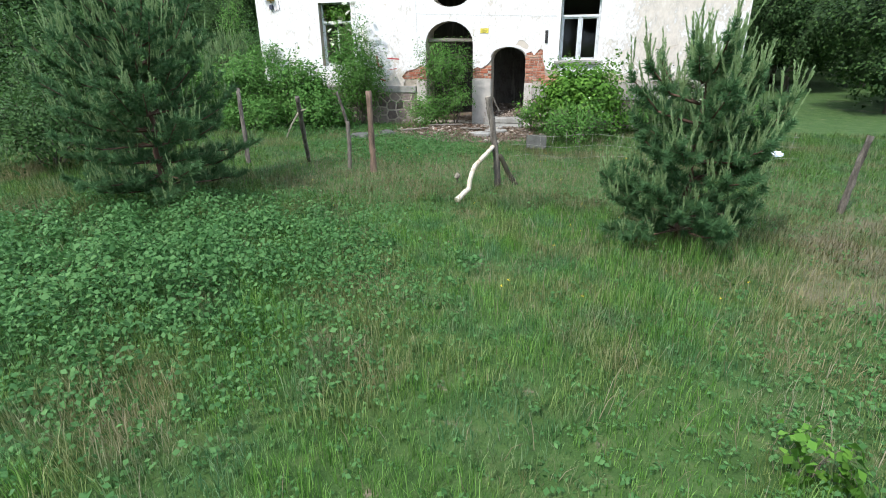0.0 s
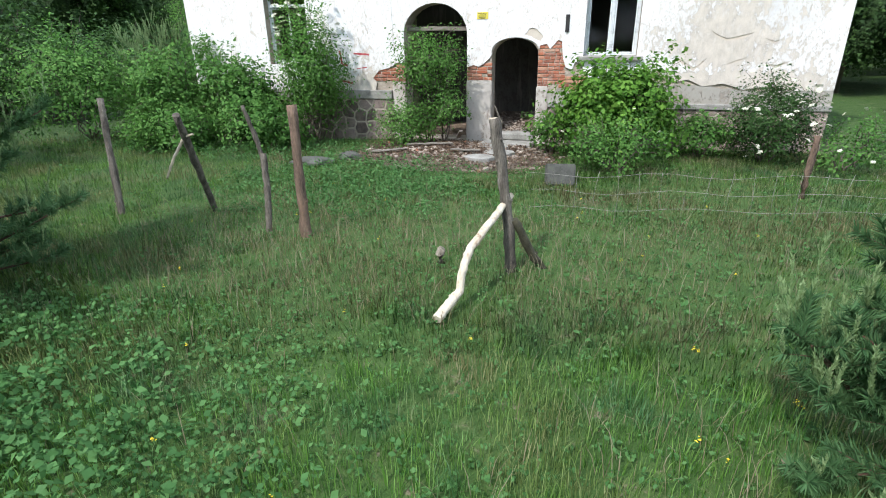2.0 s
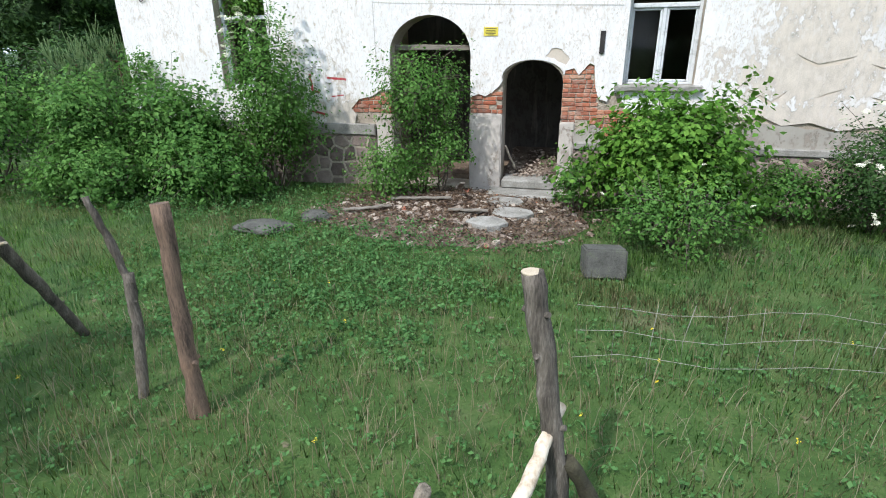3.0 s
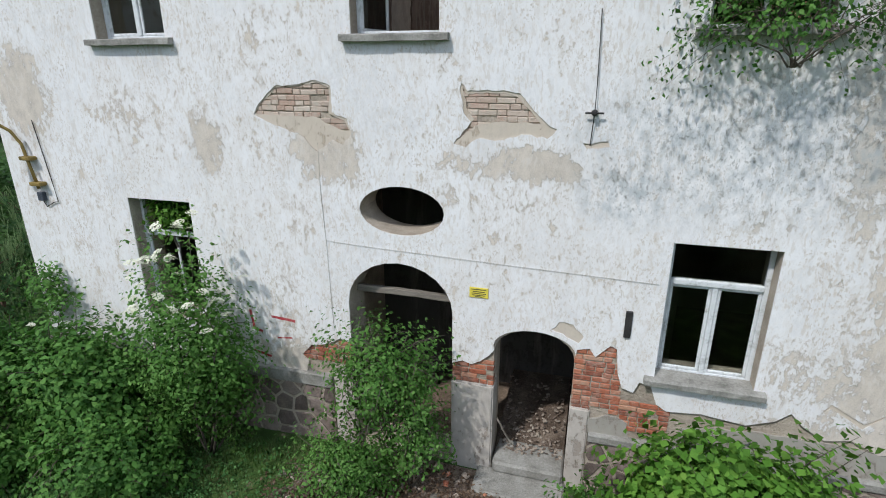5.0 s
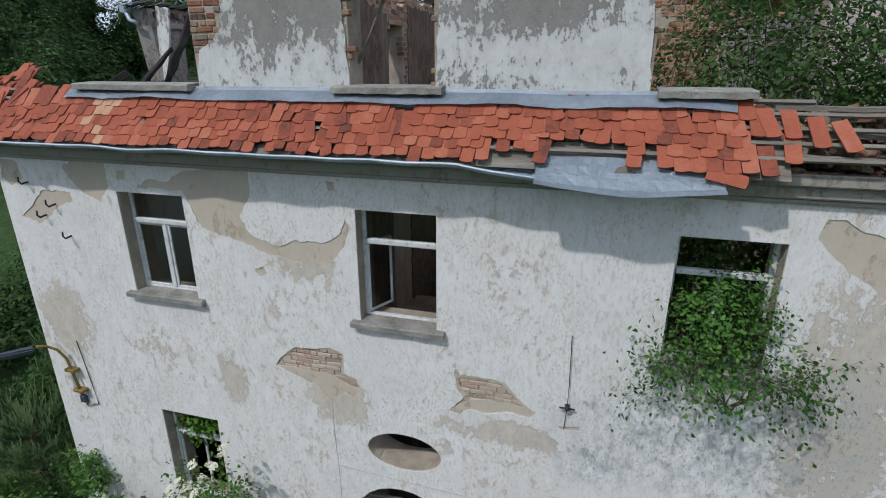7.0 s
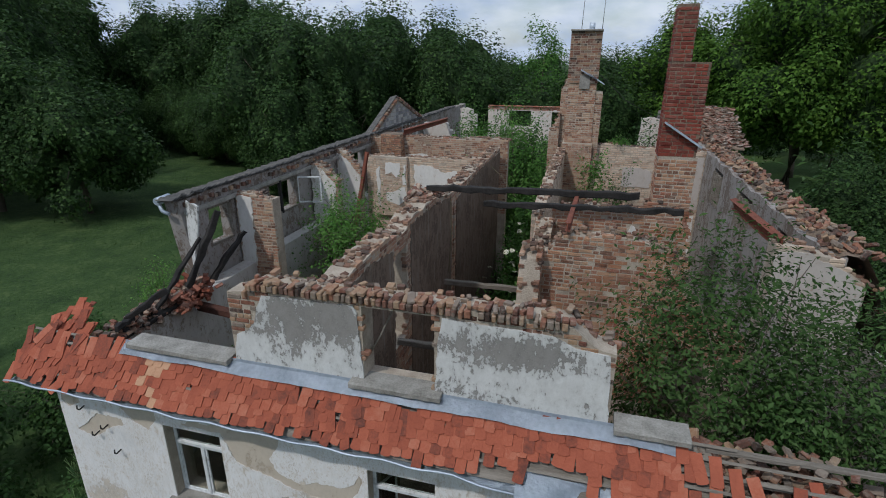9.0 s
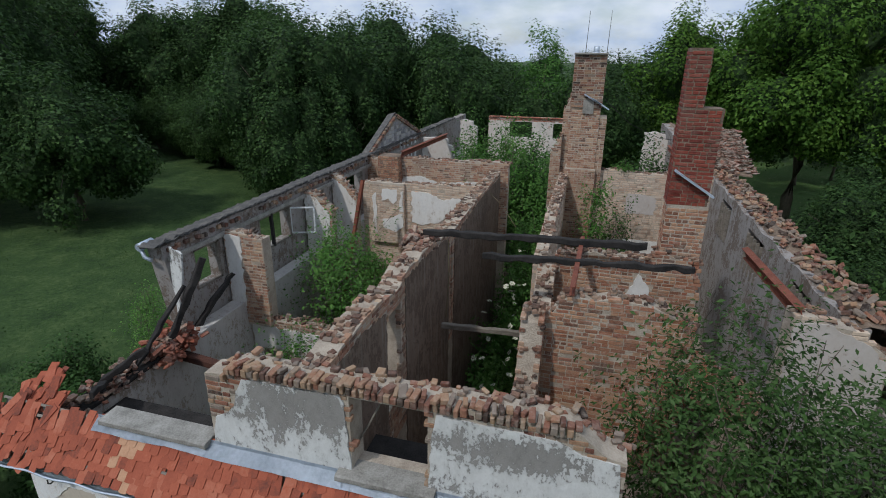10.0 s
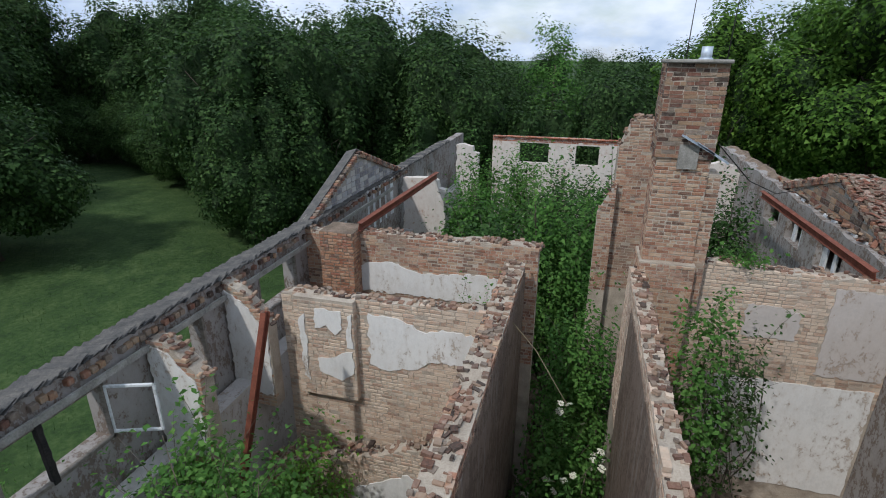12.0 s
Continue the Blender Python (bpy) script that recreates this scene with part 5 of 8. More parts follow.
def umbel(size, kind):
    """A flat flower head of many small florets."""
    if (size, kind) not in HEADS:
        rng = np.random.default_rng(kind + 50)
        n = 60
        r = size * np.sqrt(rng.uniform(0, 1, n))
        a = rng.uniform(0, 2 * np.pi, n)
        c = np.stack([r * np.cos(a), r * np.sin(a), 0.25 * size * (1 - (r / size) ** 2) + rng.normal(0, size * 0.06, n)], 1)
        HEADS[(size, kind)] = fast_mesh("blossom", leaf_quads(rng, c, np.tile((0, 0, 2.0), (n, 1)), size * 0.42, 0.35, 0.0, 0.9), 4, M_PETAL)
    return HEADS[(size, kind)]


def pine(name, label, at, height, width, seed, whorls=9, count=6, lean=0.0, dense=115, arms=()):
    """A young pine: whorls of rising crooked branches, needles in brushes at their ends, and pale upright candles."""
    rng, prng = np.random.default_rng(seed), random.Random(seed)
    root = thing(name, label, "pine", at=at)
    bm = bmesh.new()
    limb(bm, prng, (0, 0, -0.1), (0.05, 0, height * 0.86), 0.055, 0.014, 7, 0.03, 8)
    part("trunk", bm, M_PINE_BARK, root)
    brushes, twigs, candles = [], bmesh.new(), []

    def end_of(p, way, reach):
        """A side shoot: a needle brush with upright candles at its tip."""
        tip = p + way * reach
        brushes.append((p, way, reach))
        if prng.random() < 0.3 + 0.4 * p.z / height:
            for k in range(prng.choice((1, 2, 3, 4))):
                up = Vector((way.x * 0.22 + prng.uniform(-0.28, 0.28), way.y * 0.22 + prng.uniform(-0.28, 0.28), 1)).normalized()
                candles.append((tip - way * 0.03, up, prng.uniform(0.13, 0.22) * (1.6 if k == 0 else 1.0) * (0.7 + 0.9 * tip.z / height)))

    for w in range(whorls):
        h = w / whorls
        z = max(0.16, height * (0.03 + 0.77 * h))
        for k in range(count if w < whorls - 2 else 5):
            reach = width * (0.8 + 0.45 * h - 0.95 * h ** 2.0) * prng.uniform(0.55, 1.15)
            a = 2 * math.pi * (k + prng.uniform(-0.4, 0.4)) / count + w * 1.3
            rise = -0.08 + 1.0 * h + prng.uniform(-0.08, 0.3)
            mid = Vector((math.cos(a) * reach * 0.6 + lean * h, math.sin(a) * reach * 0.6, z + reach * rise * 0.3))
            end = Vector((math.cos(a) * reach + lean * h, math.sin(a) * reach, z + reach * rise * 0.95))
            limb(twigs, prng, (0, 0, z), mid, 0.018, 0.012, 5, 0.08, 3)
            limb(twigs, prng, mid, end, 0.012, 0.006, 4, 0.08, 2)
            end_of(end, (end - mid).normalized().lerp(Vector((0, 0, 1)), 0.4), prng.uniform(0.12, 0.2))
            for j in range(13):
                t = 0.14 + 0.84 * (j + prng.random()) / 13
                p = Vector((lean * h * t, 0, z)).lerp(mid, t * 2) if t < 0.5 else mid.lerp(end, t * 2 - 1)
                turn = a + prng.choice((-1, 1)) * prng.uniform(0.4, 1.3)
                way = Vector((math.cos(turn), math.sin(turn), prng.uniform(0.1, 0.9))).normalized()
                long = prng.uniform(0.14, 0.3) * min(1.0, reach)
                limb(twigs, prng, p, p + way * long, 0.006, 0.003, 3, 0.05, 1)
                end_of(p, way, long)
    for a, z, reach, rise in arms:                          # strong limbs that climb like leaders
        mid = Vector((math.cos(a) * reach * 0.65, math.sin(a) * reach * 0.65, z + rise * 0.3))
        end = Vector((math.cos(a) * reach, math.sin(a) * reach, z + rise))
        limb(twigs, prng, (0, 0, z), mid, 0.035, 0.024, 6, 0.06, 4)
        limb(twigs, prng, mid, end, 0.024, 0.008, 5, 0.06, 3)
        for j in range(32):
            t = 0.2 + 0.8 * (j + prng.random()) / 32
            p = Vector((0, 0, z)).lerp(mid, t * 2) if t < 0.5 else mid.lerp(end, t * 2 - 1)
            turn = prng.uniform(0, 6.28)
            way = Vector((math.cos(turn), math.sin(turn), prng.uniform(0.2, 1.4))).normalized()
            long = prng.uniform(0.2, 0.42) * (1.1 - 0.5 * t)
            limb(twigs, prng, p, p + way * long, 0.007, 0.003, 3, 0.05, 1)
            end_of(p, way, long)
            candles.append((p + way * long, Vector((way.x * 0.3, way.y * 0.3, 1)).normalized(), prng.uniform(0.12, 0.36)))
    for _ in range(7):
        candles.append((Vector((prng.uniform(-0.1, 0.1), prng.uniform(-0.1, 0.1), height * 0.82)), Vector((prng.uniform(-0.2, 0.2), prng.uniform(-0.2, 0.2), 1)).normalized(), prng.uniform(0.25, 0.5)))
    part("branchwork", twigs, M_PINE_BARK, root)

    def needles(group, per, length, out, wide, start=0.0):
        verts = []
        for p, way, reach in group:
            n = max(12, int(per * reach / 0.2))
            s = rng.uniform(start, 1, (n, 1))
            base = np.array(p) + np.array(way) * reach * s
            side = unit(np.cross(rng.normal(0, 1, (n, 3)), np.array(way)))
            tip = base + unit(side * out + np.array(way) * 0.65) * length * rng.uniform(0.8, 1.2, (n, 1))
            across = unit(np.cross(tip - base, rng.normal(0, 1, (n, 3)))) * wide
            verts.append(np.stack([base - across, base + across, tip], 1).reshape(-1, 3))
        return np.concatenate(verts)

    child("needle_coat", fast_mesh("needle_coat", needles(brushes, dense, 0.09, 0.8, 0.0056), 3, M_NEEDLE), root, "blue-green needles")
    child("candle_growth", fast_mesh("candle_growth", needles(candles, 50, 0.036, 0.3, 0.0062), 3, M_CANDLE), root, "pale upright spring shoots")
    return root


M_PINE_BARK = surface("pine_bark", [(0.3, (0.05, 0.03, 0.02)), (0.7, (0.16, 0.095, 0.065))], 8, stretch=(1, 1, 0.4))
M_CANDLE = leafy("pine_candle", (0.17, 0.27, 0.11), (0.26, 0.37, 0.17), (0.36, 0.46, 0.24), 1.0, True, 0.4)


# Dark greens that paint the shade between leaves onto the crown's inner hull.
M_SHADE = surface("inner_crown_shade", [(0.35, (0.012, 0.028, 0.008)), (0.5, (0.026, 0.056, 0.016)), (0.65, (0.045, 0.09, 0.026))], 0.9, fine=4, relief=1.0, distance=0.3)


# ---- grass and low weeds of the meadow ----
def field(x, y, scale, seed=0.0):
    """A smooth wandering value from 0 to 1 over the plan."""
    s = np.zeros_like(x)
    for i, (f, a) in enumerate(((1.0, 0.5), (2.1, 0.3), (4.7, 0.2))):
        s += a * np.sin(x * f * scale + 3.1 * i + seed + 1.7 * np.sin(y * f * scale * 0.8 + seed)) * np.cos(y * f * scale * 1.1 + 1.3 * i + 1.9 * np.sin(x * f * scale * 0.7 + seed * 2))
    return np.clip(0.5 + 0.6 * s, 0, 1)


def heights(x, y):
    return np.array([ground_height(float(a), float(b)) for a, b in zip(x, y)])


def blades(rng, x, y, tall, wide, bend=0.5):
    """Bent grass blades: a quad and a tip."""
    n = len(x)
    base = np.stack([x, y, heights(x, y) - 0.01], 1)
    a = rng.uniform(0, 2 * np.pi, n)
    lean = np.stack([np.cos(a), np.sin(a), np.zeros(n)], 1) * (tall * bend * rng.uniform(0.2, 1.0, n))[:, None]
    side = np.stack([-np.sin(a + rng.normal(0, 0.6, n)), np.cos(a), np.zeros(n)], 1) * (wide * 0.5)[:, None]
    up = np.array((0, 0, 1.0)) * tall[:, None]
    mid = base + up * 0.6 + lean * 0.35
    tip = base + up * 0.95 + lean
    quad = np.stack([base - side, base + side, mid + side * 0.8, mid - side * 0.8], 1).reshape(-1, 3)
    point = np.stack([mid - side * 0.8, mid + side * 0.8, tip], 1).reshape(-1, 3)
    return quad, point


def two_meshes(name, quads, tris, mat):
    verts = np.concatenate([quads, tris]).astype(np.float32)
    nq, nt = len(quads) // 4, len(tris) // 3
    me = bpy.data.meshes.new(name)
    me.vertices.add(len(verts))
    me.vertices.foreach_set("co", verts.ravel())
    me.loops.add(len(verts))
    # the tip shares the upper corners of its blade's quad, so that a blade is one island
    index = np.arange(len(verts), dtype=np.int32)
    t = index[4 * nq:].reshape(-1, 3)
    t[:, 0], t[:, 1] = np.arange(nq) * 4 + 3, np.arange(nq) * 4 + 2
    me.loops.foreach_set("vertex_index", index)
    me.polygons.add(nq + nt)
    me.polygons.foreach_set("loop_start", np.concatenate([np.arange(nq) * 4, nq * 4 + np.arange(nt) * 3]).astype(np.int32))
    me.update(calc_edges=True)
    me.materials.append(mat)
    return me


def build_grass():
    rng = np.random.default_rng(2)
    n = 860000
    x, y = rng.uniform(-15, 14, n), rng.uniform(-2.5, 16.6, n)
    near = np.exp(-np.hypot(x + 0.8, (y - 5) * 0.8) / 6.5)
    lush = field(x, y, 0.75, 1.0)
    dry = np.clip(1.6 - np.hypot((x - 4.2) / 2.6, (y - 6.2) / 3.2), 0, 1) * 0.3
    rubble = np.clip(1.5 - np.hypot((x + 3.4) / 2.2, (y - 15.2) / 1.8), 0, 1)
    trodden = np.clip(1.3 - np.hypot((x + 3.0) / 2.8, (y - 10.0) / 1.8), 0, 1) * 0.62
    clump = 0.4 + 0.95 * field(x, y, 3.6, 6.0) ** 1.3 + 0.25 * field(x, y, 8.5, 2.0)
    keep = rng.uniform(0, 1, n) < (0.32 + 0.65 * near + 0.3 * lush) * clump * (1 - dry) * (1 - rubble * 0.95) * (1 - trodden)
    rim = np.minimum.reduce([x + 15, 14 - x, y + 2.5]) / 3.5 + field(x, y, 1.3, 9.0) - 0.5
    keep &= rng.uniform(0, 1, n) < np.where(y > 16, 1, rim)
    x, y, lush, dry = x[keep], y[keep], lush[keep], dry[keep]
    side = np.clip((np.abs(x + 1.0) - 2.5) / 8, 0, 1) * 0.12
    tuft = field(x, y, 2.6, 5.0) ** 2
    back = np.clip((y - 6.5) / 3.5, 0, 1)
    tall = (0.06 + 0.16 * lush ** 1.5 + side + 0.2 * tuft) * rng.uniform(0.4, 1.35, len(x)) * (1 - dry * 0.6) * (1 - 0.5 * back)
    wide = rng.uniform(0.0035, 0.008, len(x))
    close = np.hypot(x + 0.6, y - 2.5) < 5.2
    q, t = blades(rng, x[close], y[close], tall[close], wide[close], 0.5)
    tagged(new("grass", two_meshes("grass", q, t, M_GRASS)), "uneven uncut meadow grass with seedy tufts", "grass", kind="stuff")
    q, t = blades(rng, x[~close], y[~close], tall[~close], wide[~close] * 1.35, 0.55)
    q, t = q.reshape(-1, 4, 3), t.reshape(-1, 3, 3)
    far = np.stack([q[:, 0], q[:, 1], t[:, 2]], 1).reshape(-1, 3)
    tagged(new("far_grass", fast_mesh("far_grass", far, 3, M_GRASS, unit(np.array((0, 0, 1.0)) + rng.normal(0, 0.4, (len(far) // 3, 3))))), "uncut meadow grass running up to the house", "grass", kind="stuff")
    # clover, plantain and moss low between the blades
    n = 30000
    x, y = rng.uniform(-8, 6, n), rng.uniform(-0.5, 14.5, n)
    keep = rng.uniform(0, 1, n) < (0.15 + 0.85 * field(x, y, 1.7, 4.0)) * np.clip(1.5 - np.hypot((x + 0.8) / 8, (y - 4.5) / 9), 0, 1)
    x, y = x[keep], y[keep]
    low = np.repeat(np.stack([x, y, heights(x, y) + rng.uniform(0.015, 0.09, len(x))], 1), 4, 0)
    around = rng.uniform(0, 2 * np.pi, len(low))
    low[:, :2] += np.stack([np.cos(around), np.sin(around)], 1) * rng.uniform(0.01, 0.04, (len(low), 1))
    out = np.stack([np.cos(around), np.sin(around), np.full(len(low), 1.0)], 1)
    tagged(new("meadow_herbs", fast_mesh("meadow_herbs", leaf_quads(rng, low, out, np.repeat(rng.uniform(0.02, 0.048, len(x)), 4), 0.5, 0.2, 0.6), 4, M_WEED)), "small low clover and plantain leaves in the grass", "weeds", kind="stuff")
    # the open meadow beside and behind the house
    n = 140000
    x, y = -11.6 - 63 * rng.uniform(0, 1, n) ** 1.6, rng.uniform(12, 85, n)
    keep = (x < -15) | (y > 16.6)
    x, y = x[keep], y[keep]
    tall = rng.uniform(0.05, 0.16, len(x)) * (0.5 + field(x, y, 0.25, 4))
    q, t = blades(rng, x, y, tall, rng.uniform(0.012, 0.032, len(x)), 0.6)
    q, t = q.reshape(-1, 4, 3), t.reshape(-1, 3, 3)
    sward = np.stack([q[:, 0], q[:, 1], t[:, 2]], 1).reshape(-1, 3)
    tagged(new("meadow_grass", fast_mesh("meadow_grass", sward, 3, M_GRASS_FAR, unit(np.array((0, 0, 1.0)) + rng.normal(0, 0.2, (len(x), 3))))), "wide green meadow grass beside the house", "grass", kind="stuff")


M_GRASS_FAR = leafy("far_grass_blades", (0.032, 0.074, 0.016), (0.04, 0.09, 0.021), (0.07, 0.128, 0.036), 0.3, True, 0.5)
M_LEAF_WILLOW = leafy("willow_leaves", (0.035, 0.085, 0.02), (0.065, 0.135, 0.036), (0.12, 0.2, 0.07), 0.8, True, 0.4)
M_WEED = leafy("weed_leaves", (0.04, 0.115, 0.03), (0.075, 0.185, 0.055), (0.13, 0.265, 0.085), 0.9)
M_LEAF_HEDGE = leafy("hedge_leaves", (0.028, 0.065, 0.018), (0.048, 0.11, 0.03), (0.08, 0.165, 0.045), 0.8)
M_STRAW = leafy("dry_straw", (0.16, 0.13, 0.07), (0.25, 0.21, 0.13), (0.34, 0.3, 0.21), 0.9)


def build_weeds():
    rng = np.random.default_rng(6)
    n = 60000
    x, y = rng.uniform(-14, 8, n), rng.uniform(0.5, 16.4, n)
    patch = np.clip(1.45 - np.hypot((x + 5.6) / 3.4, (y - 4.4) / 2.7), 0, 1)
    front = np.clip(1.3 - np.hypot((x + 4.6) / 2.2, (y - 12.4) / 1.9), 0, 1) * 0.75
    foot = np.clip(1.4 - np.hypot((x + 9.0) / 3.2, (y - 15.2) / 1.3), 0, 1) * 0.7
    corner = np.clip(1.3 - np.hypot((x - 2.8) / 1.4, (y - 3.6) / 1.5), 0, 1) * 0.35
    keep = rng.uniform(0, 1, n) < np.maximum.reduce([patch, front, foot, corner, 0.012 * field(x, y, 0.9, 3)])
    x, y, patch = x[keep], y[keep], patch[keep]
    stalks = np.stack([x, y, heights(x, y)], 1)
    mound = field(x, y, 2.4, 2)
    tall = rng.uniform(0.07, 0.2, len(x)) + 0.5 * patch * mound ** 1.5
    per = 9
    c = np.repeat(stalks, per, 0)
    level = np.tile(np.linspace(0.3, 1.0, per), len(x))
    c[:, 2] += np.repeat(tall, per) * level
    around = rng.uniform(0, 2 * np.pi, len(c))
    c[:, :2] += (np.stack([np.cos(around), np.sin(around)], 1)) * (0.03 + 0.08 * rng.uniform(0, 1, (len(c), 1)))
    out = np.stack([np.cos(around), np.sin(around), np.full(len(c), 0.8)], 1)
    verts = leaf_quads(rng, c, out, np.repeat(rng.uniform(0.026, 0.058, len(x)) * (1 + 0.42 * patch * (0.4 + mound)), per), 0.55, 0.3, 0.72)
    tagged(new("weeds", fast_mesh("weeds", verts, 4, M_WEED)), "dense low nettles and other broad-leaved weeds", "weeds", kind="stuff")
    # dry stalks
    n = 62000
    x, y = rng.uniform(-10, 8, n), rng.uniform(1, 15, n)
    brown = np.clip(field(x, y, 0.9, 8.0) * 2.2 - 1.15, 0, 1) * np.clip((x + 4) / 3 + (y - 6.5) / 2.5, 0, 1)
    keep = rng.uniform(0, 1, n) < 0.05 + 0.45 * brown + 0.4 * np.clip(1.4 - np.hypot((x - 3.5) / 4, (y - 6) / 4), 0, 1) + 0.75 * np.clip(1.4 - np.hypot((x + 2.8) / 3.4, (y - 10.0) / 1.7), 0, 1) + 0.4 * np.clip(1.3 - np.hypot((x + 4.5) / 2.0, (y - 8.2) / 1.2), 0, 1)
    x, y = x[keep], y[keep]
    q, t = blades(rng, x, y, rng.uniform(0.08, 0.3, len(x)), rng.uniform(0.003, 0.006, len(x)), 0.9)
    tagged(new("dry_stalks", two_meshes("dry_stalks", q, t, M_STRAW)), "thin straw-coloured dead grass stalks", "grass", kind="stuff")


def build_meadow_flowers():
    rng = np.random.default_rng(14)
    x, y = rng.uniform(-6, 2, 46), rng.uniform(4.5, 12, 46)
    stalk = np.stack([x, y, heights(x, y) + rng.uniform(0.08, 0.2, 46)], 1)
    c = np.repeat(stalk, 7, 0) + rng.normal(0, 0.008, (322, 3))
    verts = leaf_quads(rng, c, np.tile((0, 0, 2.0), (322, 1)), 0.014, 0.4, 0.0, 0.9)
    tagged(new("meadow_flowers", fast_mesh("meadow_flowers", verts, 4, M_YELLOW)), "tiny yellow flowers scattered in the grass", "flowers", kind="stuff")


M_YELLOW = surface("yellow_petals", [(0.2, (0.6, 0.42, 0.02)), (0.8, (0.75, 0.6, 0.05))], 5)
build_meadow_flowers()

build_grass()
build_weeds()


# ---- trees round the place ----
def build_forest():
    group = "trees of the surrounding wood"
    kinds = [
        tree("tree", "dark green broad-leaved tree of the wood edge", (-46, 47, 0), 15, (6.6, 6.4, 6.4), 6.2, 560, 27, (85, (0.14, 0.3)), 0.35, M_LEAF_DARK, 71, 0.35, 10, 0.55, group=group),
        tree("tree", "tall dark broad-leaved tree with a narrow crown", (-31, 57, 0), 19, (5.4, 5.5, 9.2), 9.0, 430, 25, (60, (0.15, 0.34)), 0.37, M_LEAF_DARK, 72, 0.3, 10, 0.55, group=group),
        tree("tree", "broad-leaved tree with a broken uneven crown", (-38, 66, 0), 17, (6.2, 5.6, 8.0), 8.0, 430, 25, (48, (0.17, 0.38)), 0.37, M_LEAF_DARK, 73, 0.3, 10, 0.55, group=group),
        tree("pine_tree", "tall pine with a bare trunk and dark tufted crown", (-62, 100, 0), 23, (3.6, 3.6, 4.2), 17.5, 130, 26, 0.9, 0.42, M_LEAF_DARK, 74, 0.3, 12, group="pines above the wood", category="pine", dense=False),
        tree("birch_tree", "slender pale birch with light drooping foliage", (-8, 76, 0), 18, (3.2, 3.2, 7.5), 10.0, 280, 24, 0.9, 0.32, M_LEAF, 75, 0.2, 8, group="birches of the wood", dense=False),
    ]
    rng = random.Random(9)
    spots_taken = [(-46, 47), (-31, 57), (-38, 66), (-62, 100), (-8, 76)]

    def place(x, y, kind, scale, lift=0.0):
        spots_taken.append((x, y))
        copy_thing(kinds[kind], Matrix.Translation((x, y, ground_height(x, y) + lift)) @ Matrix.Rotation(rng.uniform(0, 6.28), 4, "Z") @ Matrix.Diagonal((scale, scale, scale * rng.uniform(0.92, 1.06), 1)))

    for x, y, s in ((-54, 45, 1.1), (-60, 41, 1.2), (-63, 52, 1.2), (-72, 62, 1.4), (-80, 70, 1.45), (-86, 80, 1.5), (-96, 70, 1.5), (-90, 58, 1.4), (-78, 50, 1.3), (-100, 88, 1.6), (-74, 90, 1.4), (-66, 92, 1.3), (-57, 86, 1.1), (-48, 77, 1.0), (-37, 63, 0.85), (-28, 54, 0.75)):
        place(x, y, rng.choice((1, 2)), s)
    tries = 0
    while len(spots_taken) < 112 and tries < 6000:
        tries += 1
        d = rng.uniform(54, 150) if rng.random() < 0.8 else rng.uniform(54, 80)
        a = radians(rng.uniform(-32, 62))
        x, y = -3 - math.sin(a) * d, 8 + math.cos(a) * d
        if y < 57 and x > -24 or x > 0 and y < 78:
            continue
        if x < -26 and y < 60 + (-30 - x) * 0.85:
            continue
        if any((x - p) ** 2 + (y - q) ** 2 < 26 for p, q in spots_taken):
            continue
        far = min(1.0, max(0.0, (d - 60) / 80))
        roll = rng.random()
        kind = 3 if roll < 0.1 and far > 0.3 else 4 if roll > 0.93 else rng.choice((1, 2))
        west = max(0.0, math.degrees(a) - 22) / 40
        place(x, y, kind, (rng.uniform(0.86, 1.08) + 0.4 * west) * (0.86 if -4 < math.degrees(a) < 12 else 1.0))
    for i in range(26):                                      # the far edge of the wood
        a = radians(rng.uniform(28, 66))
        d = rng.uniform(100, 150)
        place(-3 - math.sin(a) * d, 8 + math.cos(a) * d, rng.choice((1, 2, 2, 3)), rng.uniform(1.1, 1.45))
    for x, y, s in ((-26, -24, 1.0), (-14, -30, 1.1), (-2, -27, 1.0), (9, -31, 1.15), (20, -25, 1.0), (31, -18, 1.1), (-38, -12, 1.1)):   # unseen trees added behind the camera to darken the panes' reflections
        place(x, y, rng.choice((0, 1, 2)), s)
    for i in range(26):
        t = i / 25
        x, y = -86 + 56 * t, 76 - 22 * t + 8 * math.sin(t * 3.1)
        place(x + rng.uniform(-2, 2), y + 3 + rng.uniform(-1, 3), 0, rng.uniform(0.5, 0.75))
    # trees east of the house and the thicket on its west side
    for x, y, s in ((14, 34, 0.6), (18, 42, 0.7), (23, 49, 0.8), (16, 27, 0.5), (10.5, 37, 0.5), (12.5, 44, 0.55), (9.5, 31, 0.42), (16, 51, 0.6), (24, 36, 0.8), (34, 58, 1.0), (10, 22, 0.36), (12.5, 25, 0.42)):
        place(x, y, rng.choice((0, 2)), s)
    wild = bush("wild_shrub", "rambling wild shrub in the tall meadow grass", (-15.6, 23, 0), (1.5, 1.5, 1.7), 200, 24, 0.5, 0.16, M_LEAF_HEDGE, 171, 6, up=0.8, stem_r=0.03, lower=-0.5, twigs=30)
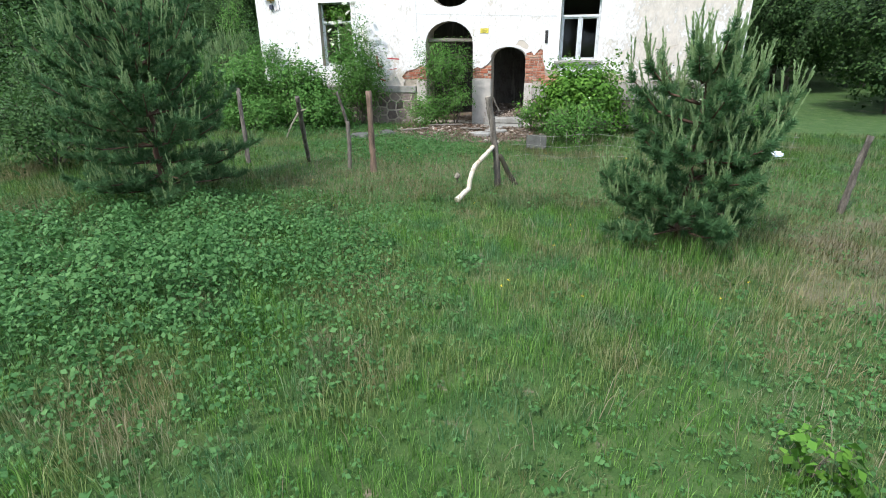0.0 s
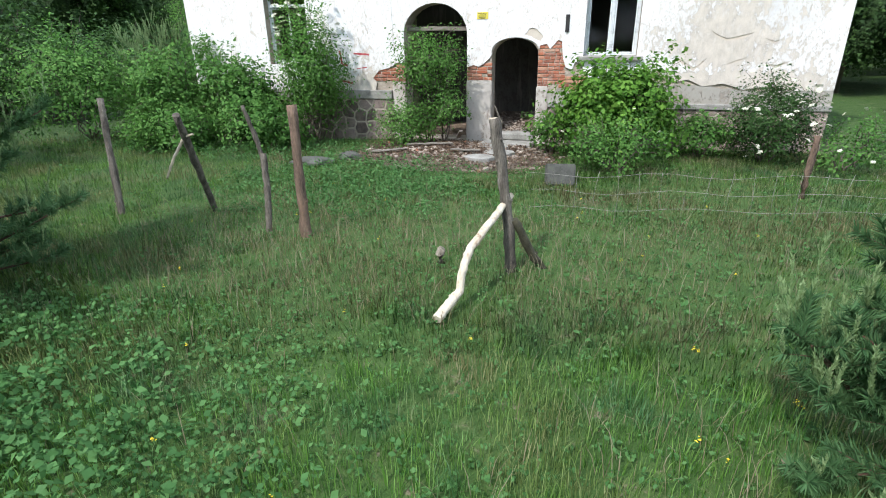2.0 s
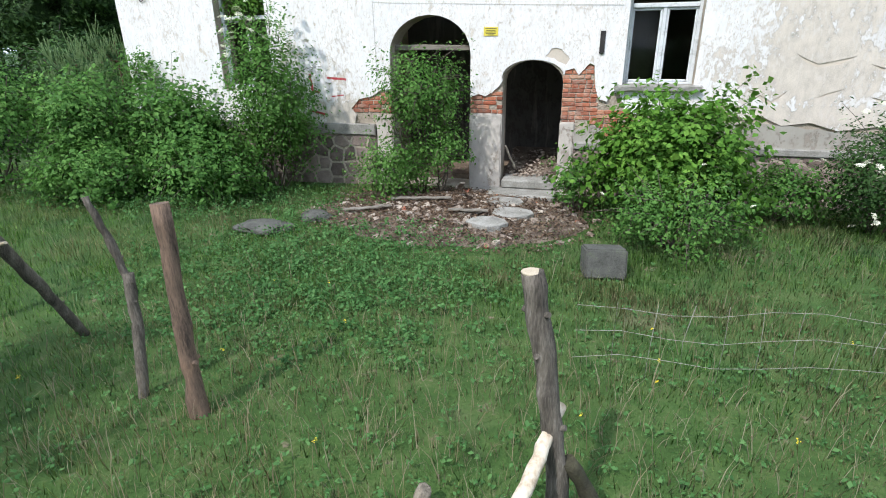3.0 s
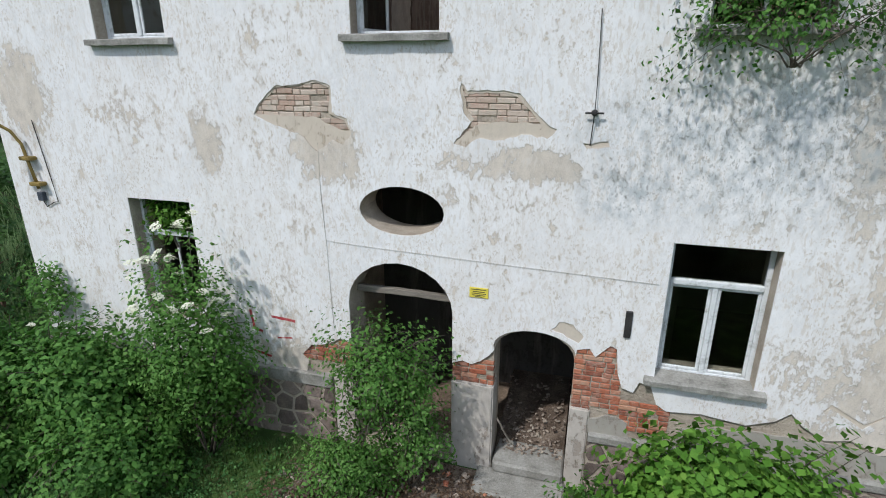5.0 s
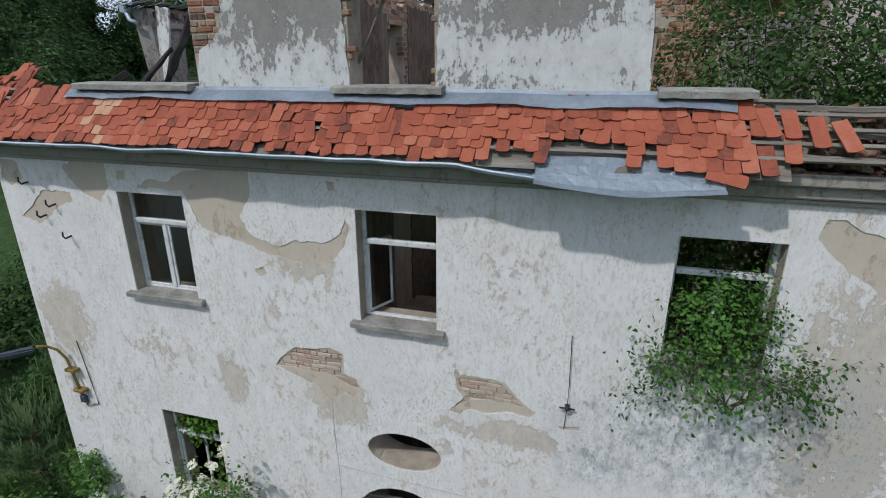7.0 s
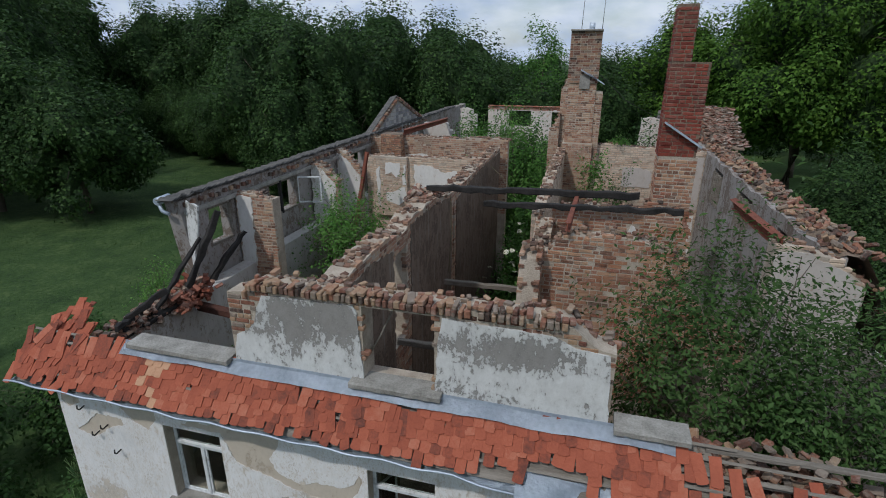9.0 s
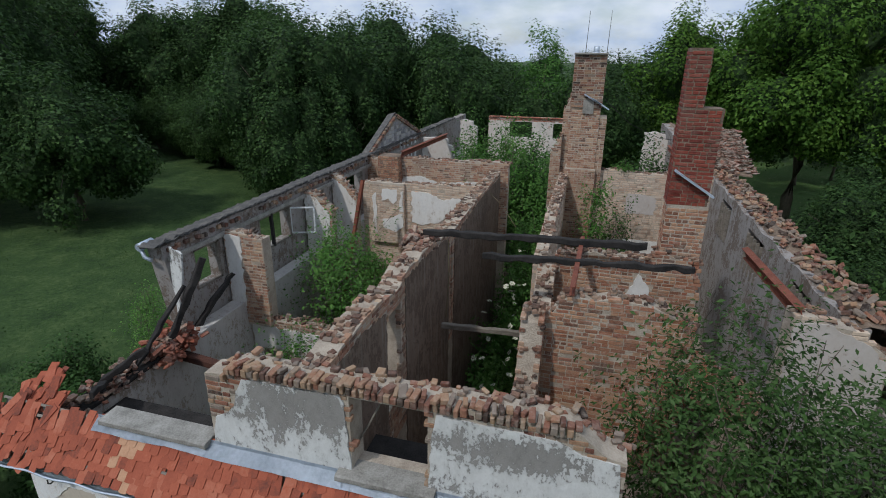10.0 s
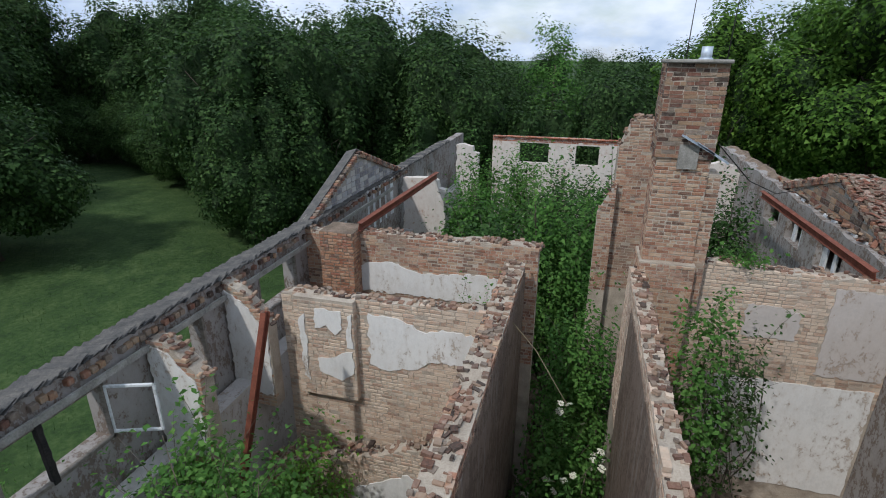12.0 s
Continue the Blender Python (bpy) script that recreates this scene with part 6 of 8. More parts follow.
    for x, y, k in ((-17, 26.5, 1.0), (-19.5, 23, 1.2), (-21, 19, 1.3), (-23, 26, 1.0), (-17.6, 18, 0.9), (-25, 21, 1.3), (-28, 17, 1.6), (-22, 14, 1.4), (-27, 12, 1.8), (-32, 14, 2.2), (-15.2, 19.6, 0.7), (-18.5, 29, 0.6), (-20, 16, 1.1), (-30, 23, 1.2)):
        copy_thing(wild, Matrix.Translation((x, y, ground_height(x, y))) @ Matrix.Rotation(rng.uniform(0, 6.28), 4, "Z") @ Matrix.Diagonal((k, k, k * rng.uniform(0.8, 1.2), 1)))
    tree("maple_tree", "great bright green maple towering behind the house", (15.5, 64, 0), 22, (9.2, 8.6, 10.6), 12.2, 800, 62, (95, (0.13, 0.25)), 0.33, M_LEAF_MAPLE, 76, 0.55, 14, 0.7)
    tree("maple_tree", "smaller rounded maple beside the great one", (5.6, 68, 0), 18, (5.2, 4.9, 8.6), 10.0, 420, 46, (70, (0.14, 0.28)), 0.32, M_LEAF_MAPLE, 78, 0.4, 12, 0.7)
    tree("maple_tree", "large dense maple beside the house", (27, 60, 0), 22, (8.8, 8.5, 10.5), 12.2, 600, 50, (85, (0.13, 0.26)), 0.36, M_LEAF_MAPLE, 77, 0.5, 14, 0.7)


build_forest()
for spot, h, w, s in (((-13.2, 17.5, 0), 2.6, 1.2, 82), ((-14.5, 20.0, 0), 3.2, 1.3, 83)):
    pine("young_pine", "small bushy young pine beside the house", spot, h, w, s, 7, 6, 0.0, 50)
pine("young_pine", "dense young pine with blue-green needles in the meadow", (-7.0, 7.2, 0), 3.9, 1.75, 80, 12, 8, 0.0, 120)
pine("young_pine", "young pine with many pale upright shoots", (1.25, 6.9, 0), 2.75, 1.05, 81, 9, 6, 0.0, 115, ((0.15, 0.75, 1.0, 1.05), (2.9, 0.3, 0.95, 0.45)))

# ---- shrubs along the house ----
bush("elder_bush", "elder bush with flat creamy white flower heads", (-7.2, 16.05, 0), (0.85, 0.6, 1.5), 340, 32, 0.3, 0.072, M_LEAF_FRESH, 90, 7, 34, 0.075, up=1.08, lower=-0.9, flower_low=0.3)
bush("bramble", "tangle of brambles and vines at the wall foot", (-9.1, 15.8, 0), (1.3, 0.9, 1.1), 260, 28, 0.25, 0.11, M_LEAF, 91, 7, 3, 0.05, up=0.7)
bush("bramble", "low tangle of brambles below the house corner", (-10.9, 15.5, 0), (1.0, 0.9, 1.3), 200, 28, 0.25, 0.1, M_LEAF, 92, 6, up=0.75)
bush("bramble", "low spreading brambles before the elder", (-8.1, 15.1, 0), (1.15, 0.75, 0.62), 190, 26, 0.24, 0.09, M_LEAF, 160, 6, up=0.6)
bush("bramble", "low mixed weeds and brambles at the thicket edge", (-10.1, 14.6, 0), (1.3, 0.8, 0.6), 200, 26, 0.25, 0.09, M_LEAF, 161, 6, up=0.6)
bush("vine", "thin vine climbing the wall by the house corner", (-10.55, 16.6, 1.2), (0.4, 0.15, 0.75), 44, 20, 0.2, 0.08, M_LEAF, 162, 4, up=0.9, stem_r=0.01)
bush("shrub", "leafy shrub growing in front of the arched doorway", (-4.38, 16.1, 0), (0.85, 0.5, 0.66), 150, 30, 0.26, 0.065, M_LEAF_FRESH, 93, 6, up=2.75, lower=-0.9, twigs=90)
bush("shrub", "low leafy shrub at the foot of the door jamb", (-4.75, 15.75, 0), (0.66, 0.5, 0.58), 130, 30, 0.25, 0.062, M_LEAF_FRESH, 163, 6, up=0.85, lower=-0.6)
bush("shrub", "leggy shrub growing at the doorway step", (-4.0, 16.15, 0), (0.45, 0.42, 0.75), 80, 26, 0.2, 0.065, M_LEAF_FRESH, 94, 4, up=1.1)
bush("knotweed_bush", "large bush with big bright green leaves below the window", (-0.25, 15.65, 0), (1.22, 0.95, 1.0), 330, 26, 0.26, 0.105, M_LEAF_BRIGHT, 95, 8, up=0.85, narrow=0.8)
bush("shrub", "low dark shrub in front of the bright bush", (-0.3, 14.3, 0), (0.95, 0.7, 0.55), 130, 26, 0.2, 0.06, M_LEAF, 96, 5, 4, 0.03, up=0.7)
bush("shrub", "low leafy shrub beside the doorway", (-1.6, 15.85, 0), (0.36, 0.34, 0.45), 50, 24, 0.17, 0.08, M_LEAF, 97, 4, up=0.85)
bush("rose_bush", "wild rose bush with small white blossoms", (2.55, 15.6, 0), (0.8, 0.65, 0.76), 330, 28, 0.2, 0.055, M_LEAF_HEDGE, 98, 7, 62, 0.05, up=0.95, lower=-0.8)
bush("shrub", "dark leafy shrub along the wall foot", (1.45, 15.9, 0), (0.75, 0.6, 0.5), 110, 26, 0.2, 0.07, M_LEAF, 177, 5, up=0.8)
bush("shrub", "rambling shrub by the house corner", (3.8, 15.2, 0), (0.7, 0.7, 0.5), 50, 24, 0.22, 0.07, M_LEAF, 99, 5, 10, 0.035, up=0.75)
# ---- shrubs inside the ruin ----
bush("sapling", "bushy sapling growing in the roofless west room", (-8.8, 24.6, 5.8), (1.7, 1.5, 2.5), 120, 26, 0.46, 0.1, M_LEAF, 100, 7, up=0.9)
bush("sapling", "young leafy saplings on the west room floor", (-8.5, 25.9, 4.5), (0.95, 1.0, 2.65), 150, 26, 0.36, 0.12, M_LEAF_FRESH, 101, 7, up=0.8)
bush("sapling", "tall sapling before the lower cross wall", (-8.7, 21.5, 4.45), (1.0, 0.8, 2.1), 90, 26, 0.38, 0.09, M_LEAF, 176, 5, up=0.95, lower=-0.7)
bush("sapling", "low saplings among rubble near a fallen floor", (-8.0, 20.6, 4.4), (1.4, 1.2, 1.1), 80, 22, 0.33, 0.12, M_LEAF, 102, 6, up=0.8)
bush("willow_bush", "tall grey-green willow bush filling the east front room", (0.1, 19.0, 4.4), (1.85, 1.5, 3.85), 430, 34, 0.42, 0.11, M_LEAF_WILLOW, 103, 12, up=1.0, lower=-0.9, narrow=0.4)
bush("willow_bush", "willow bush leaning over the broken front wall", (2.35, 18.9, 4.4), (1.65, 1.5, 3.35), 360, 34, 0.42, 0.11, M_LEAF_WILLOW, 104, 9, up=1.0, lower=-0.9, narrow=0.4)
bush("willow_bush", "leafy willow bush just behind the broken front wall", (1.1, 18.0, 4.4), (1.7, 0.6, 2.9), 170, 34, 0.36, 0.11, M_LEAF_WILLOW, 105, 8, up=0.95, lower=-0.6, narrow=0.45)
for i, (x, y, z, rx, ry, rz) in enumerate(((-4.3, 24.6, 0, 0.9, 1.4, 3.2), (-4.3, 27.5, 0, 0.95, 1.6, 3.6), (-4.2, 30.5, 0, 0.95, 1.6, 3.9), (-4.0, 33.8, 0, 1.2, 1.6, 4.4), (-4.4, 22.4, 0, 0.85, 1.1, 2.6))):
    bush("elder_bush", "elder bush crowding the roofless corridor, white flower heads", (x, y, z), (rx, ry, rz), 330, 26, 0.38, 0.13, M_LEAF, 110 + i, 6, 34 if i < 3 else 0, 0.085, up=0.95, lower=-0.2, stem_r=0.04)
for i, (x, y, rx, rz) in enumerate(((-7.4, 36.5, 1.9, 5.3), (-5.2, 38.0, 1.8, 5.4), (-8.6, 42.5, 1.3, 5.4), (-5.6, 43.0, 1.5, 5.1), (-3.4, 41.0, 1.5, 5.3), (-7.2, 46.5, 1.6, 4.9), (-4.0, 47.0, 1.8, 4.8), (-8.4, 39.0, 1.0, 5.5), (0.2, 37.0, 1.5, 4.6), (1.0, 42, 1.3, 4.9))):
    bush("young_tree", "slender young tree growing inside the roofless back wing", (x, y, 0), (rx, rx, rz), 420, 26, 0.5, 0.17, M_LEAF if i % 3 else M_LEAF_HEDGE, 120 + i, 6, up=1.0, lower=-0.3, stem_r=0.06, category="tree")
bush("sapling", "airy sapling leaning over the low cross wall", (-7.7, 23.3, 4.5), (1.3, 1.0, 2.2), 120, 24, 0.34, 0.12, M_LEAF, 164, 6, up=0.95, lower=-0.3)
bush("sapling", "leafy sapling against the west room wall", (-9.75, 26.0, 4.5), (0.5, 0.6, 2.75), 90, 24, 0.3, 0.12, M_LEAF_FRESH, 147, 5, up=0.9)
bush("sapling", "sapling with pale new leaves in the west room", (-7.2, 24.3, 4.5), (1.1, 1.0, 1.9), 140, 24, 0.3, 0.11, M_LEAF_BRIGHT, 148, 6, up=0.85)
bush("sapling", "small sapling below the leaning steel post", (-9.0, 27.6, 4.5), (0.8, 0.5, 1.7), 90, 22, 0.28, 0.1, M_LEAF_BRIGHT, 149, 5, up=0.9)
bush("hedge_bush", "dark hedge bush at the meadow edge", (-11.3, 8.8, 0), (1.7, 1.3, 1.0), 260, 26, 0.3, 0.09, M_LEAF_HEDGE, 150, 8, up=0.8)
bush("hedge_bush", "dense dark thicket beside the meadow", (-13.6, 11.5, 0), (2.0, 1.8, 1.6), 300, 26, 0.35, 0.11, M_LEAF_HEDGE, 151, 8, up=0.8)
bush("hedge_bush", "dense leafy thicket beside the house corner", (-13.2, 15.2, 0), (1.5, 1.4, 1.4), 220, 26, 0.33, 0.1, M_LEAF, 152, 8, up=0.8)
bush("birch_sapling", "thin young birch with pale leaves in the meadow", (-19.5, 27.5, 0), (1.0, 1.0, 2.6), 130, 26, 0.42, 0.1, M_LEAF_FRESH, 180, 2, up=1.15, lower=-0.8, stem_r=0.035, category="tree")
bush("wild_shrub", "loose leafy shrub at the meadow edge", (-17.2, 24.0, 0), (1.9, 1.7, 1.25), 230, 26, 0.42, 0.13, M_LEAF, 181, 2, up=0.75)
bush("wild_shrub", "tall mixed weeds and shrubs in the meadow", (-20.5, 24.2, 0), (2.2, 2.0, 1.0), 230, 26, 0.42, 0.13, M_LEAF_FRESH, 182, 2, up=0.7)
bush("wild_shrub", "loose leafy shrub at the meadow edge", (-15.2, 21.3, 0), (1.5, 1.5, 1.5), 200, 26, 0.4, 0.12, M_LEAF, 183, 2, up=0.8)
bush("seedling", "bright maple seedling in the grass", (1.45, 2.85, 0), (0.2, 0.2, 0.15), 16, 9, 0.08, 0.065, M_LEAF_BRIGHT, 153, 3, up=1.1, stem_r=0.006, narrow=0.85, category="seedling")
bush("sapling", "slim sapling in the back east room", (-0.85, 31.0, 4.4), (0.5, 0.5, 2.9), 70, 22, 0.3, 0.11, M_LEAF_WILLOW, 140, 4, up=0.98, lower=-0.6)
bush("shrub", "tall shrub against the east room wall", (-1.8, 30.6, 4.4), (0.5, 0.7, 3.2), 120, 24, 0.33, 0.12, M_LEAF, 141, 6, up=0.95, lower=-0.6)
bush("shrub", "tall slim shrub between two cross walls", (-7.2, 30.9, 0.1), (0.6, 0.6, 5.45), 70, 22, 0.24, 0.1, M_LEAF_FRESH, 142, 4, up=0.8)
bush("shrub", "thin shrub rising behind a brick cross wall", (-6.15, 31.0, 0.1), (0.4, 0.4, 5.5), 50, 22, 0.22, 0.1, M_LEAF_FRESH, 178, 3, up=0.8)
bush("shrub", "weeds sprouting on the wall head by the chimney", (-1.0, 32.4, 10.3), (0.6, 0.3, 0.3), 24, 18, 0.15, 0.08, M_LEAF, 143, 3, up=0.7)
bush("window_shrub", "leafy branches hanging out of an upper window", (-0.42, 16.9, 5.82), (0.62, 0.5, 0.8), 120, 28, 0.2, 0.062, M_LEAF, 144, 4, up=0.7)
bush("window_shrub", "spreading twigs hanging below an upper window", (-0.25, 16.55, 5.62), (1.3, 0.4, 0.6), 60, 30, 0.28, 0.062, M_LEAF, 146, 9, up=0.6, lower=-0.6, stem_r=0.01)
bush("window_shrub", "vine leaves hanging inside a ground floor window", (-8.15, 17.12, 2.95), (0.5, 0.16, 0.45), 70, 22, 0.16, 0.09, M_LEAF_BRIGHT, 145, 3, up=0.9)


# ---- roof over the eaves ----
EAVE, RIDGE = Vector((0, 16.36, 8.27)), Vector((0, 17.0, 8.93))
SLOPE = (RIDGE - EAVE).normalized()
PITCH = math.atan2(SLOPE.z, SLOPE.y)


def tile_mesh(mat, name="tile"):
    """A flat clay tile with a rounded tail; its tail is at the origin and it runs up the slope along y."""
    key = ("tile", mat.name)
    if key not in PIECES:
        bm = bmesh.new()
        w, l, t = 0.0735, 0.37, 0.013
        loop = [(-w, l)] + [(w * math.sin(a) / 0.682, 0.055 - 0.055 * math.cos(a)) for a in (-0.75, -0.5, -0.25, 0.0, 0.25, 0.5, 0.75)] + [(w, l)]
        low = [bm.verts.new((x, y, 0)) for x, y in loop]
        high = [bm.verts.new((x, y, t)) for x, y in loop]
        bm.faces.new(low)
        bm.faces.new(high[::-1])
        for i in range(len(loop)):
            j = (i + 1) % len(loop)
            bm.faces.new((low[i], high[i], high[j], low[j]))
        bmesh.ops.recalc_face_normals(bm, faces=bm.faces)
        PIECES[key] = mesh_of(bm, name, mat)
    return PIECES[key]


def build_roof():
    rng = random.Random(12)
    bm = bmesh.new()
    sheet(bm, [[(16.4, 8.22), (17.02, 8.86), (17.02, 8.6), (16.6, 8.2)]], lambda u, v: Vector((-11.3, u, v)), Vector((11.15, 0, 0)))
    roof = tagged(part("roof_front", bm, M_TIMBER), "strip of loose red plain tiles along the eaves", "roof", kind="structure")
    for s in (0.2, 0.38, 0.56, 0.74, 0.9):                    # battens, bare at the broken end
        bm = bmesh.new()
        add_box(bm, (-11.3, -0.02, -0.02), (1.2 if s < 0.8 else 0.1, 0.02, 0.012), Matrix.Translation(EAVE + SLOPE * s) @ Matrix.Rotation(PITCH, 4, "X"))
        part("batten", bm, M_TIMBER, roof)
    tiles = []
    for row, s in enumerate((0.0, 0.14, 0.29, 0.44, 0.60)):
        n = 79
        for i in range(n):
            x = -11.3 + (i + (0.5 if row % 2 else 0)) * 0.154
            if row == 4 and -4.42 < x < -3.98 or row == 3 and -4.3 < x < -4.12:
                continue
            if row < 2 and -2.45 < x < -1.35 and rng.random() < 0.9 or row == 0 and -3.0 < x < -2.4 and rng.random() < 0.6:
                continue
            if x > -0.35 - 0.14 * (row % 3) and rng.random() < 0.7 or x > -0.1:
                continue
            wild = 0.5 + 1.0 * max(0, 1 - abs(x + 5.4) / 0.9) + 1.5 * max(0, min(1, (-9.3 - x) / 0.8)) + 0.5 * max(0, 1 - abs(x + 2.2) / 0.8)
            if rng.random() < 0.06 * wild:
                continue
            slip = rng.gauss(0, 0.006) * (1 + 3 * wild) - (0.06 if rng.random() < 0.08 * wild else 0)
            m = Matrix.Translation(EAVE + SLOPE * (s + slip) + Vector((x + rng.gauss(0, 0.006) * (1 + 2 * wild), 0, 0)))
            m = m @ Matrix.Rotation(PITCH - 0.05 + rng.gauss(0, 0.02), 4, "X") @ Matrix.Translation((0, 0, 0.012 + 0.016 * row * 0.3 + 0.012 * (i % 2) * 0.3)) @ Matrix.Rotation(rng.gauss(0, 0.025) * (1 + 4 * wild), 4, "Z") @ Matrix.Rotation(rng.gauss(0, 0.02) * (1 + 2 * wild), 4, "Y")
            tiles.append((m, -8.9 < x < -8.35 and rng.random() < 0.45))
    # the piece of roof that still climbs past the wall at the west end, in disorder
    for i in range(70):
        s, x = rng.uniform(0.7, 1.3), rng.uniform(-11.3, -9.8)
        if x > -10.2 - (s - 0.8) * 0.9 or x < -11.2 + (s - 0.8) * 0.9:
            continue
        p = Vector((x, 16.36 + s * 0.78, 8.27 + s * 0.68))
        tiles.append((Matrix.Translation(p) @ Matrix.Rotation(0.62 + rng.gauss(0, 0.1), 4, "X") @ Matrix.Rotation(rng.gauss(0, 0.25), 4, "Z") @ Matrix.Rotation(rng.gauss(0, 0.15), 4, "Y"), False))
    for p, turn in (((0.1, 16.55, 8.52), 0.12), ((0.75, 16.5, 8.45), -0.05), ((0.35, 16.5, 8.5), 0.3), ((1.0, 16.6, 8.5), 0.15), ((-0.55, 16.28, 8.2), 1.3)):
        tiles.append((Matrix.Translation(p) @ Matrix.Rotation(PITCH, 4, "X") @ Matrix.Rotation(turn, 4, "Z"), False))
    rng.shuffle(tiles)
    for m, pale in tiles[:340]:
        ob = new("tile", tile_mesh(M_TILE_PALE if pale else M_TILE))
        ob.matrix_world = m
        ob.parent = roof
    rest = bmesh.new()
    for m, pale in tiles[340:]:
        start = len(rest.verts)
        rest.from_mesh(tile_mesh(M_TILE))
        rest.verts.ensure_lookup_table()
        for v in rest.verts[start:]:
            v.co = m @ v.co
    ob = part("tile_rows", rest, M_TILE_LOOSE, roof)
    tagged(ob, kind="stuff")
    # zinc flashing between tiles and wall
    bm = bmesh.new()
    rows = []
    for i in range(63):
        x = -9.3 + i * 0.14
        lift = 0.03 * noise.noise((x * 1.1, 0, 0)) + 0.015 * noise.noise((x * 4, 2, 0))
        rows.append([bm.verts.new((x, y, z + lift * k)) for y, z, k in ((16.99, 9.0, 0.3), (16.97, 8.96, 0.6), (16.88, 8.9, 1.0), (16.80, 8.84, 1.6))])
    for a, b in zip(rows, rows[1:]):
        for k in range(3):
            bm.faces.new((a[k], b[k], b[k + 1], a[k + 1]))
    bmesh.ops.solidify(bm, geom=bm.faces[:], thickness=0.004)
    part("flashing", bm, M_ZINC, roof, "bent blue-grey zinc flashing")
    # gutter: a thin bead that sags, and a dropped sheet of zinc
    bm = bmesh.new()
    tube(bm, [Vector((-11.4 + i * 0.2, 16.30 + 0.02 * math.sin(i * 1.3), 8.24 + 0.03 * noise.noise((i * 0.25, 0, 3)) - (0.12 * max(0, (i - 40) / 5) if i > 40 else 0))) for i in range(46)], [0.018] * 46, 6)
    part("gutter_bead", bm, M_ZINC, roof, "thin zinc gutter edge")
    bm = bmesh.new()
    rows = []
    for i in range(46):
        x, y, z = -11.4 + i * 0.2, 16.30 + 0.02 * math.sin(i * 1.3), 8.24 + 0.03 * noise.noise((i * 0.25, 0, 3)) - (0.12 * max(0, (i - 40) / 5) if i > 40 else 0)
        rows.append([bm.verts.new((x, y, z)), bm.verts.new((x, y + 0.08, z - 0.05)), bm.verts.new((x, 16.5, 8.2))])
    for a, b in zip(rows, rows[1:]):
        for k in range(2):
            bm.faces.new((a[k], b[k], b[k + 1], a[k + 1]))
    bmesh.ops.solidify(bm, geom=bm.faces[:], thickness=0.004)
    part("gutter", bm, M_ZINC, roof, "shallow bent zinc gutter")
    bm = bmesh.new()
    rows = []
    for i in range(14):
        x = -2.55 + i * 0.14
        sag = -0.06 * math.sin(math.pi * i / 13)
        rows.append([bm.verts.new((x, 16.52 - 0.25 * k + 0.02 * math.sin(i + k * 3), 8.36 - 0.21 * k + sag * k + (0.05 if k == 1.4 else 0))) for k in (0, 0.35, 0.7, 1.05, 1.4)])
    for a, b in zip(rows, rows[1:]):
        for k in range(4):
            bm.faces.new((a[k], b[k], b[k + 1], a[k + 1]))
    bmesh.ops.solidify(bm, geom=bm.faces[:], thickness=0.005)
    part("loose_sheet", bm, M_ZINC, roof, "loose zinc gutter sheet hanging from the eaves")
    return roof


roof = build_roof()


def beam(name, a, b, wide, high, mat, label, parent=None, roll=0.0, worn=0.0, category="beam", seed=1, steps=10):
    """A timber or steel bar from a to b with slightly wavering, worn edges."""
    a, b = Vector(a), Vector(b)
    rng = random.Random(seed)
    turn = (b - a).to_track_quat("Y", "Z").to_matrix().to_4x4() @ Matrix.Rotation(roll, 4, "Y")
    bm = bmesh.new()
    rings = []
    length = (b - a).length
    for i in range(steps + 1):
        k = 1 - worn * rng.random() - (worn * 1.2 if i in (0, steps) else 0)
        w, h = wide / 2 * k, high / 2 * (1 - worn * rng.random())
        c = min(w, h) * 0.25
        loop = [(-w + c, -h), (w - c, -h), (w, -h + c), (w, h - c), (w - c, h), (-w + c, h), (-w, h - c), (-w, -h + c)]
        off = Vector((rng.uniform(-1, 1), 0, rng.uniform(-1, 1))) * worn * 0.06
        rings.append([bm.verts.new(Matrix.Translation(a) @ turn @ (Vector((x, length * i / steps, z)) + off)) for x, z in loop])
    for r0, r1 in zip(rings, rings[1:]):
        for k in range(8):
            bm.faces.new((r0[k], r0[(k + 1) % 8], r1[(k + 1) % 8], r1[k]))
    bm.faces.new(rings[0][::-1])
    bm.faces.new(rings[-1])
    bmesh.ops.recalc_face_normals(bm, faces=bm.faces)
    ob = part(name, bm, mat, parent, label)
    if parent is None:
        tagged(ob, label, category)
    return ob


def steel(name, a, b, deep, label, roll=0.0):
    """A rolled steel I-bar."""
    a, b = Vector(a), Vector(b)
    turn = (b - a).to_track_quat("Y", "Z").to_matrix().to_4x4() @ Matrix.Rotation(roll, 4, "Y")
    h, w, t = deep / 2, deep * 0.28, deep * 0.06
    loop = [(-w, -h), (w, -h), (w, -h + t), (t / 2, -h + t * 1.6), (t / 2, h - t * 1.6), (w, h - t), (w, h), (-w, h), (-w, h - t), (-t / 2, h - t * 1.6), (-t / 2, -h + t * 1.6), (-w, -h + t)]
    bm = bmesh.new()
    sheet(bm, [loop], lambda u, v: Matrix.Translation(a) @ turn @ Vector((u, 0, v)), turn.to_3x3() @ Vector((0, (b - a).length, 0)))
    return tagged(part(name, bm, M_RUST), label, "beam")


steel("steel_beam", (-9.6, 31.9, 10.62), (-9.68, 39.2, 10.4), 0.22, "rusty steel beam from a chimney stump to the back wing", 0.2)
steel("steel_beam", (1.5, 32.3, 10.45), (1.6, 40.4, 10.2), 0.22, "rusty steel beam resting on a cross wall", -0.2)
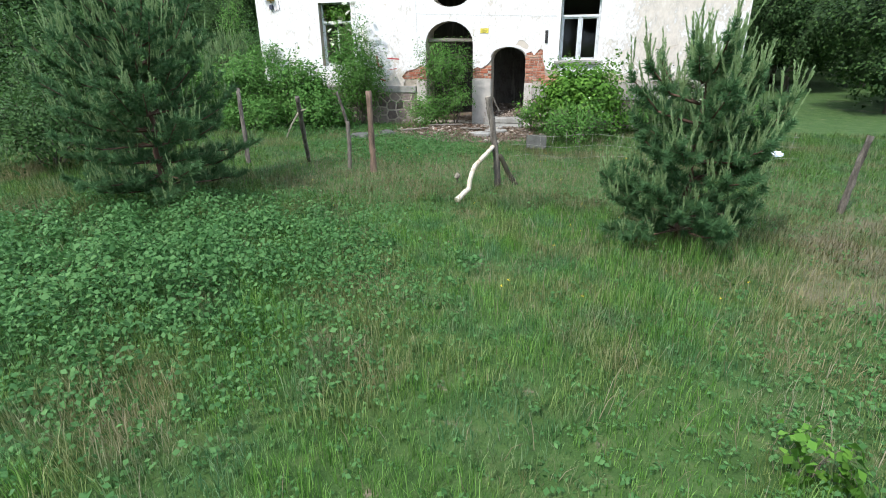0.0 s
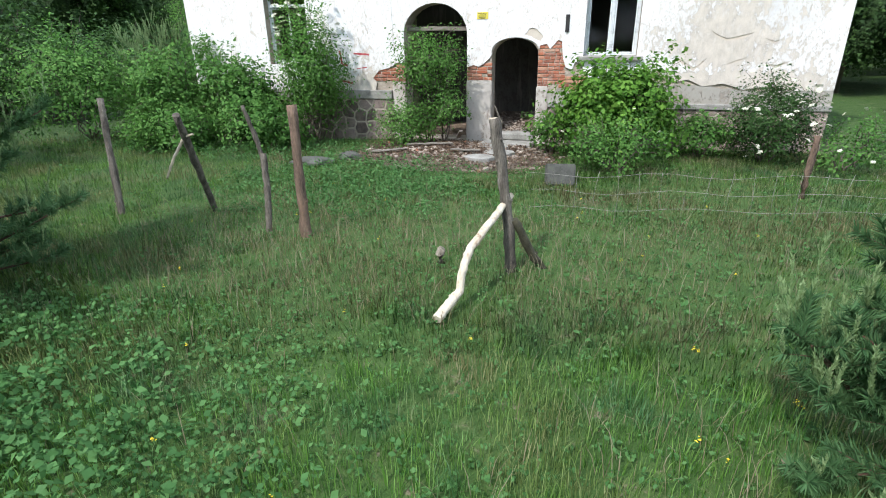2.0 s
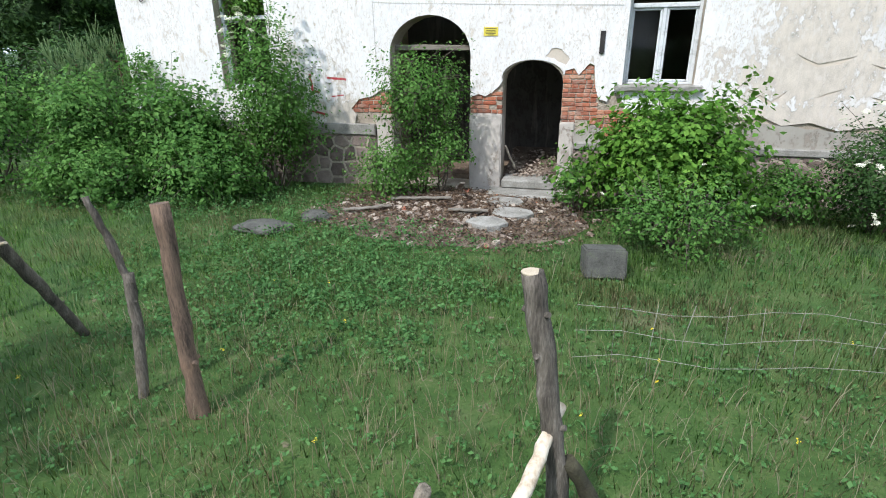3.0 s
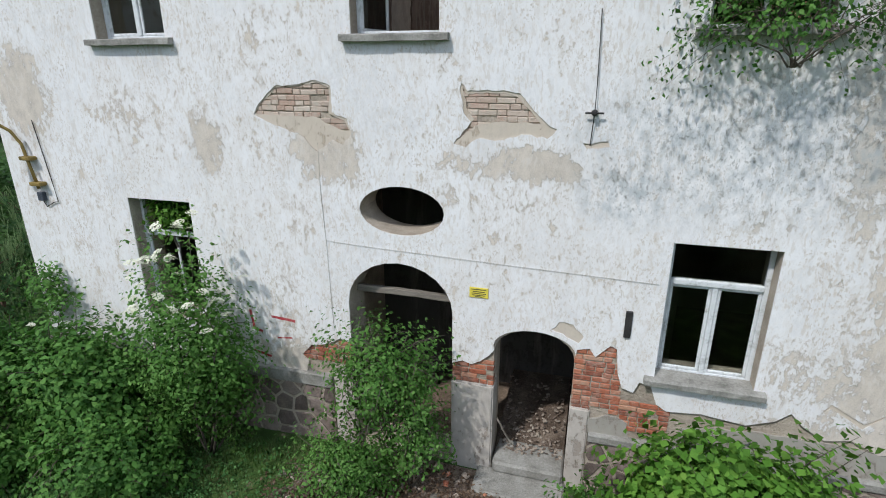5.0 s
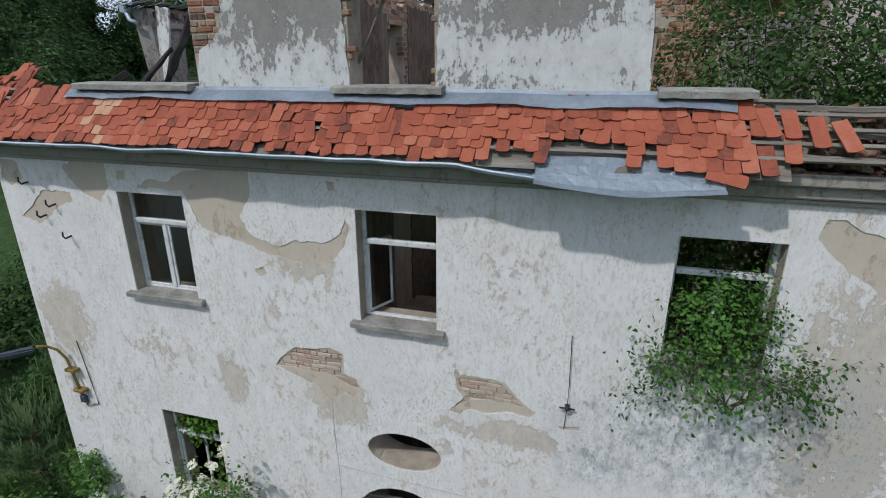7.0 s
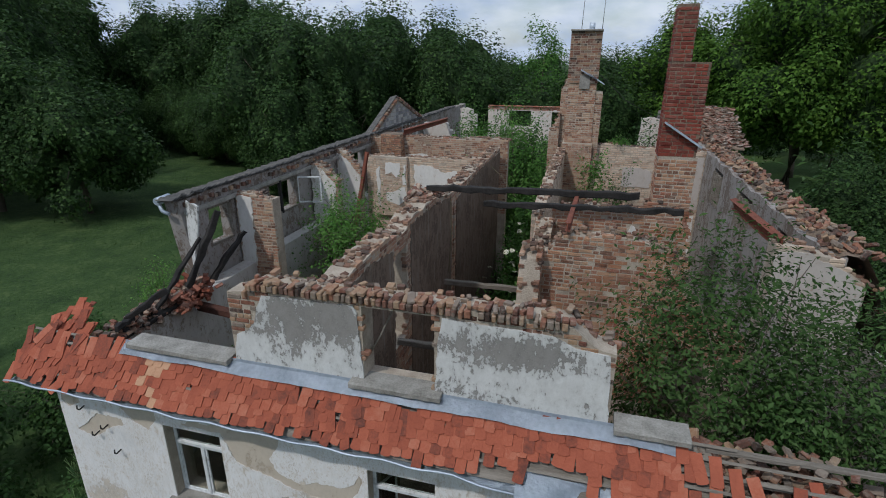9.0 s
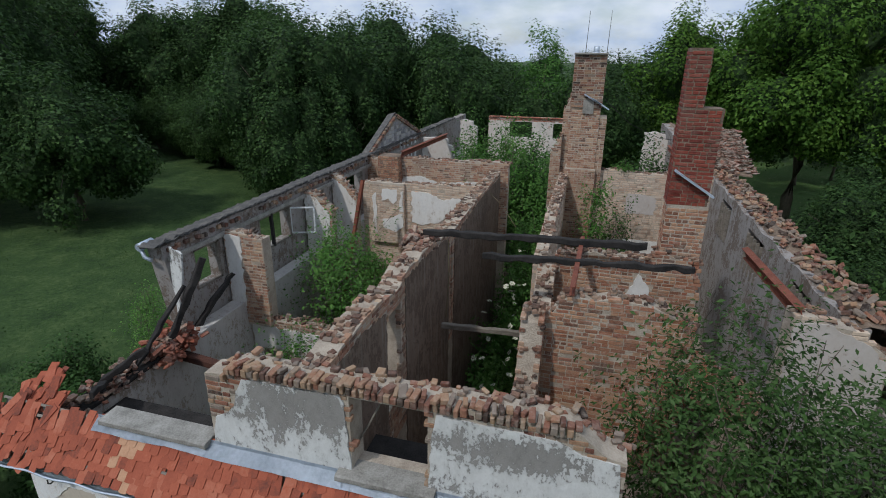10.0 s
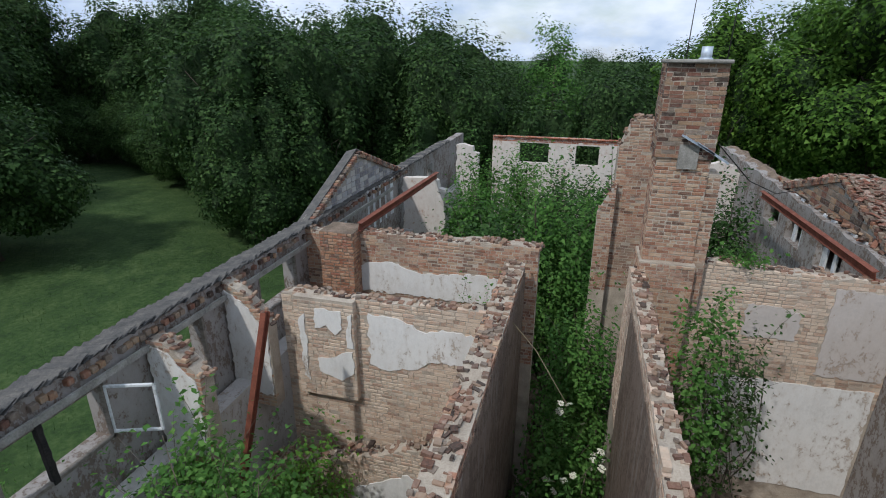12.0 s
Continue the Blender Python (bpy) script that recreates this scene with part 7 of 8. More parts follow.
steel("steel_beam", (1.36, 20.75, 10.5), (1.3, 24.0, 10.4), 0.24, "rusty red steel beam over the east room", -0.3)
steel("steel_beam", (-2.28, 20.3, 10.62), (-2.18, 23.5, 10.5), 0.16, "rusty brown steel beam between two brick walls")
steel("steel_post", (-10.04, 25.97, 4.5), (-9.36, 27.5, 10.5), 0.17, "leaning rusty steel post in the west room", 0.5)
beam("charred_beam", (-5.75, 22.75, 10.58), (-0.86, 22.95, 10.66), 0.2, 0.17, M_CHAR, "burnt black timber beam across the corridor", worn=0.35, seed=2, steps=22)
beam("charred_beam", (-4.1, 21.55, 10.6), (-0.1, 21.9, 10.66), 0.17, 0.14, M_CHAR, "thin burnt black beam ending in the air", worn=0.4, seed=3, steps=22)
beam("floor_joist", (-5.5, 23.3, 7.9), (-2.75, 24.0, 7.62), 0.15, 0.15, M_TIMBER, "old grey floor joist spanning the corridor", worn=0.2, seed=4)
beam("floor_joist", (-5.5, 19.9, 7.95), (-2.75, 20.5, 7.7), 0.15, 0.15, M_TIMBER, "weathered floor joist spanning the corridor", worn=0.2, seed=5)
beam("floor_joist", (-11.0, 20.2, 7.95), (-5.8, 19.6, 7.9), 0.2, 0.2, M_RUST_DARK, "rust-brown joist across the open west room", worn=0.12, seed=6)
beam("charred_rafter", (-10.75, 19.9, 8.3), (-10.1, 20.65, 10.2), 0.22, 0.16, M_CHAR, "burnt rafter leaning against the west wall", worn=0.4, seed=7)
beam("charred_rafter", (-10.95, 21.0, 8.15), (-10.4, 21.9, 9.3), 0.18, 0.14, M_CHAR, "short burnt rafter stump under a window", worn=0.4, seed=8)
beam("charred_rafter", (-10.95, 17.9, 8.25), (-9.9, 18.6, 9.15), 0.16, 0.14, M_CHAR, "burnt rafter among roof debris", worn=0.4, seed=9)
beam("charred_rafter", (-11.05, 19.2, 8.3), (-10.2, 17.6, 8.75), 0.14, 0.12, M_CHAR, "burnt rafter lying over the side wall", worn=0.4, seed=10)
beam("charred_rafter", (-10.7, 18.7, 8.15), (-10.5, 20.4, 9.6), 0.13, 0.1, M_CHAR, "thin burnt rafter among roof debris", worn=0.4, seed=11)
# Added black strips that block skylight, so the upper windows look dark.
for lo, hi, label in (((-10.55, 17.35, 7.86), (-5.9, 18.5, 8.0), "added black strip that darkens the upper west window"), ((-5.4, 17.4, 7.86), (-3.12, 18.9, 8.0), "added black strip that darkens the upper middle window")):
    bm = bmesh.new()
    add_box(bm, lo, hi)
    tagged(part("window_dark_strip", bm, M_CHAR), label, "floor", kind="structure")
# Added near-black panel: its colour paints the unlit depth behind the doorways.
M_HALL_DARK = peeling("hall_darkness", (0.07, 0.065, 0.06), (0.045, 0.04, 0.036), [], 0.7, 61.0, 0.3)
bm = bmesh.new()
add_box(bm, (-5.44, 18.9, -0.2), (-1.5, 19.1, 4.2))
tagged(part("hall_dark_panel", bm, M_HALL_DARK), "added black panel that darkens the entrance hall", "wall", kind="structure")
beam("wall_plate", (-10.78, 17.35, 8.24), (-10.78, 20.5, 8.26), 0.46, 0.1, M_CHAR, "burnt timber plate along the side wall head", worn=0.12, seed=31)
beam("old_board", (-5.05, 17.3, 9.05), (-4.55, 17.36, 10.1), 0.1, 0.025, M_TIMBER, "grey board leaning in the attic window", worn=0.1, seed=12)
beam("door_transom", (-5.2, 17.1, 2.52), (-3.5, 17.1, 2.5), 0.08, 0.1, M_TIMBER, "grey timber transom inside the arched doorway", worn=0.1, seed=13)
for i, (x, z) in enumerate(((-0.2, 8.42), (-0.1, 8.62), (-0.25, 8.85))):
    beam("roof_lath", (x, 16.6 + 0.2 * i, z), (3.6, 16.7 + 0.2 * i, z - 0.1 + 0.06 * i), 0.1, 0.06, M_TIMBER, "weathered lath remaining from the fallen roof", worn=0.2, seed=14 + i)


def rubble_heap(name, label, places, pair, seed, singles=200, scale=1.0):
    """Loose broken bricks: places are (x0, x1, y0, y1, z0, z1, count)."""
    rng = random.Random(seed)
    boxes = []
    for x0, x1, y0, y1, z0, z1, count in places:
        for _ in range(count):
            boxes.append((Matrix.Translation((rng.uniform(x0, x1), rng.uniform(y0, y1), z0 + (z1 - z0) * rng.random() ** 1.5)) @ Euler((rng.gauss(0, 0.35), rng.gauss(0, 0.35), rng.uniform(0, 3.1))).to_matrix().to_4x4(),
                          tuple(round(scale * v, 3) for v in (rng.choice((0.05, 0.07, 0.1, 0.12)), rng.choice((0.045, 0.055)), rng.choice((0.02, 0.033))))))
    root = thing(name, label, "rubble")
    lay(root, "brick", boxes, pair, singles, rest="brick_rubble")
    return root


B_DARK = brick_pair("sooty_fragment", [(0.2, (0.07, 0.05, 0.04)), (0.5, (0.2, 0.15, 0.12)), (0.8, (0.42, 0.36, 0.3))])
M_LITTER = surface("leaf_litter", [(0.3, (0.05, 0.035, 0.026)), (0.48, (0.13, 0.095, 0.072)), (0.6, (0.26, 0.205, 0.16)), (0.8, (0.4, 0.34, 0.28))], 3, fine=14, relief=1.0, distance=0.04)
B_TILE_HEAP = brick_pair("fallen_tile", [(0.15, (0.12, 0.04, 0.028)), (0.5, (0.26, 0.075, 0.042)), (0.85, (0.34, 0.12, 0.075))], 0.34, 0.15)
B_HEAP = brick_pair("dusty_red_brick", [(0.15, (0.08, 0.05, 0.04)), (0.4, (0.2, 0.085, 0.06)), (0.65, (0.3, 0.13, 0.085)), (0.9, (0.38, 0.3, 0.23))], 0.36)
rubble_heap("brick_rubble_heap", "heap of fallen red bricks on the corridor wall", [(-6.15, -5.5, 22.4, 23.4, 10.2, 10.5, 110)], B_HEAP, 3)
rubble_heap("brick_rubble_heap", "broken bricks and mortar lying along the front wall head", [(-0.35, 3.6, 16.7, 17.35, 8.24, 8.5, 300), (-0.4, 1.4, 16.9, 17.4, 8.5, 8.85, 90), (-11.0, -9.3, 17.0, 17.35, 8.26, 8.5, 60)], B_MIXED, 4)
rubble_heap("brick_rubble_heap", "pale mortar rubble filling the foot of the small doorway", [(-2.95, -2.03, 17.0, 17.5, 0.2, 0.26, 130), (-2.95, -2.03, 17.4, 18.0, 0.24, 0.34, 130), (-3.0, -2.0, 17.9, 18.8, 0.34, 0.46, 80)], B_DARK, 8, 60, 0.3)
bm = bmesh.new()
sheet(bm, [[(16.98, 0.16), (17.5, 0.235), (18.0, 0.3), (18.88, 0.44), (18.88, 0.0), (16.98, 0.0)]], lambda u, v: Vector((-3.0, u, v)), Vector((1.0, 0, 0)))
tagged(part("rubble_slope", bm, M_LITTER), "slope of crumbled mortar inside the small doorway", "rubble", kind="stuff")
rubble_heap("fallen_tile_heap", "heap of fallen red roof tiles on the west wall head", [(-11.1, -10.2, 19.3, 20.5, 8.2, 8.62, 130)], B_TILE_HEAP, 9, 60)
rubble_heap("roof_debris", "burnt roof tiles and rubble on the side wall head", [(-11.0, -10.5, 17.4, 20.6, 8.2, 8.55, 220)], B_HEAP, 5, 150)
rubble_heap("brick_rubble_heap", "rubble piled on the west room floor", [(-10.3, -6.0, 23.2, 28.2, 4.45, 4.7, 160), (-10.4, -8.0, 27.2, 28.3, 4.5, 5.9, 150)], B_YELLOW, 6, 150)

# ---- window ledges of stone, fixed to the front ----
def ledge(x0, x1, y, z, deep, label, high=0.08):
    rng = random.Random(int(x0 * 100))
    bm = bmesh.new()
    n = 12
    rings = []
    for i in range(n + 1):
        x = x0 + (x1 - x0) * i / n
        j = lambda: rng.uniform(-0.006, 0.006)
        rings.append([bm.verts.new(p) for p in ((x, y + 0.2, z - high), (x, y - deep + j(), z - high + j()), (x, y - deep + j(), z - 0.012 + j()), (x, y - deep + 0.02, z + j()), (x, y + 0.2, z + 0.02))])
    for a, b in zip(rings, rings[1:]):
        for k in range(5):
            bm.faces.new((a[k], a[(k + 1) % 5], b[(k + 1) % 5], b[k]))
    bm.faces.new(rings[0])
    bm.faces.new(rings[-1][::-1])
    bmesh.ops.recalc_face_normals(bm, faces=bm.faces)
    return bm


for x0, x1, y, z in ((-9.15, -7.2, 17.0, 9.02), (-5.12, -3.72, 17.0, 9.02), (-1.38, -0.45, 17.0, 9.02)):
    tagged(part("window_ledge", ledge(x0, x1, y, z, 0.16, ""), M_CONCRETE), "mossy grey concrete sill of an attic window", "sill")


# ---- windows of the facade ----
# The grey tint stands in for the darkness of the rooms behind.
M_GLASS, _tree, _bsdf, _ = material("window_glass")
_bsdf.inputs["Base Color"].default_value = (0.42, 0.46, 0.45, 1)
_bsdf.inputs["Roughness"].default_value = 0.04
_bsdf.inputs["Transmission Weight"].default_value = 1.0
_bsdf.inputs["IOR"].default_value = 1.3


def bar(parent, name, lo, hi, mat=M_FRAME, label="", bevel=0.008, m=None):
    bm = bmesh.new()
    add_box(bm, lo, hi)
    bmesh.ops.bevel(bm, geom=bm.edges[:], offset=bevel, segments=1, affect="EDGES")
    if m is not None:
        bm.transform(m)
    return part(name, bm, mat, parent, label)


def pane(parent, x0, x1, z0, z1, y, m=None):
    bm = bmesh.new()
    add_box(bm, (x0, y - 0.002, z0), (x1, y + 0.002, z1))
    if m is not None:
        bm.transform(m)
    ob = part("pane", bm, M_GLASS, parent, "dark-tinted glass pane")
    ob.visible_shadow = False
    return ob


def window(name, x0, x1, z0, z1, label, top_pane=True, sashes=(True, True), swing=(0, 0), mullion=True, right_jamb=True, split=0.68, glass=(True, True), sill=True):
    root = thing(name, label, "window", kind="structure")
    y, d, f = FRONT + 0.16, 0.07, 0.055
    if sill:
        ob = part("sill", ledge(x0 - 0.12, x1 + 0.12, FRONT - SKIN, z0 + 0.01, 0.1, ""), M_CONCRETE, root, "crumbling concrete sill")
    zt = z0 + (z1 - z0) * split
    bar(root, "frame_side", (x0, y, z0), (x0 + f, y + d, z1))
    if right_jamb:
        bar(root, "frame_side", (x1 - f, y, z0), (x1, y + d, z1))
    bar(root, "frame_head", (x0 + f, y, z1 - f), (x1 - f, y + d, z1))
    bar(root, "frame_foot", (x0 + f, y, z0), (x1 - f, y + d, z0 + f))
    bar(root, "transom", (x0 + f, y - 0.02, zt), (x1 - f, y + d, zt + 0.07), M_FRAME, "moulded transom with flaking white paint")
    mid = (x0 + x1) / 2
    if mullion:
        bar(root, "mullion", (mid - 0.03, y - 0.01, z0 + f), (mid + 0.03, y + d - 0.01, zt))
    if top_pane:
        pane(root, x0 + f, x1 - f, zt + 0.07, z1 - f, y + 0.03)
    for k, (has, turn, lo, hi) in enumerate(zip(sashes, swing, (x0 + f, mid + 0.03), (mid - 0.03, x1 - f))):
        if not has:
            continue
        w, s = hi - lo, 0.04
        hinge = lo if k == 0 else hi
        m = Matrix.Translation((hinge, y + 0.02, 0)) @ Matrix.Rotation(turn, 4, "Z") @ Matrix.Translation((-hinge, -y - 0.02, 0))
        sash = bar(root, "sash", (lo, y + 0.01, z0 + f), (lo + s, y + 0.05, zt), m=m)
        bar(sash, "sash_bar", (hi - s, y + 0.01, z0 + f), (hi, y + 0.05, zt), m=m)
        bar(sash, "sash_bar", (lo + s, y + 0.01, z0 + f), (hi - s, y + 0.05, z0 + f + s), m=m)
        bar(sash, "sash_bar", (lo + s, y + 0.01, zt - s), (hi - s, y + 0.05, zt), m=m)
        if glass[k]:
            pane(sash, lo + s, hi - s, z0 + f + s, zt - s, y + 0.03, m)
    return root


window("window_1", *W_WIN[2], "upper window with two closed glazed casements")
window("window_2", *W_WIN[3], "upper window with one casement standing open", True, (True, False), (1.15, 0), False, True)
window("window_3", *W_WIN[4], "upper window frame overgrown by leafy branches", False, (False, False), mullion=True)
window("window_4", *W_WIN[1], "ground floor window with white mullion and dark dusty panes", True, (True, True))
window("window_5", *W_WIN[0], "overgrown ground floor window without panes", False, (True, False), (0.2, 0), False, False, glass=(False, False), sill=False)

# stone steps, cables and small things on the facade
steps = thing("entrance_steps", "two worn concrete steps with rubble on them", "steps")
for lo, hi in (((-3.2, 16.3, -0.15), (-1.95, 16.84, 0.03)), ((-2.98, 16.72, 0.03), (-1.99, 17.4, 0.2))):
    bar(steps, "step", lo, hi, M_CONCRETE, bevel=0.03)

sign = thing("notice_sign", "small yellow notice plate with unreadable lines on the wall", "sign")
M_SIGN = surface("yellow_enamel", [(0.3, (0.62, 0.5, 0.06)), (0.7, (0.75, 0.63, 0.1))], 5, rough=0.5)
M_INK = surface("dark_print", [(0.3, (0.05, 0.05, 0.03)), (0.7, (0.12, 0.11, 0.06))], 5)
bar(sign, "plate", (-3.37, FRONT - SKIN - 0.012, 2.69), (-3.12, FRONT - SKIN + 0.002, 2.83), M_SIGN, bevel=0.002)
for i, (w, z) in enumerate(((0.2, 2.805), (0.16, 2.775), (0.19, 2.75), (0.17, 2.725), (0.1, 2.705))):
    bar(sign, "print_bar", (-3.245 - w / 2, FRONT - SKIN - 0.0145, z - 0.005), (-3.245 + w / 2, FRONT - SKIN - 0.0115, z + 0.005), M_INK, bevel=0.0005)

slot = thing("wall_bracket", "black iron plate fixed upright on the wall", "bracket")
M_IRON = surface("black_iron", [(0.3, (0.012, 0.012, 0.013)), (0.7, (0.05, 0.045, 0.042))], 8, rough=0.7)
bar(slot, "plate", (-1.42, FRONT - SKIN - 0.03, 2.39), (-1.34, FRONT - SKIN + 0.01, 2.74), M_IRON, bevel=0.006)

M_PAINT = surface("faded_red_spray", [(0.3, (0.3, 0.035, 0.04)), (0.5, (0.42, 0.06, 0.07)), (0.7, (0.55, 0.25, 0.24))], 7, fine=4)
marks = thing("graffiti", "faded red spray-painted strokes on the plaster", "graffiti")
for x0, z0, x1, z1, w in ((-6.78, 2.05, -6.74, 1.74, 0.04), (-6.74, 1.74, -6.6, 1.72, 0.04), (-6.42, 1.99, -6.02, 1.96, 0.045), (-6.8, 1.36, -6.5, 1.3, 0.04), (-6.35, 1.64, -6.1, 1.67, 0.02)):
    d = Vector((x1 - x0, 0, z1 - z0))
    m = Matrix.Translation(((x0 + x1) / 2, FRONT - SKIN - 0.002, (z0 + z1) / 2)) @ Matrix.Rotation(-math.atan2(d.z, d.x), 4, "Y")
    bm = bmesh.new()
    sheet(bm, [jagged(rect(-d.length / 2, d.length / 2, -w / 2, w / 2), random.Random(int(x0 * 100)), 0.05, 0.006)], lambda u, v: m @ Vector((u, 0, v)), Vector((0, 0.004, 0)))
    part("stroke", bm, M_PAINT, marks)


def wire(name, points, r, mat, label, category="cable", parent=None):
    bm = bmesh.new()
    tube(bm, points, [r] * len(points), 5)
    ob = part(name, bm, mat, parent, label)
    return ob if parent else tagged(ob, label, category)


Y0 = FRONT - SKIN
M_WIRE = surface("limewashed_wire", [(0.3, (0.4, 0.38, 0.34)), (0.7, (0.6, 0.58, 0.54))], 9)
lamp = thing("wall_lamp", "old street lamp on a curved yellow pipe bracket", "lamp")
M_PIPE = surface("ochre_pipe_paint", [(0.3, (0.14, 0.1, 0.03)), (0.7, (0.32, 0.22, 0.06))], 10, rough=0.6)
M_LAMP = surface("dark_lamp_housing", [(0.3, (0.03, 0.035, 0.05)), (0.7, (0.07, 0.08, 0.1))], 4, rough=0.5)
arm = [Vector((-10.36, Y0 - 0.08, 3.72)), Vector((-10.44, Y0 - 0.08, 4.1)), Vector((-10.5, Y0 - 0.08, 4.42)), Vector((-10.58, Y0 - 0.14, 4.62)), Vector((-10.66, Y0 - 0.24, 4.73)), Vector((-10.72, Y0 - 0.36, 4.78))]
bm = bmesh.new()
tube(bm, arm, [0.024] * len(arm), 8)
part("bracket_arm", bm, M_PIPE, lamp, "curved ochre pipe")
for z in (3.8, 4.2):
    x = -10.38 - (z - 3.8) * 0.2
    bar(lamp, "clamp", (x - 0.11, Y0 - 0.13, z - 0.03), (x + 0.11, Y0 + 0.0, z + 0.03), M_PIPE, bevel=0.01)
bm = bmesh.new()
add_box(bm, (-0.3, -0.09, -0.05), (0.22, 0.09, 0.06))
for v in bm.verts:
    if v.co.z < 0:
        v.co.x *= 0.85
        v.co.y *= 0.75
    if v.co.x < 0:
        v.co.y *= 0.75
bmesh.ops.bevel(bm, geom=bm.edges[:], offset=0.03, segments=3, affect="EDGES")
bm.transform(Matrix.Translation((-10.82, Y0 - 0.58, 4.76)) @ Matrix.Rotation(1.0, 4, "Z") @ Matrix.Rotation(0.06, 4, "Y"))
part("lamp_head", bm, M_LAMP, lamp, "dark grey lamp housing")
bar(lamp, "junction_box", (-10.46, Y0 - 0.07, 3.52), (-10.34, Y0, 3.66), M_LAMP, bevel=0.01)
wire("cable", [(-10.42, Y0 - 0.03, 3.56), (-10.36, Y0 - 0.02, 3.42), (-10.2, Y0 - 0.02, 3.5), (-10.1, Y0 - 0.02, 3.52), (-10.14, Y0 - 0.02, 3.9), (-10.2, Y0 - 0.02, 4.4), (-10.25, Y0 - 0.02, 4.78)], 0.008, M_IRON, "black cable", parent=lamp)
for i, (x, z) in enumerate(((-10.42, 7.55), (-9.98, 7.22), (-10.22, 7.03), (-9.8, 6.72))):
    bm = bmesh.new()
    tube(bm, [(x, Y0 + 0.02, z), (x, Y0 - 0.1, z - 0.02), (x + 0.01, Y0 - 0.14, z + 0.03), (x + 0.02, Y0 - 0.14, z + 0.1)], [0.014] * 4, 6)
    tagged(part("iron_hook", bm, M_IRON), "rusty black insulator hook sticking out of the wall", "hook", "hooks on the facade")
wire("wall_cable", [(-5.4, Y0 - 0.008, 3.28), (-4.9, Y0 - 0.008, 3.25), (-4.0, Y0 - 0.008, 3.22), (-3.0, Y0 - 0.008, 3.18), (-2.0, Y0 - 0.008, 3.15), (-1.1, Y0 - 0.008, 3.12)], 0.0025, M_WIRE, "thin painted-over cable running along the facade")
wire("wall_cable", [(-5.42, Y0 - 0.008, 4.6), (-5.43, Y0 - 0.008, 4.0), (-5.4, Y0 - 0.008, 3.2), (-5.38, Y0 - 0.008, 1.9)], 0.0025, M_WIRE, "thin old cable running down the facade")
wire("wall_cable", [(-2.02, Y0 - 0.03, 6.1), (-2.0, Y0 - 0.03, 5.4), (-2.0, Y0 - 0.05, 5.07), (-2.02, Y0 - 0.02, 4.7)], 0.006, M_IRON, "thin wire hanging from an insulator")
insulator = thing("insulator", "small black insulator peg on the facade", "insulator")
bar(insulator, "peg", (-2.03, Y0 - 0.1, 5.03), (-1.97, Y0 + 0.01, 5.09), M_IRON, bevel=0.015)
bar(insulator, "arm", (-2.1, Y0 - 0.07, 5.045), (-1.9, Y0 - 0.05, 5.065), M_IRON, bevel=0.004)
downpipe = thing("gutter_outlet", "torn zinc gutter outlet at the end of the west wall", "gutter")
bm = bmesh.new()
tube(bm, [(-11.5, 20.75, 10.4), (-11.5, 20.35, 10.38)], [0.09, 0.09], 10)
tube(bm, [(-11.5, 20.4, 10.36), (-11.42, 20.4, 10.15), (-11.25, 20.4, 10.1)], [0.045, 0.045, 0.045], 8)
part("pipe", bm, M_ZINC, downpipe)
sheet_bm = bmesh.new()
sheet(sheet_bm, [jagged([(0, 8.6), (0.25, 9.3), (0.5, 10.0), (0.55, 10.35), (0.1, 10.42), (0.0, 9.6)], random.Random(3), 0.15, 0.03)], lambda u, v: Vector((-10.95 + u * 0.9, 20.55 - u * 0.25, v)), Vector((0.02, 0.03, 0)))
tagged(part("loose_panel", sheet_bm, M_ATTIC), "peeling white plaster panel bent away from the wall end", "panel")

# plaster left on the wall flue
flue = bpy.data.objects["wall_flue"]
for loop in ([(-9.62, 8.3), (-9.5, 8.2), (-9.52, 9.75), (-9.66, 9.6)], [(-9.3, 9.45), (-9.05, 9.55), (-8.85, 9.35), (-8.7, 9.5), (-8.72, 9.9), (-9.28, 9.88)], [(-9.25, 8.45), (-8.75, 8.3), (-8.5, 8.5), (-8.5, 9.0), (-8.75, 8.95), (-9.0, 8.8), (-9.3, 8.75)], [(-8.62, 9.1), (-8.48, 9.1), (-8.48, 9.85), (-8.58, 9.8)]):
    bm = bmesh.new()
    sheet(bm, [jagged(loop, random.Random(7), 0.1, 0.03)], lambda u, v: Vector((u, 28.925, v)), Vector((0, 0.02, 0)))
    part("plaster", bm, M_ROOM, flue, "scrap of white plaster")

# fittings of the chimneys
pipe = bmesh.new()
tube(pipe, [(-2.35, 32.2, 14.5), (-2.35, 32.2, 14.78)], [0.1, 0.1], 14)
tube(pipe, [(-2.35, 32.2, 14.5), (-2.35, 32.2, 14.58)], [0.15, 0.12], 14)
part("flue_pipe", pipe, M_ZINC, yellow, "shiny zinc flue pipe")
for x in (-2.72, -2.0):
    rod = bmesh.new()
    tube(rod, [(x, 32.1, 14.4), (x + 0.03, 32.1, 15.9)], [0.012, 0.006], 5)
    part("lightning_rod", rod, M_IRON, yellow, "thin lightning rod")
slab = bmesh.new()
add_box(slab, (-3.08, 31.72, 14.48), (-1.94, 32.88, 14.55))
bmesh.ops.bevel(slab, geom=slab.edges[:], offset=0.02, segments=1, affect="EDGES")
part("cap", slab, M_CONCRETE, yellow, "thin weathered concrete cap")
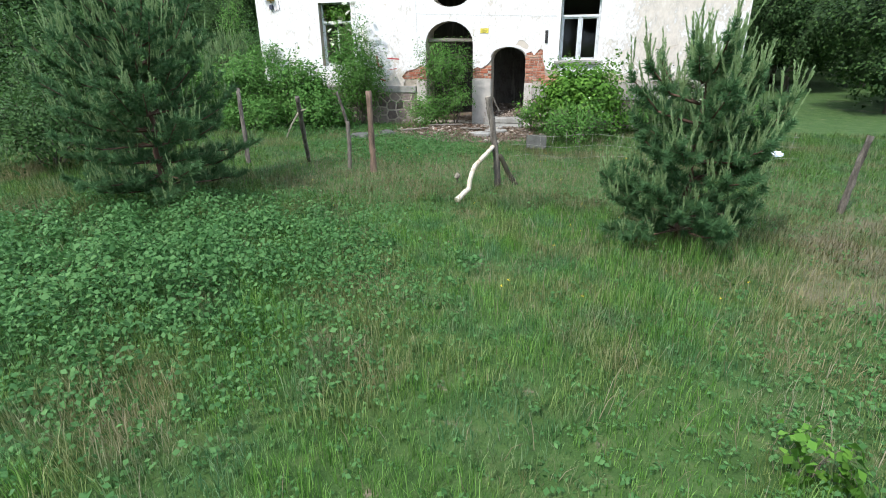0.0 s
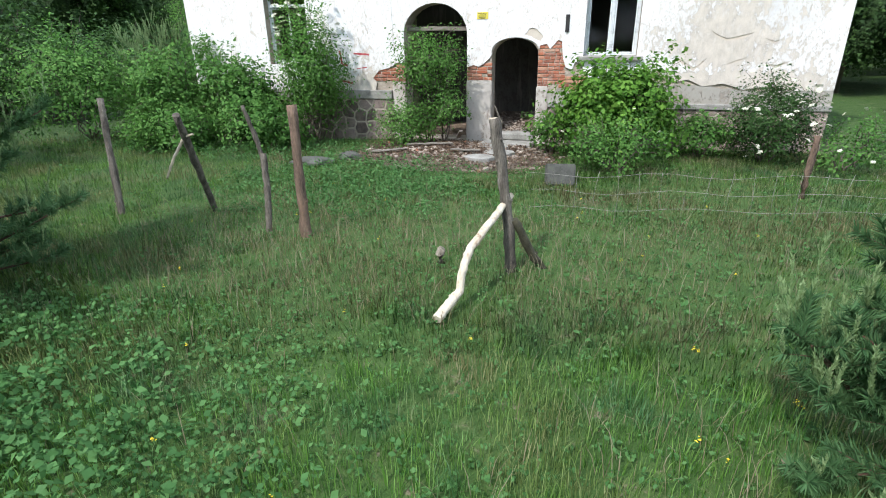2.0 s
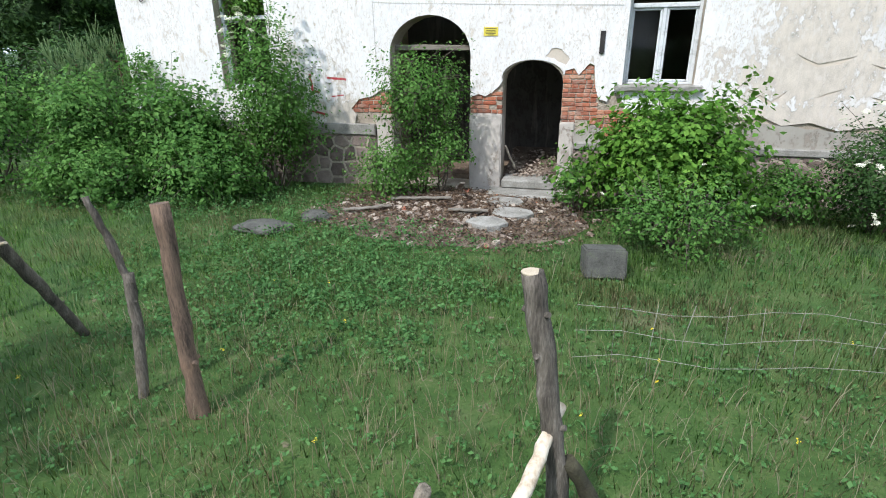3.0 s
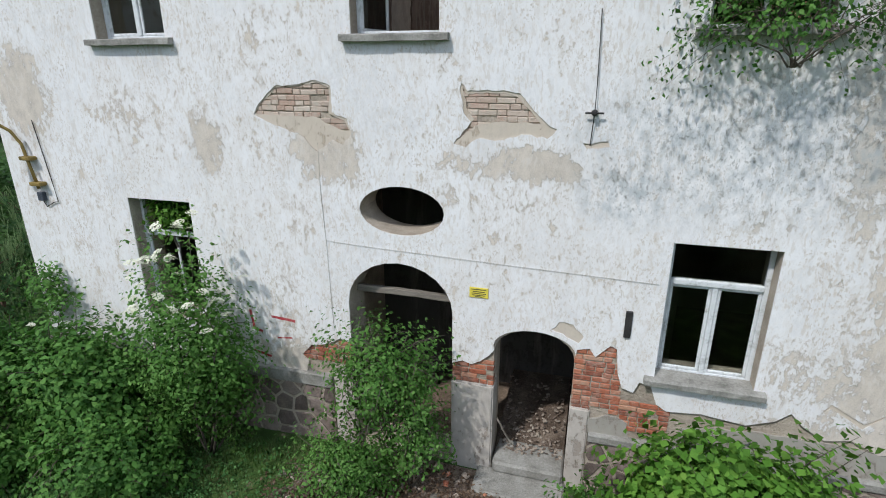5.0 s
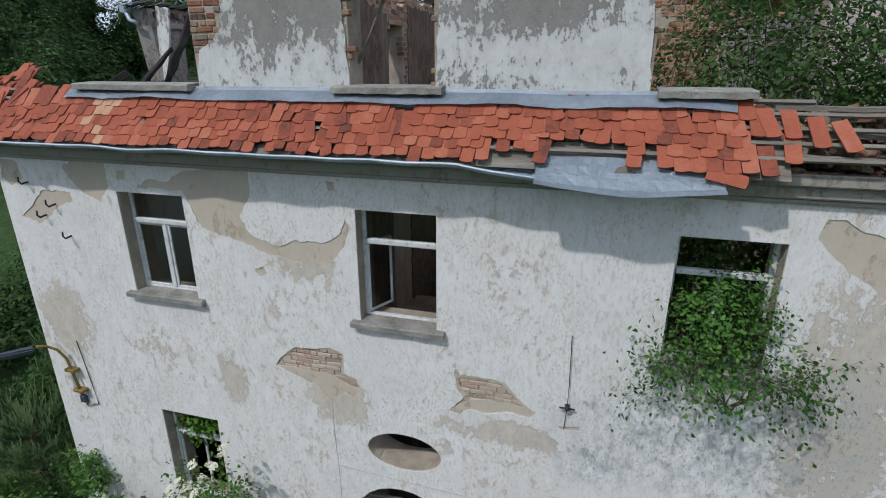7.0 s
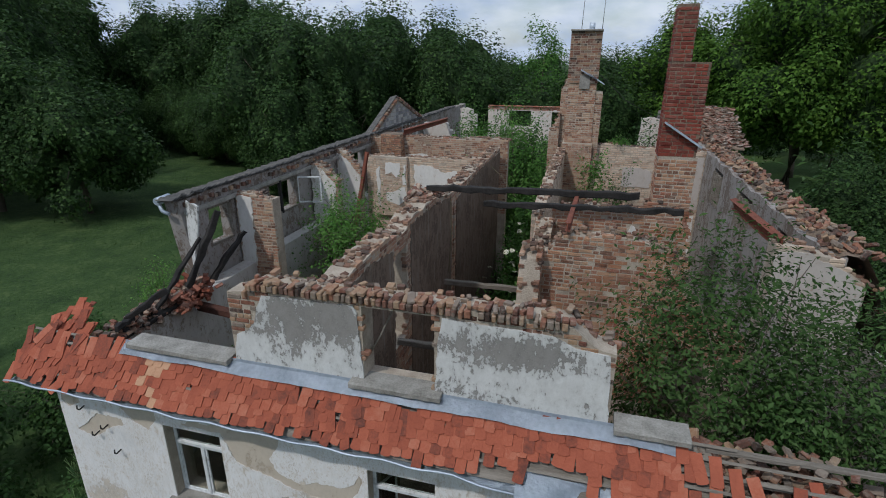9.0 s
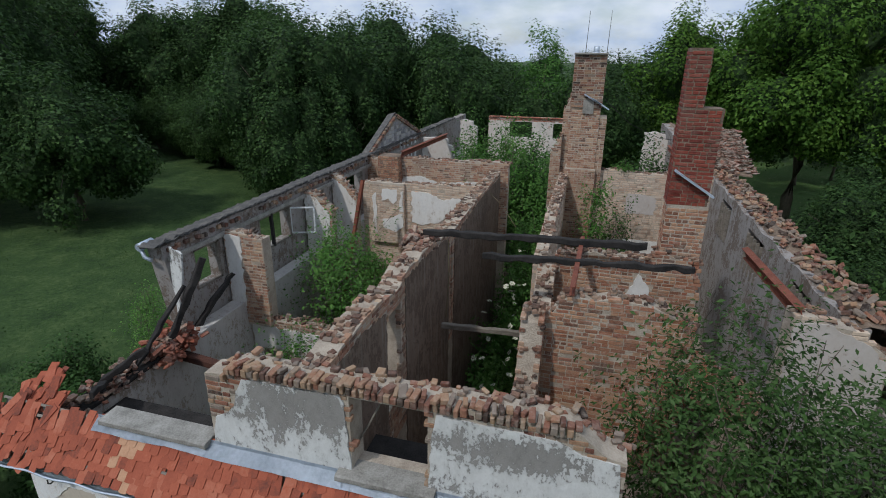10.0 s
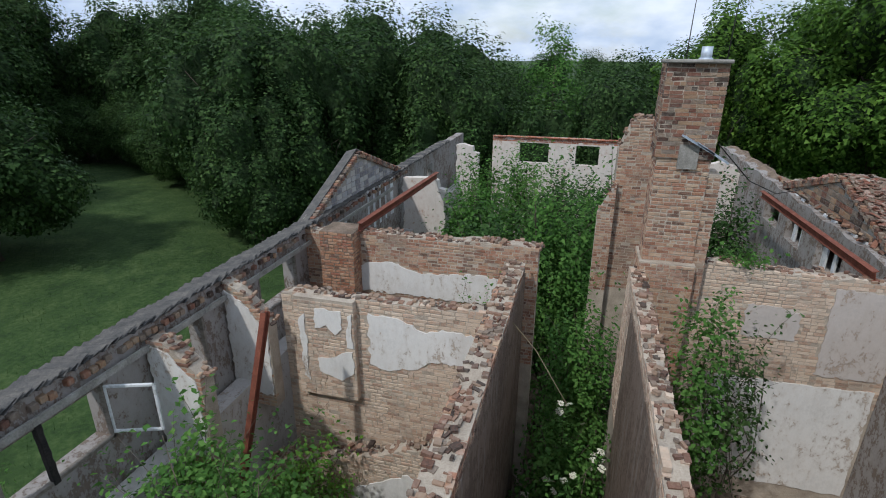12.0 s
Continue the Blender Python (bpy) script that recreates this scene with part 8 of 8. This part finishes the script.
for z0, x0, turn in ((13.0, -2.3, 0.5), (12.85, -2.02, 0.55)):
    s = bmesh.new()
    add_box(s, (-0.35, -0.1, -0.02), (0.35, 0.04, 0.02), Matrix.Translation((x0, 31.8, z0)) @ Matrix.Rotation(turn, 4, "Y"))
    part("flashing", s, M_ZINC, yellow, "loose strip of old roof flashing")
s = bmesh.new()
add_box(s, (-2.62, 31.83, 12.5), (-2.25, 31.87, 12.98))
part("patch", s, M_CONCRETE, yellow, "grey mortar patch")
s = bmesh.new()
add_box(s, (-0.45, -0.1, -0.02), (0.5, 0.03, 0.02), Matrix.Translation((-0.13, 23.36, 12.0)) @ Matrix.Rotation(0.56, 4, "Y"))
part("flashing", s, M_ZINC, red, "slanting strip of zinc flashing")
wire("sagging_wire", [(-1.9, 32, 13.0), (-0.8, 33.5, 12.0), (0.6, 36.0, 11.2), (2.2, 39.0, 10.7)], 0.012, M_IRON, "thin wire sagging from the chimney to the dormer")
wire("hanging_wire", [(-5.5, 23.0, 10.3), (-5.2, 23.0, 10.35), (-5.15, 22.9, 9.4), (-5.18, 22.8, 8.4)], 0.012, M_STRAW, "loose pale cable hanging in the corridor")
wire("hanging_wire", [(-5.4, 29.4, 9.9), (-4.9, 29.0, 9.6), (-4.3, 28.3, 9.1)], 0.01, M_STRAW, "loose pale cable hanging from the corridor wall")

# window frames left in the attic walls
def attic_frame(y0, y1, x, label, leaf=None):
    root = thing("attic_window_frame", label, "window frame")
    z0, z1 = 8.95, 9.98
    for lo, hi in (((x - 0.05, y0, z0), (x + 0.03, y0 + 0.06, z1)), ((x - 0.05, y1 - 0.06, z0), (x + 0.03, y1, z1)), ((x - 0.05, y0, z1 - 0.06), (x + 0.03, y1, z1)), ((x - 0.05, y0, z0), (x + 0.03, y1, z0 + 0.06))):
        bar(root, "frame_bar", lo, hi, M_TIMBER)
    if leaf is not None:
        m = Matrix.Translation((x, y1 - 0.02, 0)) @ Matrix.Rotation(leaf, 4, "Z")
        w = 0.78
        for lo, hi in (((0, -0.02, z0 + 0.08), (0.05, 0.02, z1 - 0.08)), ((w - 0.05, -0.02, z0 + 0.08), (w, 0.02, z1 - 0.08)), ((0, -0.02, z0 + 0.08), (w, 0.02, z0 + 0.13)), ((0, -0.02, z1 - 0.13), (w, 0.02, z1 - 0.08))):
            bar(root, "leaf_bar", lo, hi, M_FRAME, m=m)
    return root


attic_frame(21.42, 22.35, -11.1, "empty grey window frame in the attic wall")
attic_frame(24.07, 25.75, -11.1, "broken window frame with an open leaf in the attic wall", 0.35)
beam("window_post", (-11.1, 24.75, 8.95), (-11.1, 24.72, 9.98), 0.1, 0.1, M_CHAR, "burnt black post in a window opening", worn=0.1, seed=30)
attic_frame(27.05, 28.0, -11.13, "half-lost window frame in the attic wall")
attic_frame(29.8, 31.4, -11.15, "grey window frame below the slate edge")
for y0, y1 in ((29.1, 30.4), (25.6, 27.1), (22.4, 23.45)):
    root = thing("window_bars", "row of upright wooden bars in an attic window", "window bars")
    for i in range(5):
        y = y0 + (y1 - y0) * (i + 0.5) / 5
        bar(root, "upright", (2.1, y - 0.03, 8.95), (2.18, y + 0.03, 10.0), M_TIMBER)




# ---- dormer gables on both long sides of the back wing ----
def dormer(x, out, y0, y1, apex_y, apex_z, label, mat):
    root = thing("dormer_gable", label, "dormer")
    bm = bmesh.new()
    sheet(bm, [[(y0, 10.42), (y1, 10.42), (apex_y, apex_z)]], lambda u, v: Vector((x, u, v)), Vector((0.25 * out, 0, 0)))
    part("gable", bm, M_RENDER, root, "grey block gable with brick edging")
    rng = random.Random(int(y0))
    boxes = []
    for a, b in (((y0, 10.42), (apex_y, apex_z)), ((apex_y, apex_z), (y1, 10.42))):
        n = int(math.hypot(b[0] - a[0], b[1] - a[1]) / 0.14)
        for i in range(n):
            for k in range(2):
                y, z = a[0] + (b[0] - a[0]) * (i + 0.5) / n, a[1] + (b[1] - a[1]) * (i + 0.5) / n - 0.09 * k
                boxes.append((Matrix.Translation((x - 0.02 * out, y + rng.uniform(-0.02, 0.02), z)) @ Matrix.Rotation(rng.gauss(0, 0.1), 4, "X"), (0.06, 0.06, 0.04)))
    edging = len(boxes)
    # pale blocks in courses
    for row in range(8):
        z = 10.5 + row * 0.17
        u = y0
        while u < y1:
            lo = y0 + (z + 0.1 - 10.42) / (apex_z - 10.42) * (apex_y - y0)
            hi = y1 - (z + 0.1 - 10.42) / (apex_z - 10.42) * (y1 - apex_y)
            if lo + 0.3 < u < hi - 0.5:
                boxes.append((Matrix.Translation((x + 0.09 * out + rng.uniform(-0.01, 0.01), u + 0.17 + rng.uniform(-0.01, 0.01), z)), (0.115, 0.152, 0.072)))
            u += 0.33
    lay(root, "brick", boxes[:edging], B_MIXED, 60, rest="brickwork")
    lay(root, "block", boxes[edging:], mat, 120, rest="blockwork")
    if out > 0:                                            # broken mossy tiles all over the fallen slopes
        scraps = []
        for _ in range(900):
            t, d = rng.random(), rng.random()
            y = y0 + (y1 - y0) * t
            z = 10.44 + (apex_z - 10.42) * (1 - abs(y - apex_y) / ((apex_y - y0) if y < apex_y else (y1 - apex_y)))
            scraps.append((Matrix.Translation((x + 1.35 * d + 0.02, y, z - 0.1 * d + rng.uniform(0.03, 0.1))) @ Euler((rng.gauss(0, 0.3), rng.gauss(0, 0.3), rng.uniform(0, 3))).to_matrix().to_4x4(), (rng.uniform(0.05, 0.14), rng.uniform(0.05, 0.09), 0.012)))
        lay(root, "tile", scraps, B_SCRAP, 80, rest="brick_rubble")
    # slated slopes falling away behind it
    for a, b in (((y0 - 0.1, 10.38), (apex_y, apex_z + 0.06)), ((apex_y, apex_z + 0.06), (y1 + 0.1, 10.38))):
        bm = bmesh.new()
        sheet(bm, [[(a[0], a[1]), (b[0], b[1]), (b[0], b[1] + 0.05), (a[0], a[1] + 0.05)]], lambda u, v: Vector((x + 0.04 * out, u, v)), Vector(((0.35 if out < 0 else 1.2) * out, 0, -0.1)))
        part("slope", bm, M_SLATE if out < 0 else M_RUBBLE, root, "slated dormer roof slope")
    # grey boards of the wall below
    for i in range(9):
        y = y0 + 1.4 + i * (y1 - y0 - 2.2) / 9
        bar(root, "board", (x - 0.04 * out - 0.03, y, 9.0), (x - 0.04 * out + 0.03, y + rng.uniform(0.12, 0.3), 10.4), M_FRAME, bevel=0.006)
    return root


B_BLOCK = brick_pair("grey_block", [(0.2, (0.2, 0.2, 0.22)), (0.5, (0.36, 0.36, 0.38)), (0.8, (0.5, 0.48, 0.45))], 0.4)
B_SCRAP = brick_pair("mossy_tile_scrap", [(0.15, (0.07, 0.05, 0.035)), (0.4, (0.15, 0.06, 0.04)), (0.65, (0.24, 0.085, 0.055)), (0.9, (0.3, 0.27, 0.23))], 0.4)
dormer(-11.25, -1, 32.4, 39.6, 35.7, 11.75, "grey block dormer gable with slate roof", B_BLOCK)
dormer(2.45, 1, 33.4, 41.0, 37.0, 11.55, "collapsed red-tiled dormer gable", B_MIXED)


# ---- the garden: posts, branch, rubble ----
M_POST = surface("grey_post_wood", [(0.35, (0.035, 0.03, 0.025)), (0.5, (0.11, 0.095, 0.078)), (0.62, (0.2, 0.175, 0.145)), (0.75, (0.36, 0.34, 0.3))], 14, stretch=(1, 1, 0.15), relief=0.8)
M_POST_RED = surface("brown_post_wood", [(0.35, (0.05, 0.035, 0.028)), (0.5, (0.16, 0.11, 0.08)), (0.65, (0.26, 0.17, 0.12)), (0.78, (0.42, 0.3, 0.2))], 14, stretch=(1, 1, 0.15), relief=0.8)
M_PEELED = surface("peeled_branch", [(0.3, (0.22, 0.15, 0.1)), (0.42, (0.46, 0.37, 0.27)), (0.55, (0.6, 0.53, 0.42)), (0.75, (0.68, 0.63, 0.54))], 8, stretch=(1, 1, 0.4), fine=4)
M_POST_PALE = surface("bleached_stump_wood", [(0.35, (0.12, 0.1, 0.075)), (0.5, (0.27, 0.23, 0.18)), (0.7, (0.42, 0.37, 0.3))], 20, stretch=(1, 1, 0.3), relief=0.9)
M_DARK_WOOD = surface("mossy_rotten_wood", [(0.3, (0.02, 0.018, 0.014)), (0.6, (0.07, 0.065, 0.04)), (0.8, (0.1, 0.13, 0.05))], 10, relief=0.8)
M_CUT = surface("cut_wood", [(0.3, (0.4, 0.33, 0.24)), (0.7, (0.58, 0.5, 0.38))], 10)


def wood_pole(name, points, radii, mat, label, category="post", sides=9, knots=5, seed=1, parent=None, uneven=0.13):
    """A round pole with knots and a wavering outline."""
    rng = random.Random(seed)
    fine, rad = [], []
    pts = [Vector(p) for p in points]
    for i in range(len(pts) - 1):
        for k in range(6):
            t = k / 6
            fine.append(pts[i].lerp(pts[i + 1], t) + Vector((rng.uniform(-1, 1), rng.uniform(-1, 1), 0)) * 0.006)
            rad.append((radii[i] * (1 - t) + radii[i + 1] * t) * rng.uniform(1 - uneven, 1 + uneven))
    fine.append(pts[-1])
    rad.append(radii[-1])
    bm = bmesh.new()
    tube(bm, fine, rad, sides)
    for _ in range(knots):
        i = rng.randrange(1, len(fine) - 1)
        a = rng.uniform(0, 6.28)
        d = Vector((math.cos(a), math.sin(a), 0.4)) * rad[i]
        tube(bm, [fine[i], fine[i] + d * 1.25], [rad[i] * 0.45, rad[i] * 0.25], 6)
    ob = part(name, bm, mat, parent, label)
    return ob if parent else tagged(ob, label, category)


main = thing("fence_post", "grey weathered post with a short side prop", "post")
wood_pole("pole", [(-1.5, 9.38, -0.2), (-1.56, 9.4, 0.5), (-1.66, 9.43, 1.1), (-1.74, 9.45, 1.53)], [0.062, 0.06, 0.056, 0.055], M_POST, "", seed=2, parent=main)
wood_pole("prop", [(-1.15, 9.55, -0.1), (-1.3, 9.5, 0.1), (-1.5, 9.4, 0.52)], [0.04, 0.045, 0.04], M_DARK_WOOD, "dark mossy side prop", seed=3, parent=main, knots=2)
bm = bmesh.new()
tube(bm, [(-1.7415, 9.4505, 1.526), (-1.742, 9.451, 1.536)], [0.052, 0.05], 9)
part("cut_end", bm, M_CUT, main, "pale sawn top")
wood_pole("fallen_branch", [(-1.98, 8.1, 0.0), (-1.93, 8.26, 0.05), (-1.87, 8.47, 0.1), (-1.85, 8.56, 0.3), (-1.81, 8.69, 0.45), (-1.66, 9.2, 0.62), (-1.56, 9.56, 0.73)], [0.046, 0.046, 0.041, 0.04, 0.04, 0.038, 0.034], M_PEELED, "pale peeled crooked branch leaning on a post", "branch", seed=4, knots=4, uneven=0.05)
wood_pole("fence_post", [(-4.15, 9.8, -0.2), (-4.18, 9.85, 0.7), (-4.22, 9.92, 1.57)], [0.068, 0.062, 0.06], M_POST_RED, "thick brown weathered fence post", seed=5)
fork = thing("fence_post", "thin forked grey fence post", "post")
wood_pole("pole", [(-4.74, 9.87, -0.2), (-4.75, 10.0, 0.5), (-4.78, 10.06, 0.95)], [0.04, 0.042, 0.04], M_POST, "", seed=6, parent=fork)
wood_pole("fork", [(-4.77, 10.06, 0.8), (-4.86, 10.05, 1.2), (-4.95, 10.02, 1.54)], [0.032, 0.03, 0.024], M_POST, "", seed=7, parent=fork)
lean = thing("fence_post", "dark leaning post with broken side twigs", "post")
wood_pole("pole", [(-6.07, 10.6, -0.1), (-5.9, 10.2, 0.65), (-5.69, 9.73, 1.45)], [0.045, 0.048, 0.046], M_POST, "", seed=8, parent=lean)
wood_pole("twig", [(-5.78, 9.9, 1.15), (-5.98, 9.85, 0.85), (-6.08, 9.8, 0.62)], [0.02, 0.018, 0.012], M_CUT, "pale split twig", seed=9, parent=lean, knots=0)
wood_pole("twig", [(-5.78, 9.9, 1.15), (-5.6, 9.85, 1.2)], [0.018, 0.012], M_CUT, "pale split twig", seed=10, parent=lean, knots=0)
wood_pole("fence_post", [(-7.35, 10.15, -0.2), (-7.45, 10.3, 0.7), (-7.6, 10.5, 1.54)], [0.05, 0.05, 0.045], M_POST, "grey lichen-covered fence post", seed=11)
wood_pole("fence_post", [(3.85, 8.95, -0.2), (3.92, 8.98, 0.5), (4.0, 9.0, 1.1)], [0.05, 0.048, 0.045], M_POST, "leaning grey fence post in dry grass", seed=12)
wood_pole("fence_post", [(2.4, 13.0, -0.2), (2.42, 13.0, 0.9)], [0.05, 0.048], M_POST_RED, "short brown fence post near the roses", seed=13)
wood_pole("fallen_log", [(-12.6, 16.2, 0.45), (-11.2, 16.6, 0.5)], [0.03, 0.025], M_CUT, "thin pale pole lying across the thicket", "branch", seed=14, knots=0)
fence = thing("wire_fence", "rusty slack wire mesh fence half hidden in grass", "fence")
M_FENCE = surface("dull_fence_wire", [(0.3, (0.22, 0.2, 0.17)), (0.7, (0.42, 0.4, 0.36))], 9, rough=0.6)
for k, z in enumerate((0.2, 0.42, 0.64)):
    bm = bmesh.new()
    tube(bm, [(-1.5 + 0.35 * i, 10.9 + 0.05 * i + 0.03 * math.sin(i * 1.7), z + 0.03 * math.sin(i * 1.3 + k)) for i in range(17)], [0.0022] * 17, 4)
    part("line_wire", bm, M_FENCE, fence)
for i in range(20):
    x = -1.2 + i * 0.27
    bm = bmesh.new()
    y = 10.94 + (x + 1.5) * 0.143
    tube(bm, [(x, y, 0.0), (x + 0.02 * math.sin(i * 2.3), y + 0.02, 0.35), (x + 0.03 * math.sin(i * 1.1), y, 0.68)], [0.002] * 3, 4)
    part("stay_wire", bm, M_FENCE, fence)
stump = bmesh.new()
tube(stump, [(-2.29, 9.4, -0.05), (-2.3, 9.4, 0.06), (-2.28, 9.405, 0.13), (-2.275, 9.405, 0.135)], [0.06, 0.052, 0.045, 0.03], 7)
tagged(part("tree_stump", stump, M_POST_PALE), "small pale cut stump in the grass", "stump")


M_DARK_STONE = surface("dark_mossy_stone", [(0.3, (0.04, 0.04, 0.035)), (0.55, (0.1, 0.1, 0.09)), (0.75, (0.12, 0.15, 0.08))], 6, fine=6, relief=0.8)


def boulder(at, size, label, mat, seed):
    rng = random.Random(seed)
    bm = bmesh.new()
    bmesh.ops.create_icosphere(bm, subdivisions=3, radius=1.0)
    for v in bm.verts:
        k = 1 + 0.3 * noise.noise(v.co * 1.3 + Vector((seed, 0, 0))) + 0.08 * noise.noise(v.co * 4)
        v.co = Vector((v.co.x * size[0] * k, v.co.y * size[1] * k, max(-0.3, v.co.z) * size[2] * k)) + Vector(at)
    tagged(part("stone", bm, mat), label, "stone")


boulder((-6.1, 13.7, 0.02), (0.42, 0.28, 0.09), "flat dark mossy stone in the grass", M_DARK_STONE, 5)
boulder((-5.6, 14.4, 0.0), (0.25, 0.2, 0.1), "small dark stone near the rubble", M_DARK_STONE, 6)
block = bmesh.new()
add_box(block, (-0.24, -0.2, -0.1), (0.24, 0.2, 0.26), Matrix.Translation((-1.2, 13.3, 0)) @ Matrix.Rotation(0.15, 4, "Z") @ Matrix.Rotation(-0.2, 4, "X"))
bmesh.ops.bevel(block, geom=block.edges[:], offset=0.02, segments=2, affect="EDGES")
tagged(part("concrete_block", block, M_DARK_STONE), "broken grey concrete block with moss", "block")


# the debris in front of the doorways
def build_debris():
    bm = bmesh.new()
    grid = []
    for j in range(22):
        row = []
        for i in range(34):
            x, y = -6.2 + i * 0.16, 13.4 + j * 0.16
            d = math.hypot((x + 3.6) / 2.3, (y - 15.3) / 1.7)
            h = max(-0.03, (1 - d) * 0.16) + 0.07 * noise.noise((x * 2.1, y * 2.1, 0)) * max(0, 1.2 - d)
            row.append(bm.verts.new((x, y, ground_height(x, y) + h - 0.005)))
        grid.append(row)
    for a, b in zip(grid, grid[1:]):
        for i in range(33):
            f = bm.faces.new((a[i], a[i + 1], b[i + 1], b[i]))
            f.smooth = True
    bed = tagged(part("debris_bed", bm, M_LITTER), "dark bed of leaf litter, soil and crumbled mortar", "debris", kind="stuff")
    rng = random.Random(21)
    boxes = []
    for _ in range(1500):
        x, y = rng.gauss(-3.6, 1.2), rng.gauss(15.2, 0.85)
        d = math.hypot((x + 3.6) / 2.3, (y - 15.3) / 1.7)
        if d > 1.1 or y > 16.7:
            continue
        z = ground_height(x, y) + max(0, (1 - d) * 0.16)
        s = rng.choice((0.15, 0.2, 0.25, 0.3, 0.3, 0.45, 0.6, 0.9))
        boxes.append((Matrix.Translation((x, y, z + 0.01)) @ Euler((rng.gauss(0, 0.3), rng.gauss(0, 0.3), rng.uniform(0, 3))).to_matrix().to_4x4(), (round(0.06 * s, 3), round(0.045 * s, 3), round(0.025 * s, 3))))
    root = thing("scattered_bricks", "scattered red brick fragments before the doorway", "rubble")
    lay(root, "brick", boxes[:60], B_ORANGE, 60)
    lay(root, "brick", boxes[60:], B_DARK, 180)
    fallen = np.random.default_rng(33)
    n = 9000
    x, y = fallen.normal(-3.7, 1.25, n), fallen.normal(15.2, 0.85, n)
    d = np.hypot((x + 3.6) / 2.3, (y - 15.3) / 1.7)
    keep = (d < 1.15) & (y < 16.7)
    x, y, d = x[keep], y[keep], d[keep]
    spots_at = np.stack([x, y, heights(x, y) + np.maximum(0, (1 - d) * 0.16) + fallen.uniform(0.01, 0.045, len(x))], 1)
    tagged(new("leaf_litter", fast_mesh("leaf_litter", leaf_quads(fallen, spots_at, np.tile((0, 0, 1.5), (len(x), 1)), 0.055, 0.6, 0.0, 0.6), 4, M_DEAD_LEAF)), "brown dead leaves and twigs over the rubble", "litter", kind="stuff")
    for i, (a, b) in enumerate((((-4.6, 15.2, 0.15), (-3.6, 15.35, 0.18)), ((-3.6, 15.9, 0.2), (-3.4, 15.3, 0.45)), ((-2.9, 14.9, 0.14), (-3.5, 14.75, 0.16)), ((-5.2, 14.6, 0.08), (-4.5, 14.9, 0.12)), ((-2.75, 17.0, 0.36), (-2.95, 16.9, 0.8)))):
        beam("old_plank", a, b, 0.1, 0.025, M_TIMBER, "rotten plank lying on the rubble", worn=0.15, seed=40 + i)


M_DEAD_LEAF = leafy("dead_leaves", (0.045, 0.028, 0.02), (0.12, 0.075, 0.05), (0.26, 0.19, 0.13), 1.2, True, 0.2)
build_debris()


# worn stepping slabs before the small doorway
for i, (x, y, sx, sy) in enumerate(((-2.75, 15.75, 0.34, 0.26), (-2.55, 15.1, 0.36, 0.28), (-2.85, 14.55, 0.3, 0.25))):
    rng = random.Random(60 + i)
    bm = bmesh.new()
    loop = [Vector((x + sx * math.cos(a) * rng.uniform(0.85, 1.1), y + sy * math.sin(a) * rng.uniform(0.85, 1.1), 0)) for a in [2 * math.pi * k / 9 for k in range(9)]]
    z = ground_height(x, y) + 0.1
    low = [bm.verts.new((p.x, p.y, z - 0.1)) for p in loop]
    high = [bm.verts.new((p.x, p.y, z + 0.035 + rng.uniform(-0.01, 0.01))) for p in loop]
    bm.faces.new(high)
    bm.faces.new(low[::-1])
    for k in range(9):
        bm.faces.new((low[k], low[(k + 1) % 9], high[(k + 1) % 9], high[k]))
    bmesh.ops.recalc_face_normals(bm, faces=bm.faces)
    bmesh.ops.bevel(bm, geom=[e for e in bm.edges if e.verts[0].co.z > z and e.verts[1].co.z > z], offset=0.012, segments=1, affect="EDGES")
    tagged(part("stepping_slab", bm, M_CONCRETE), "worn pale concrete slab half sunk in debris", "slab", group="slabs before the doorway")


# a crumpled sheet of plastic in the tall grass
bm = bmesh.new()
bmesh.ops.create_icosphere(bm, subdivisions=3, radius=1.0)
for v in bm.verts:
    k = 1 + 0.5 * noise.noise(v.co * 2.2) + 0.25 * noise.noise(v.co * 5.5 + Vector((3, 0, 0)))
    v.co = Vector((v.co.x * 0.12 * k, v.co.y * 0.1 * k, max(-0.4, v.co.z) * 0.07 * k)) + Vector((4.0, 12.7, 0.1))
M_PLASTIC = surface("white_plastic", [(0.3, (0.55, 0.62, 0.72)), (0.7, (0.75, 0.8, 0.86))], 9, rough=0.35)
tagged(part("plastic_sheet", bm, M_PLASTIC), "crumpled bluish white plastic sheet lying in tall grass", "litter")
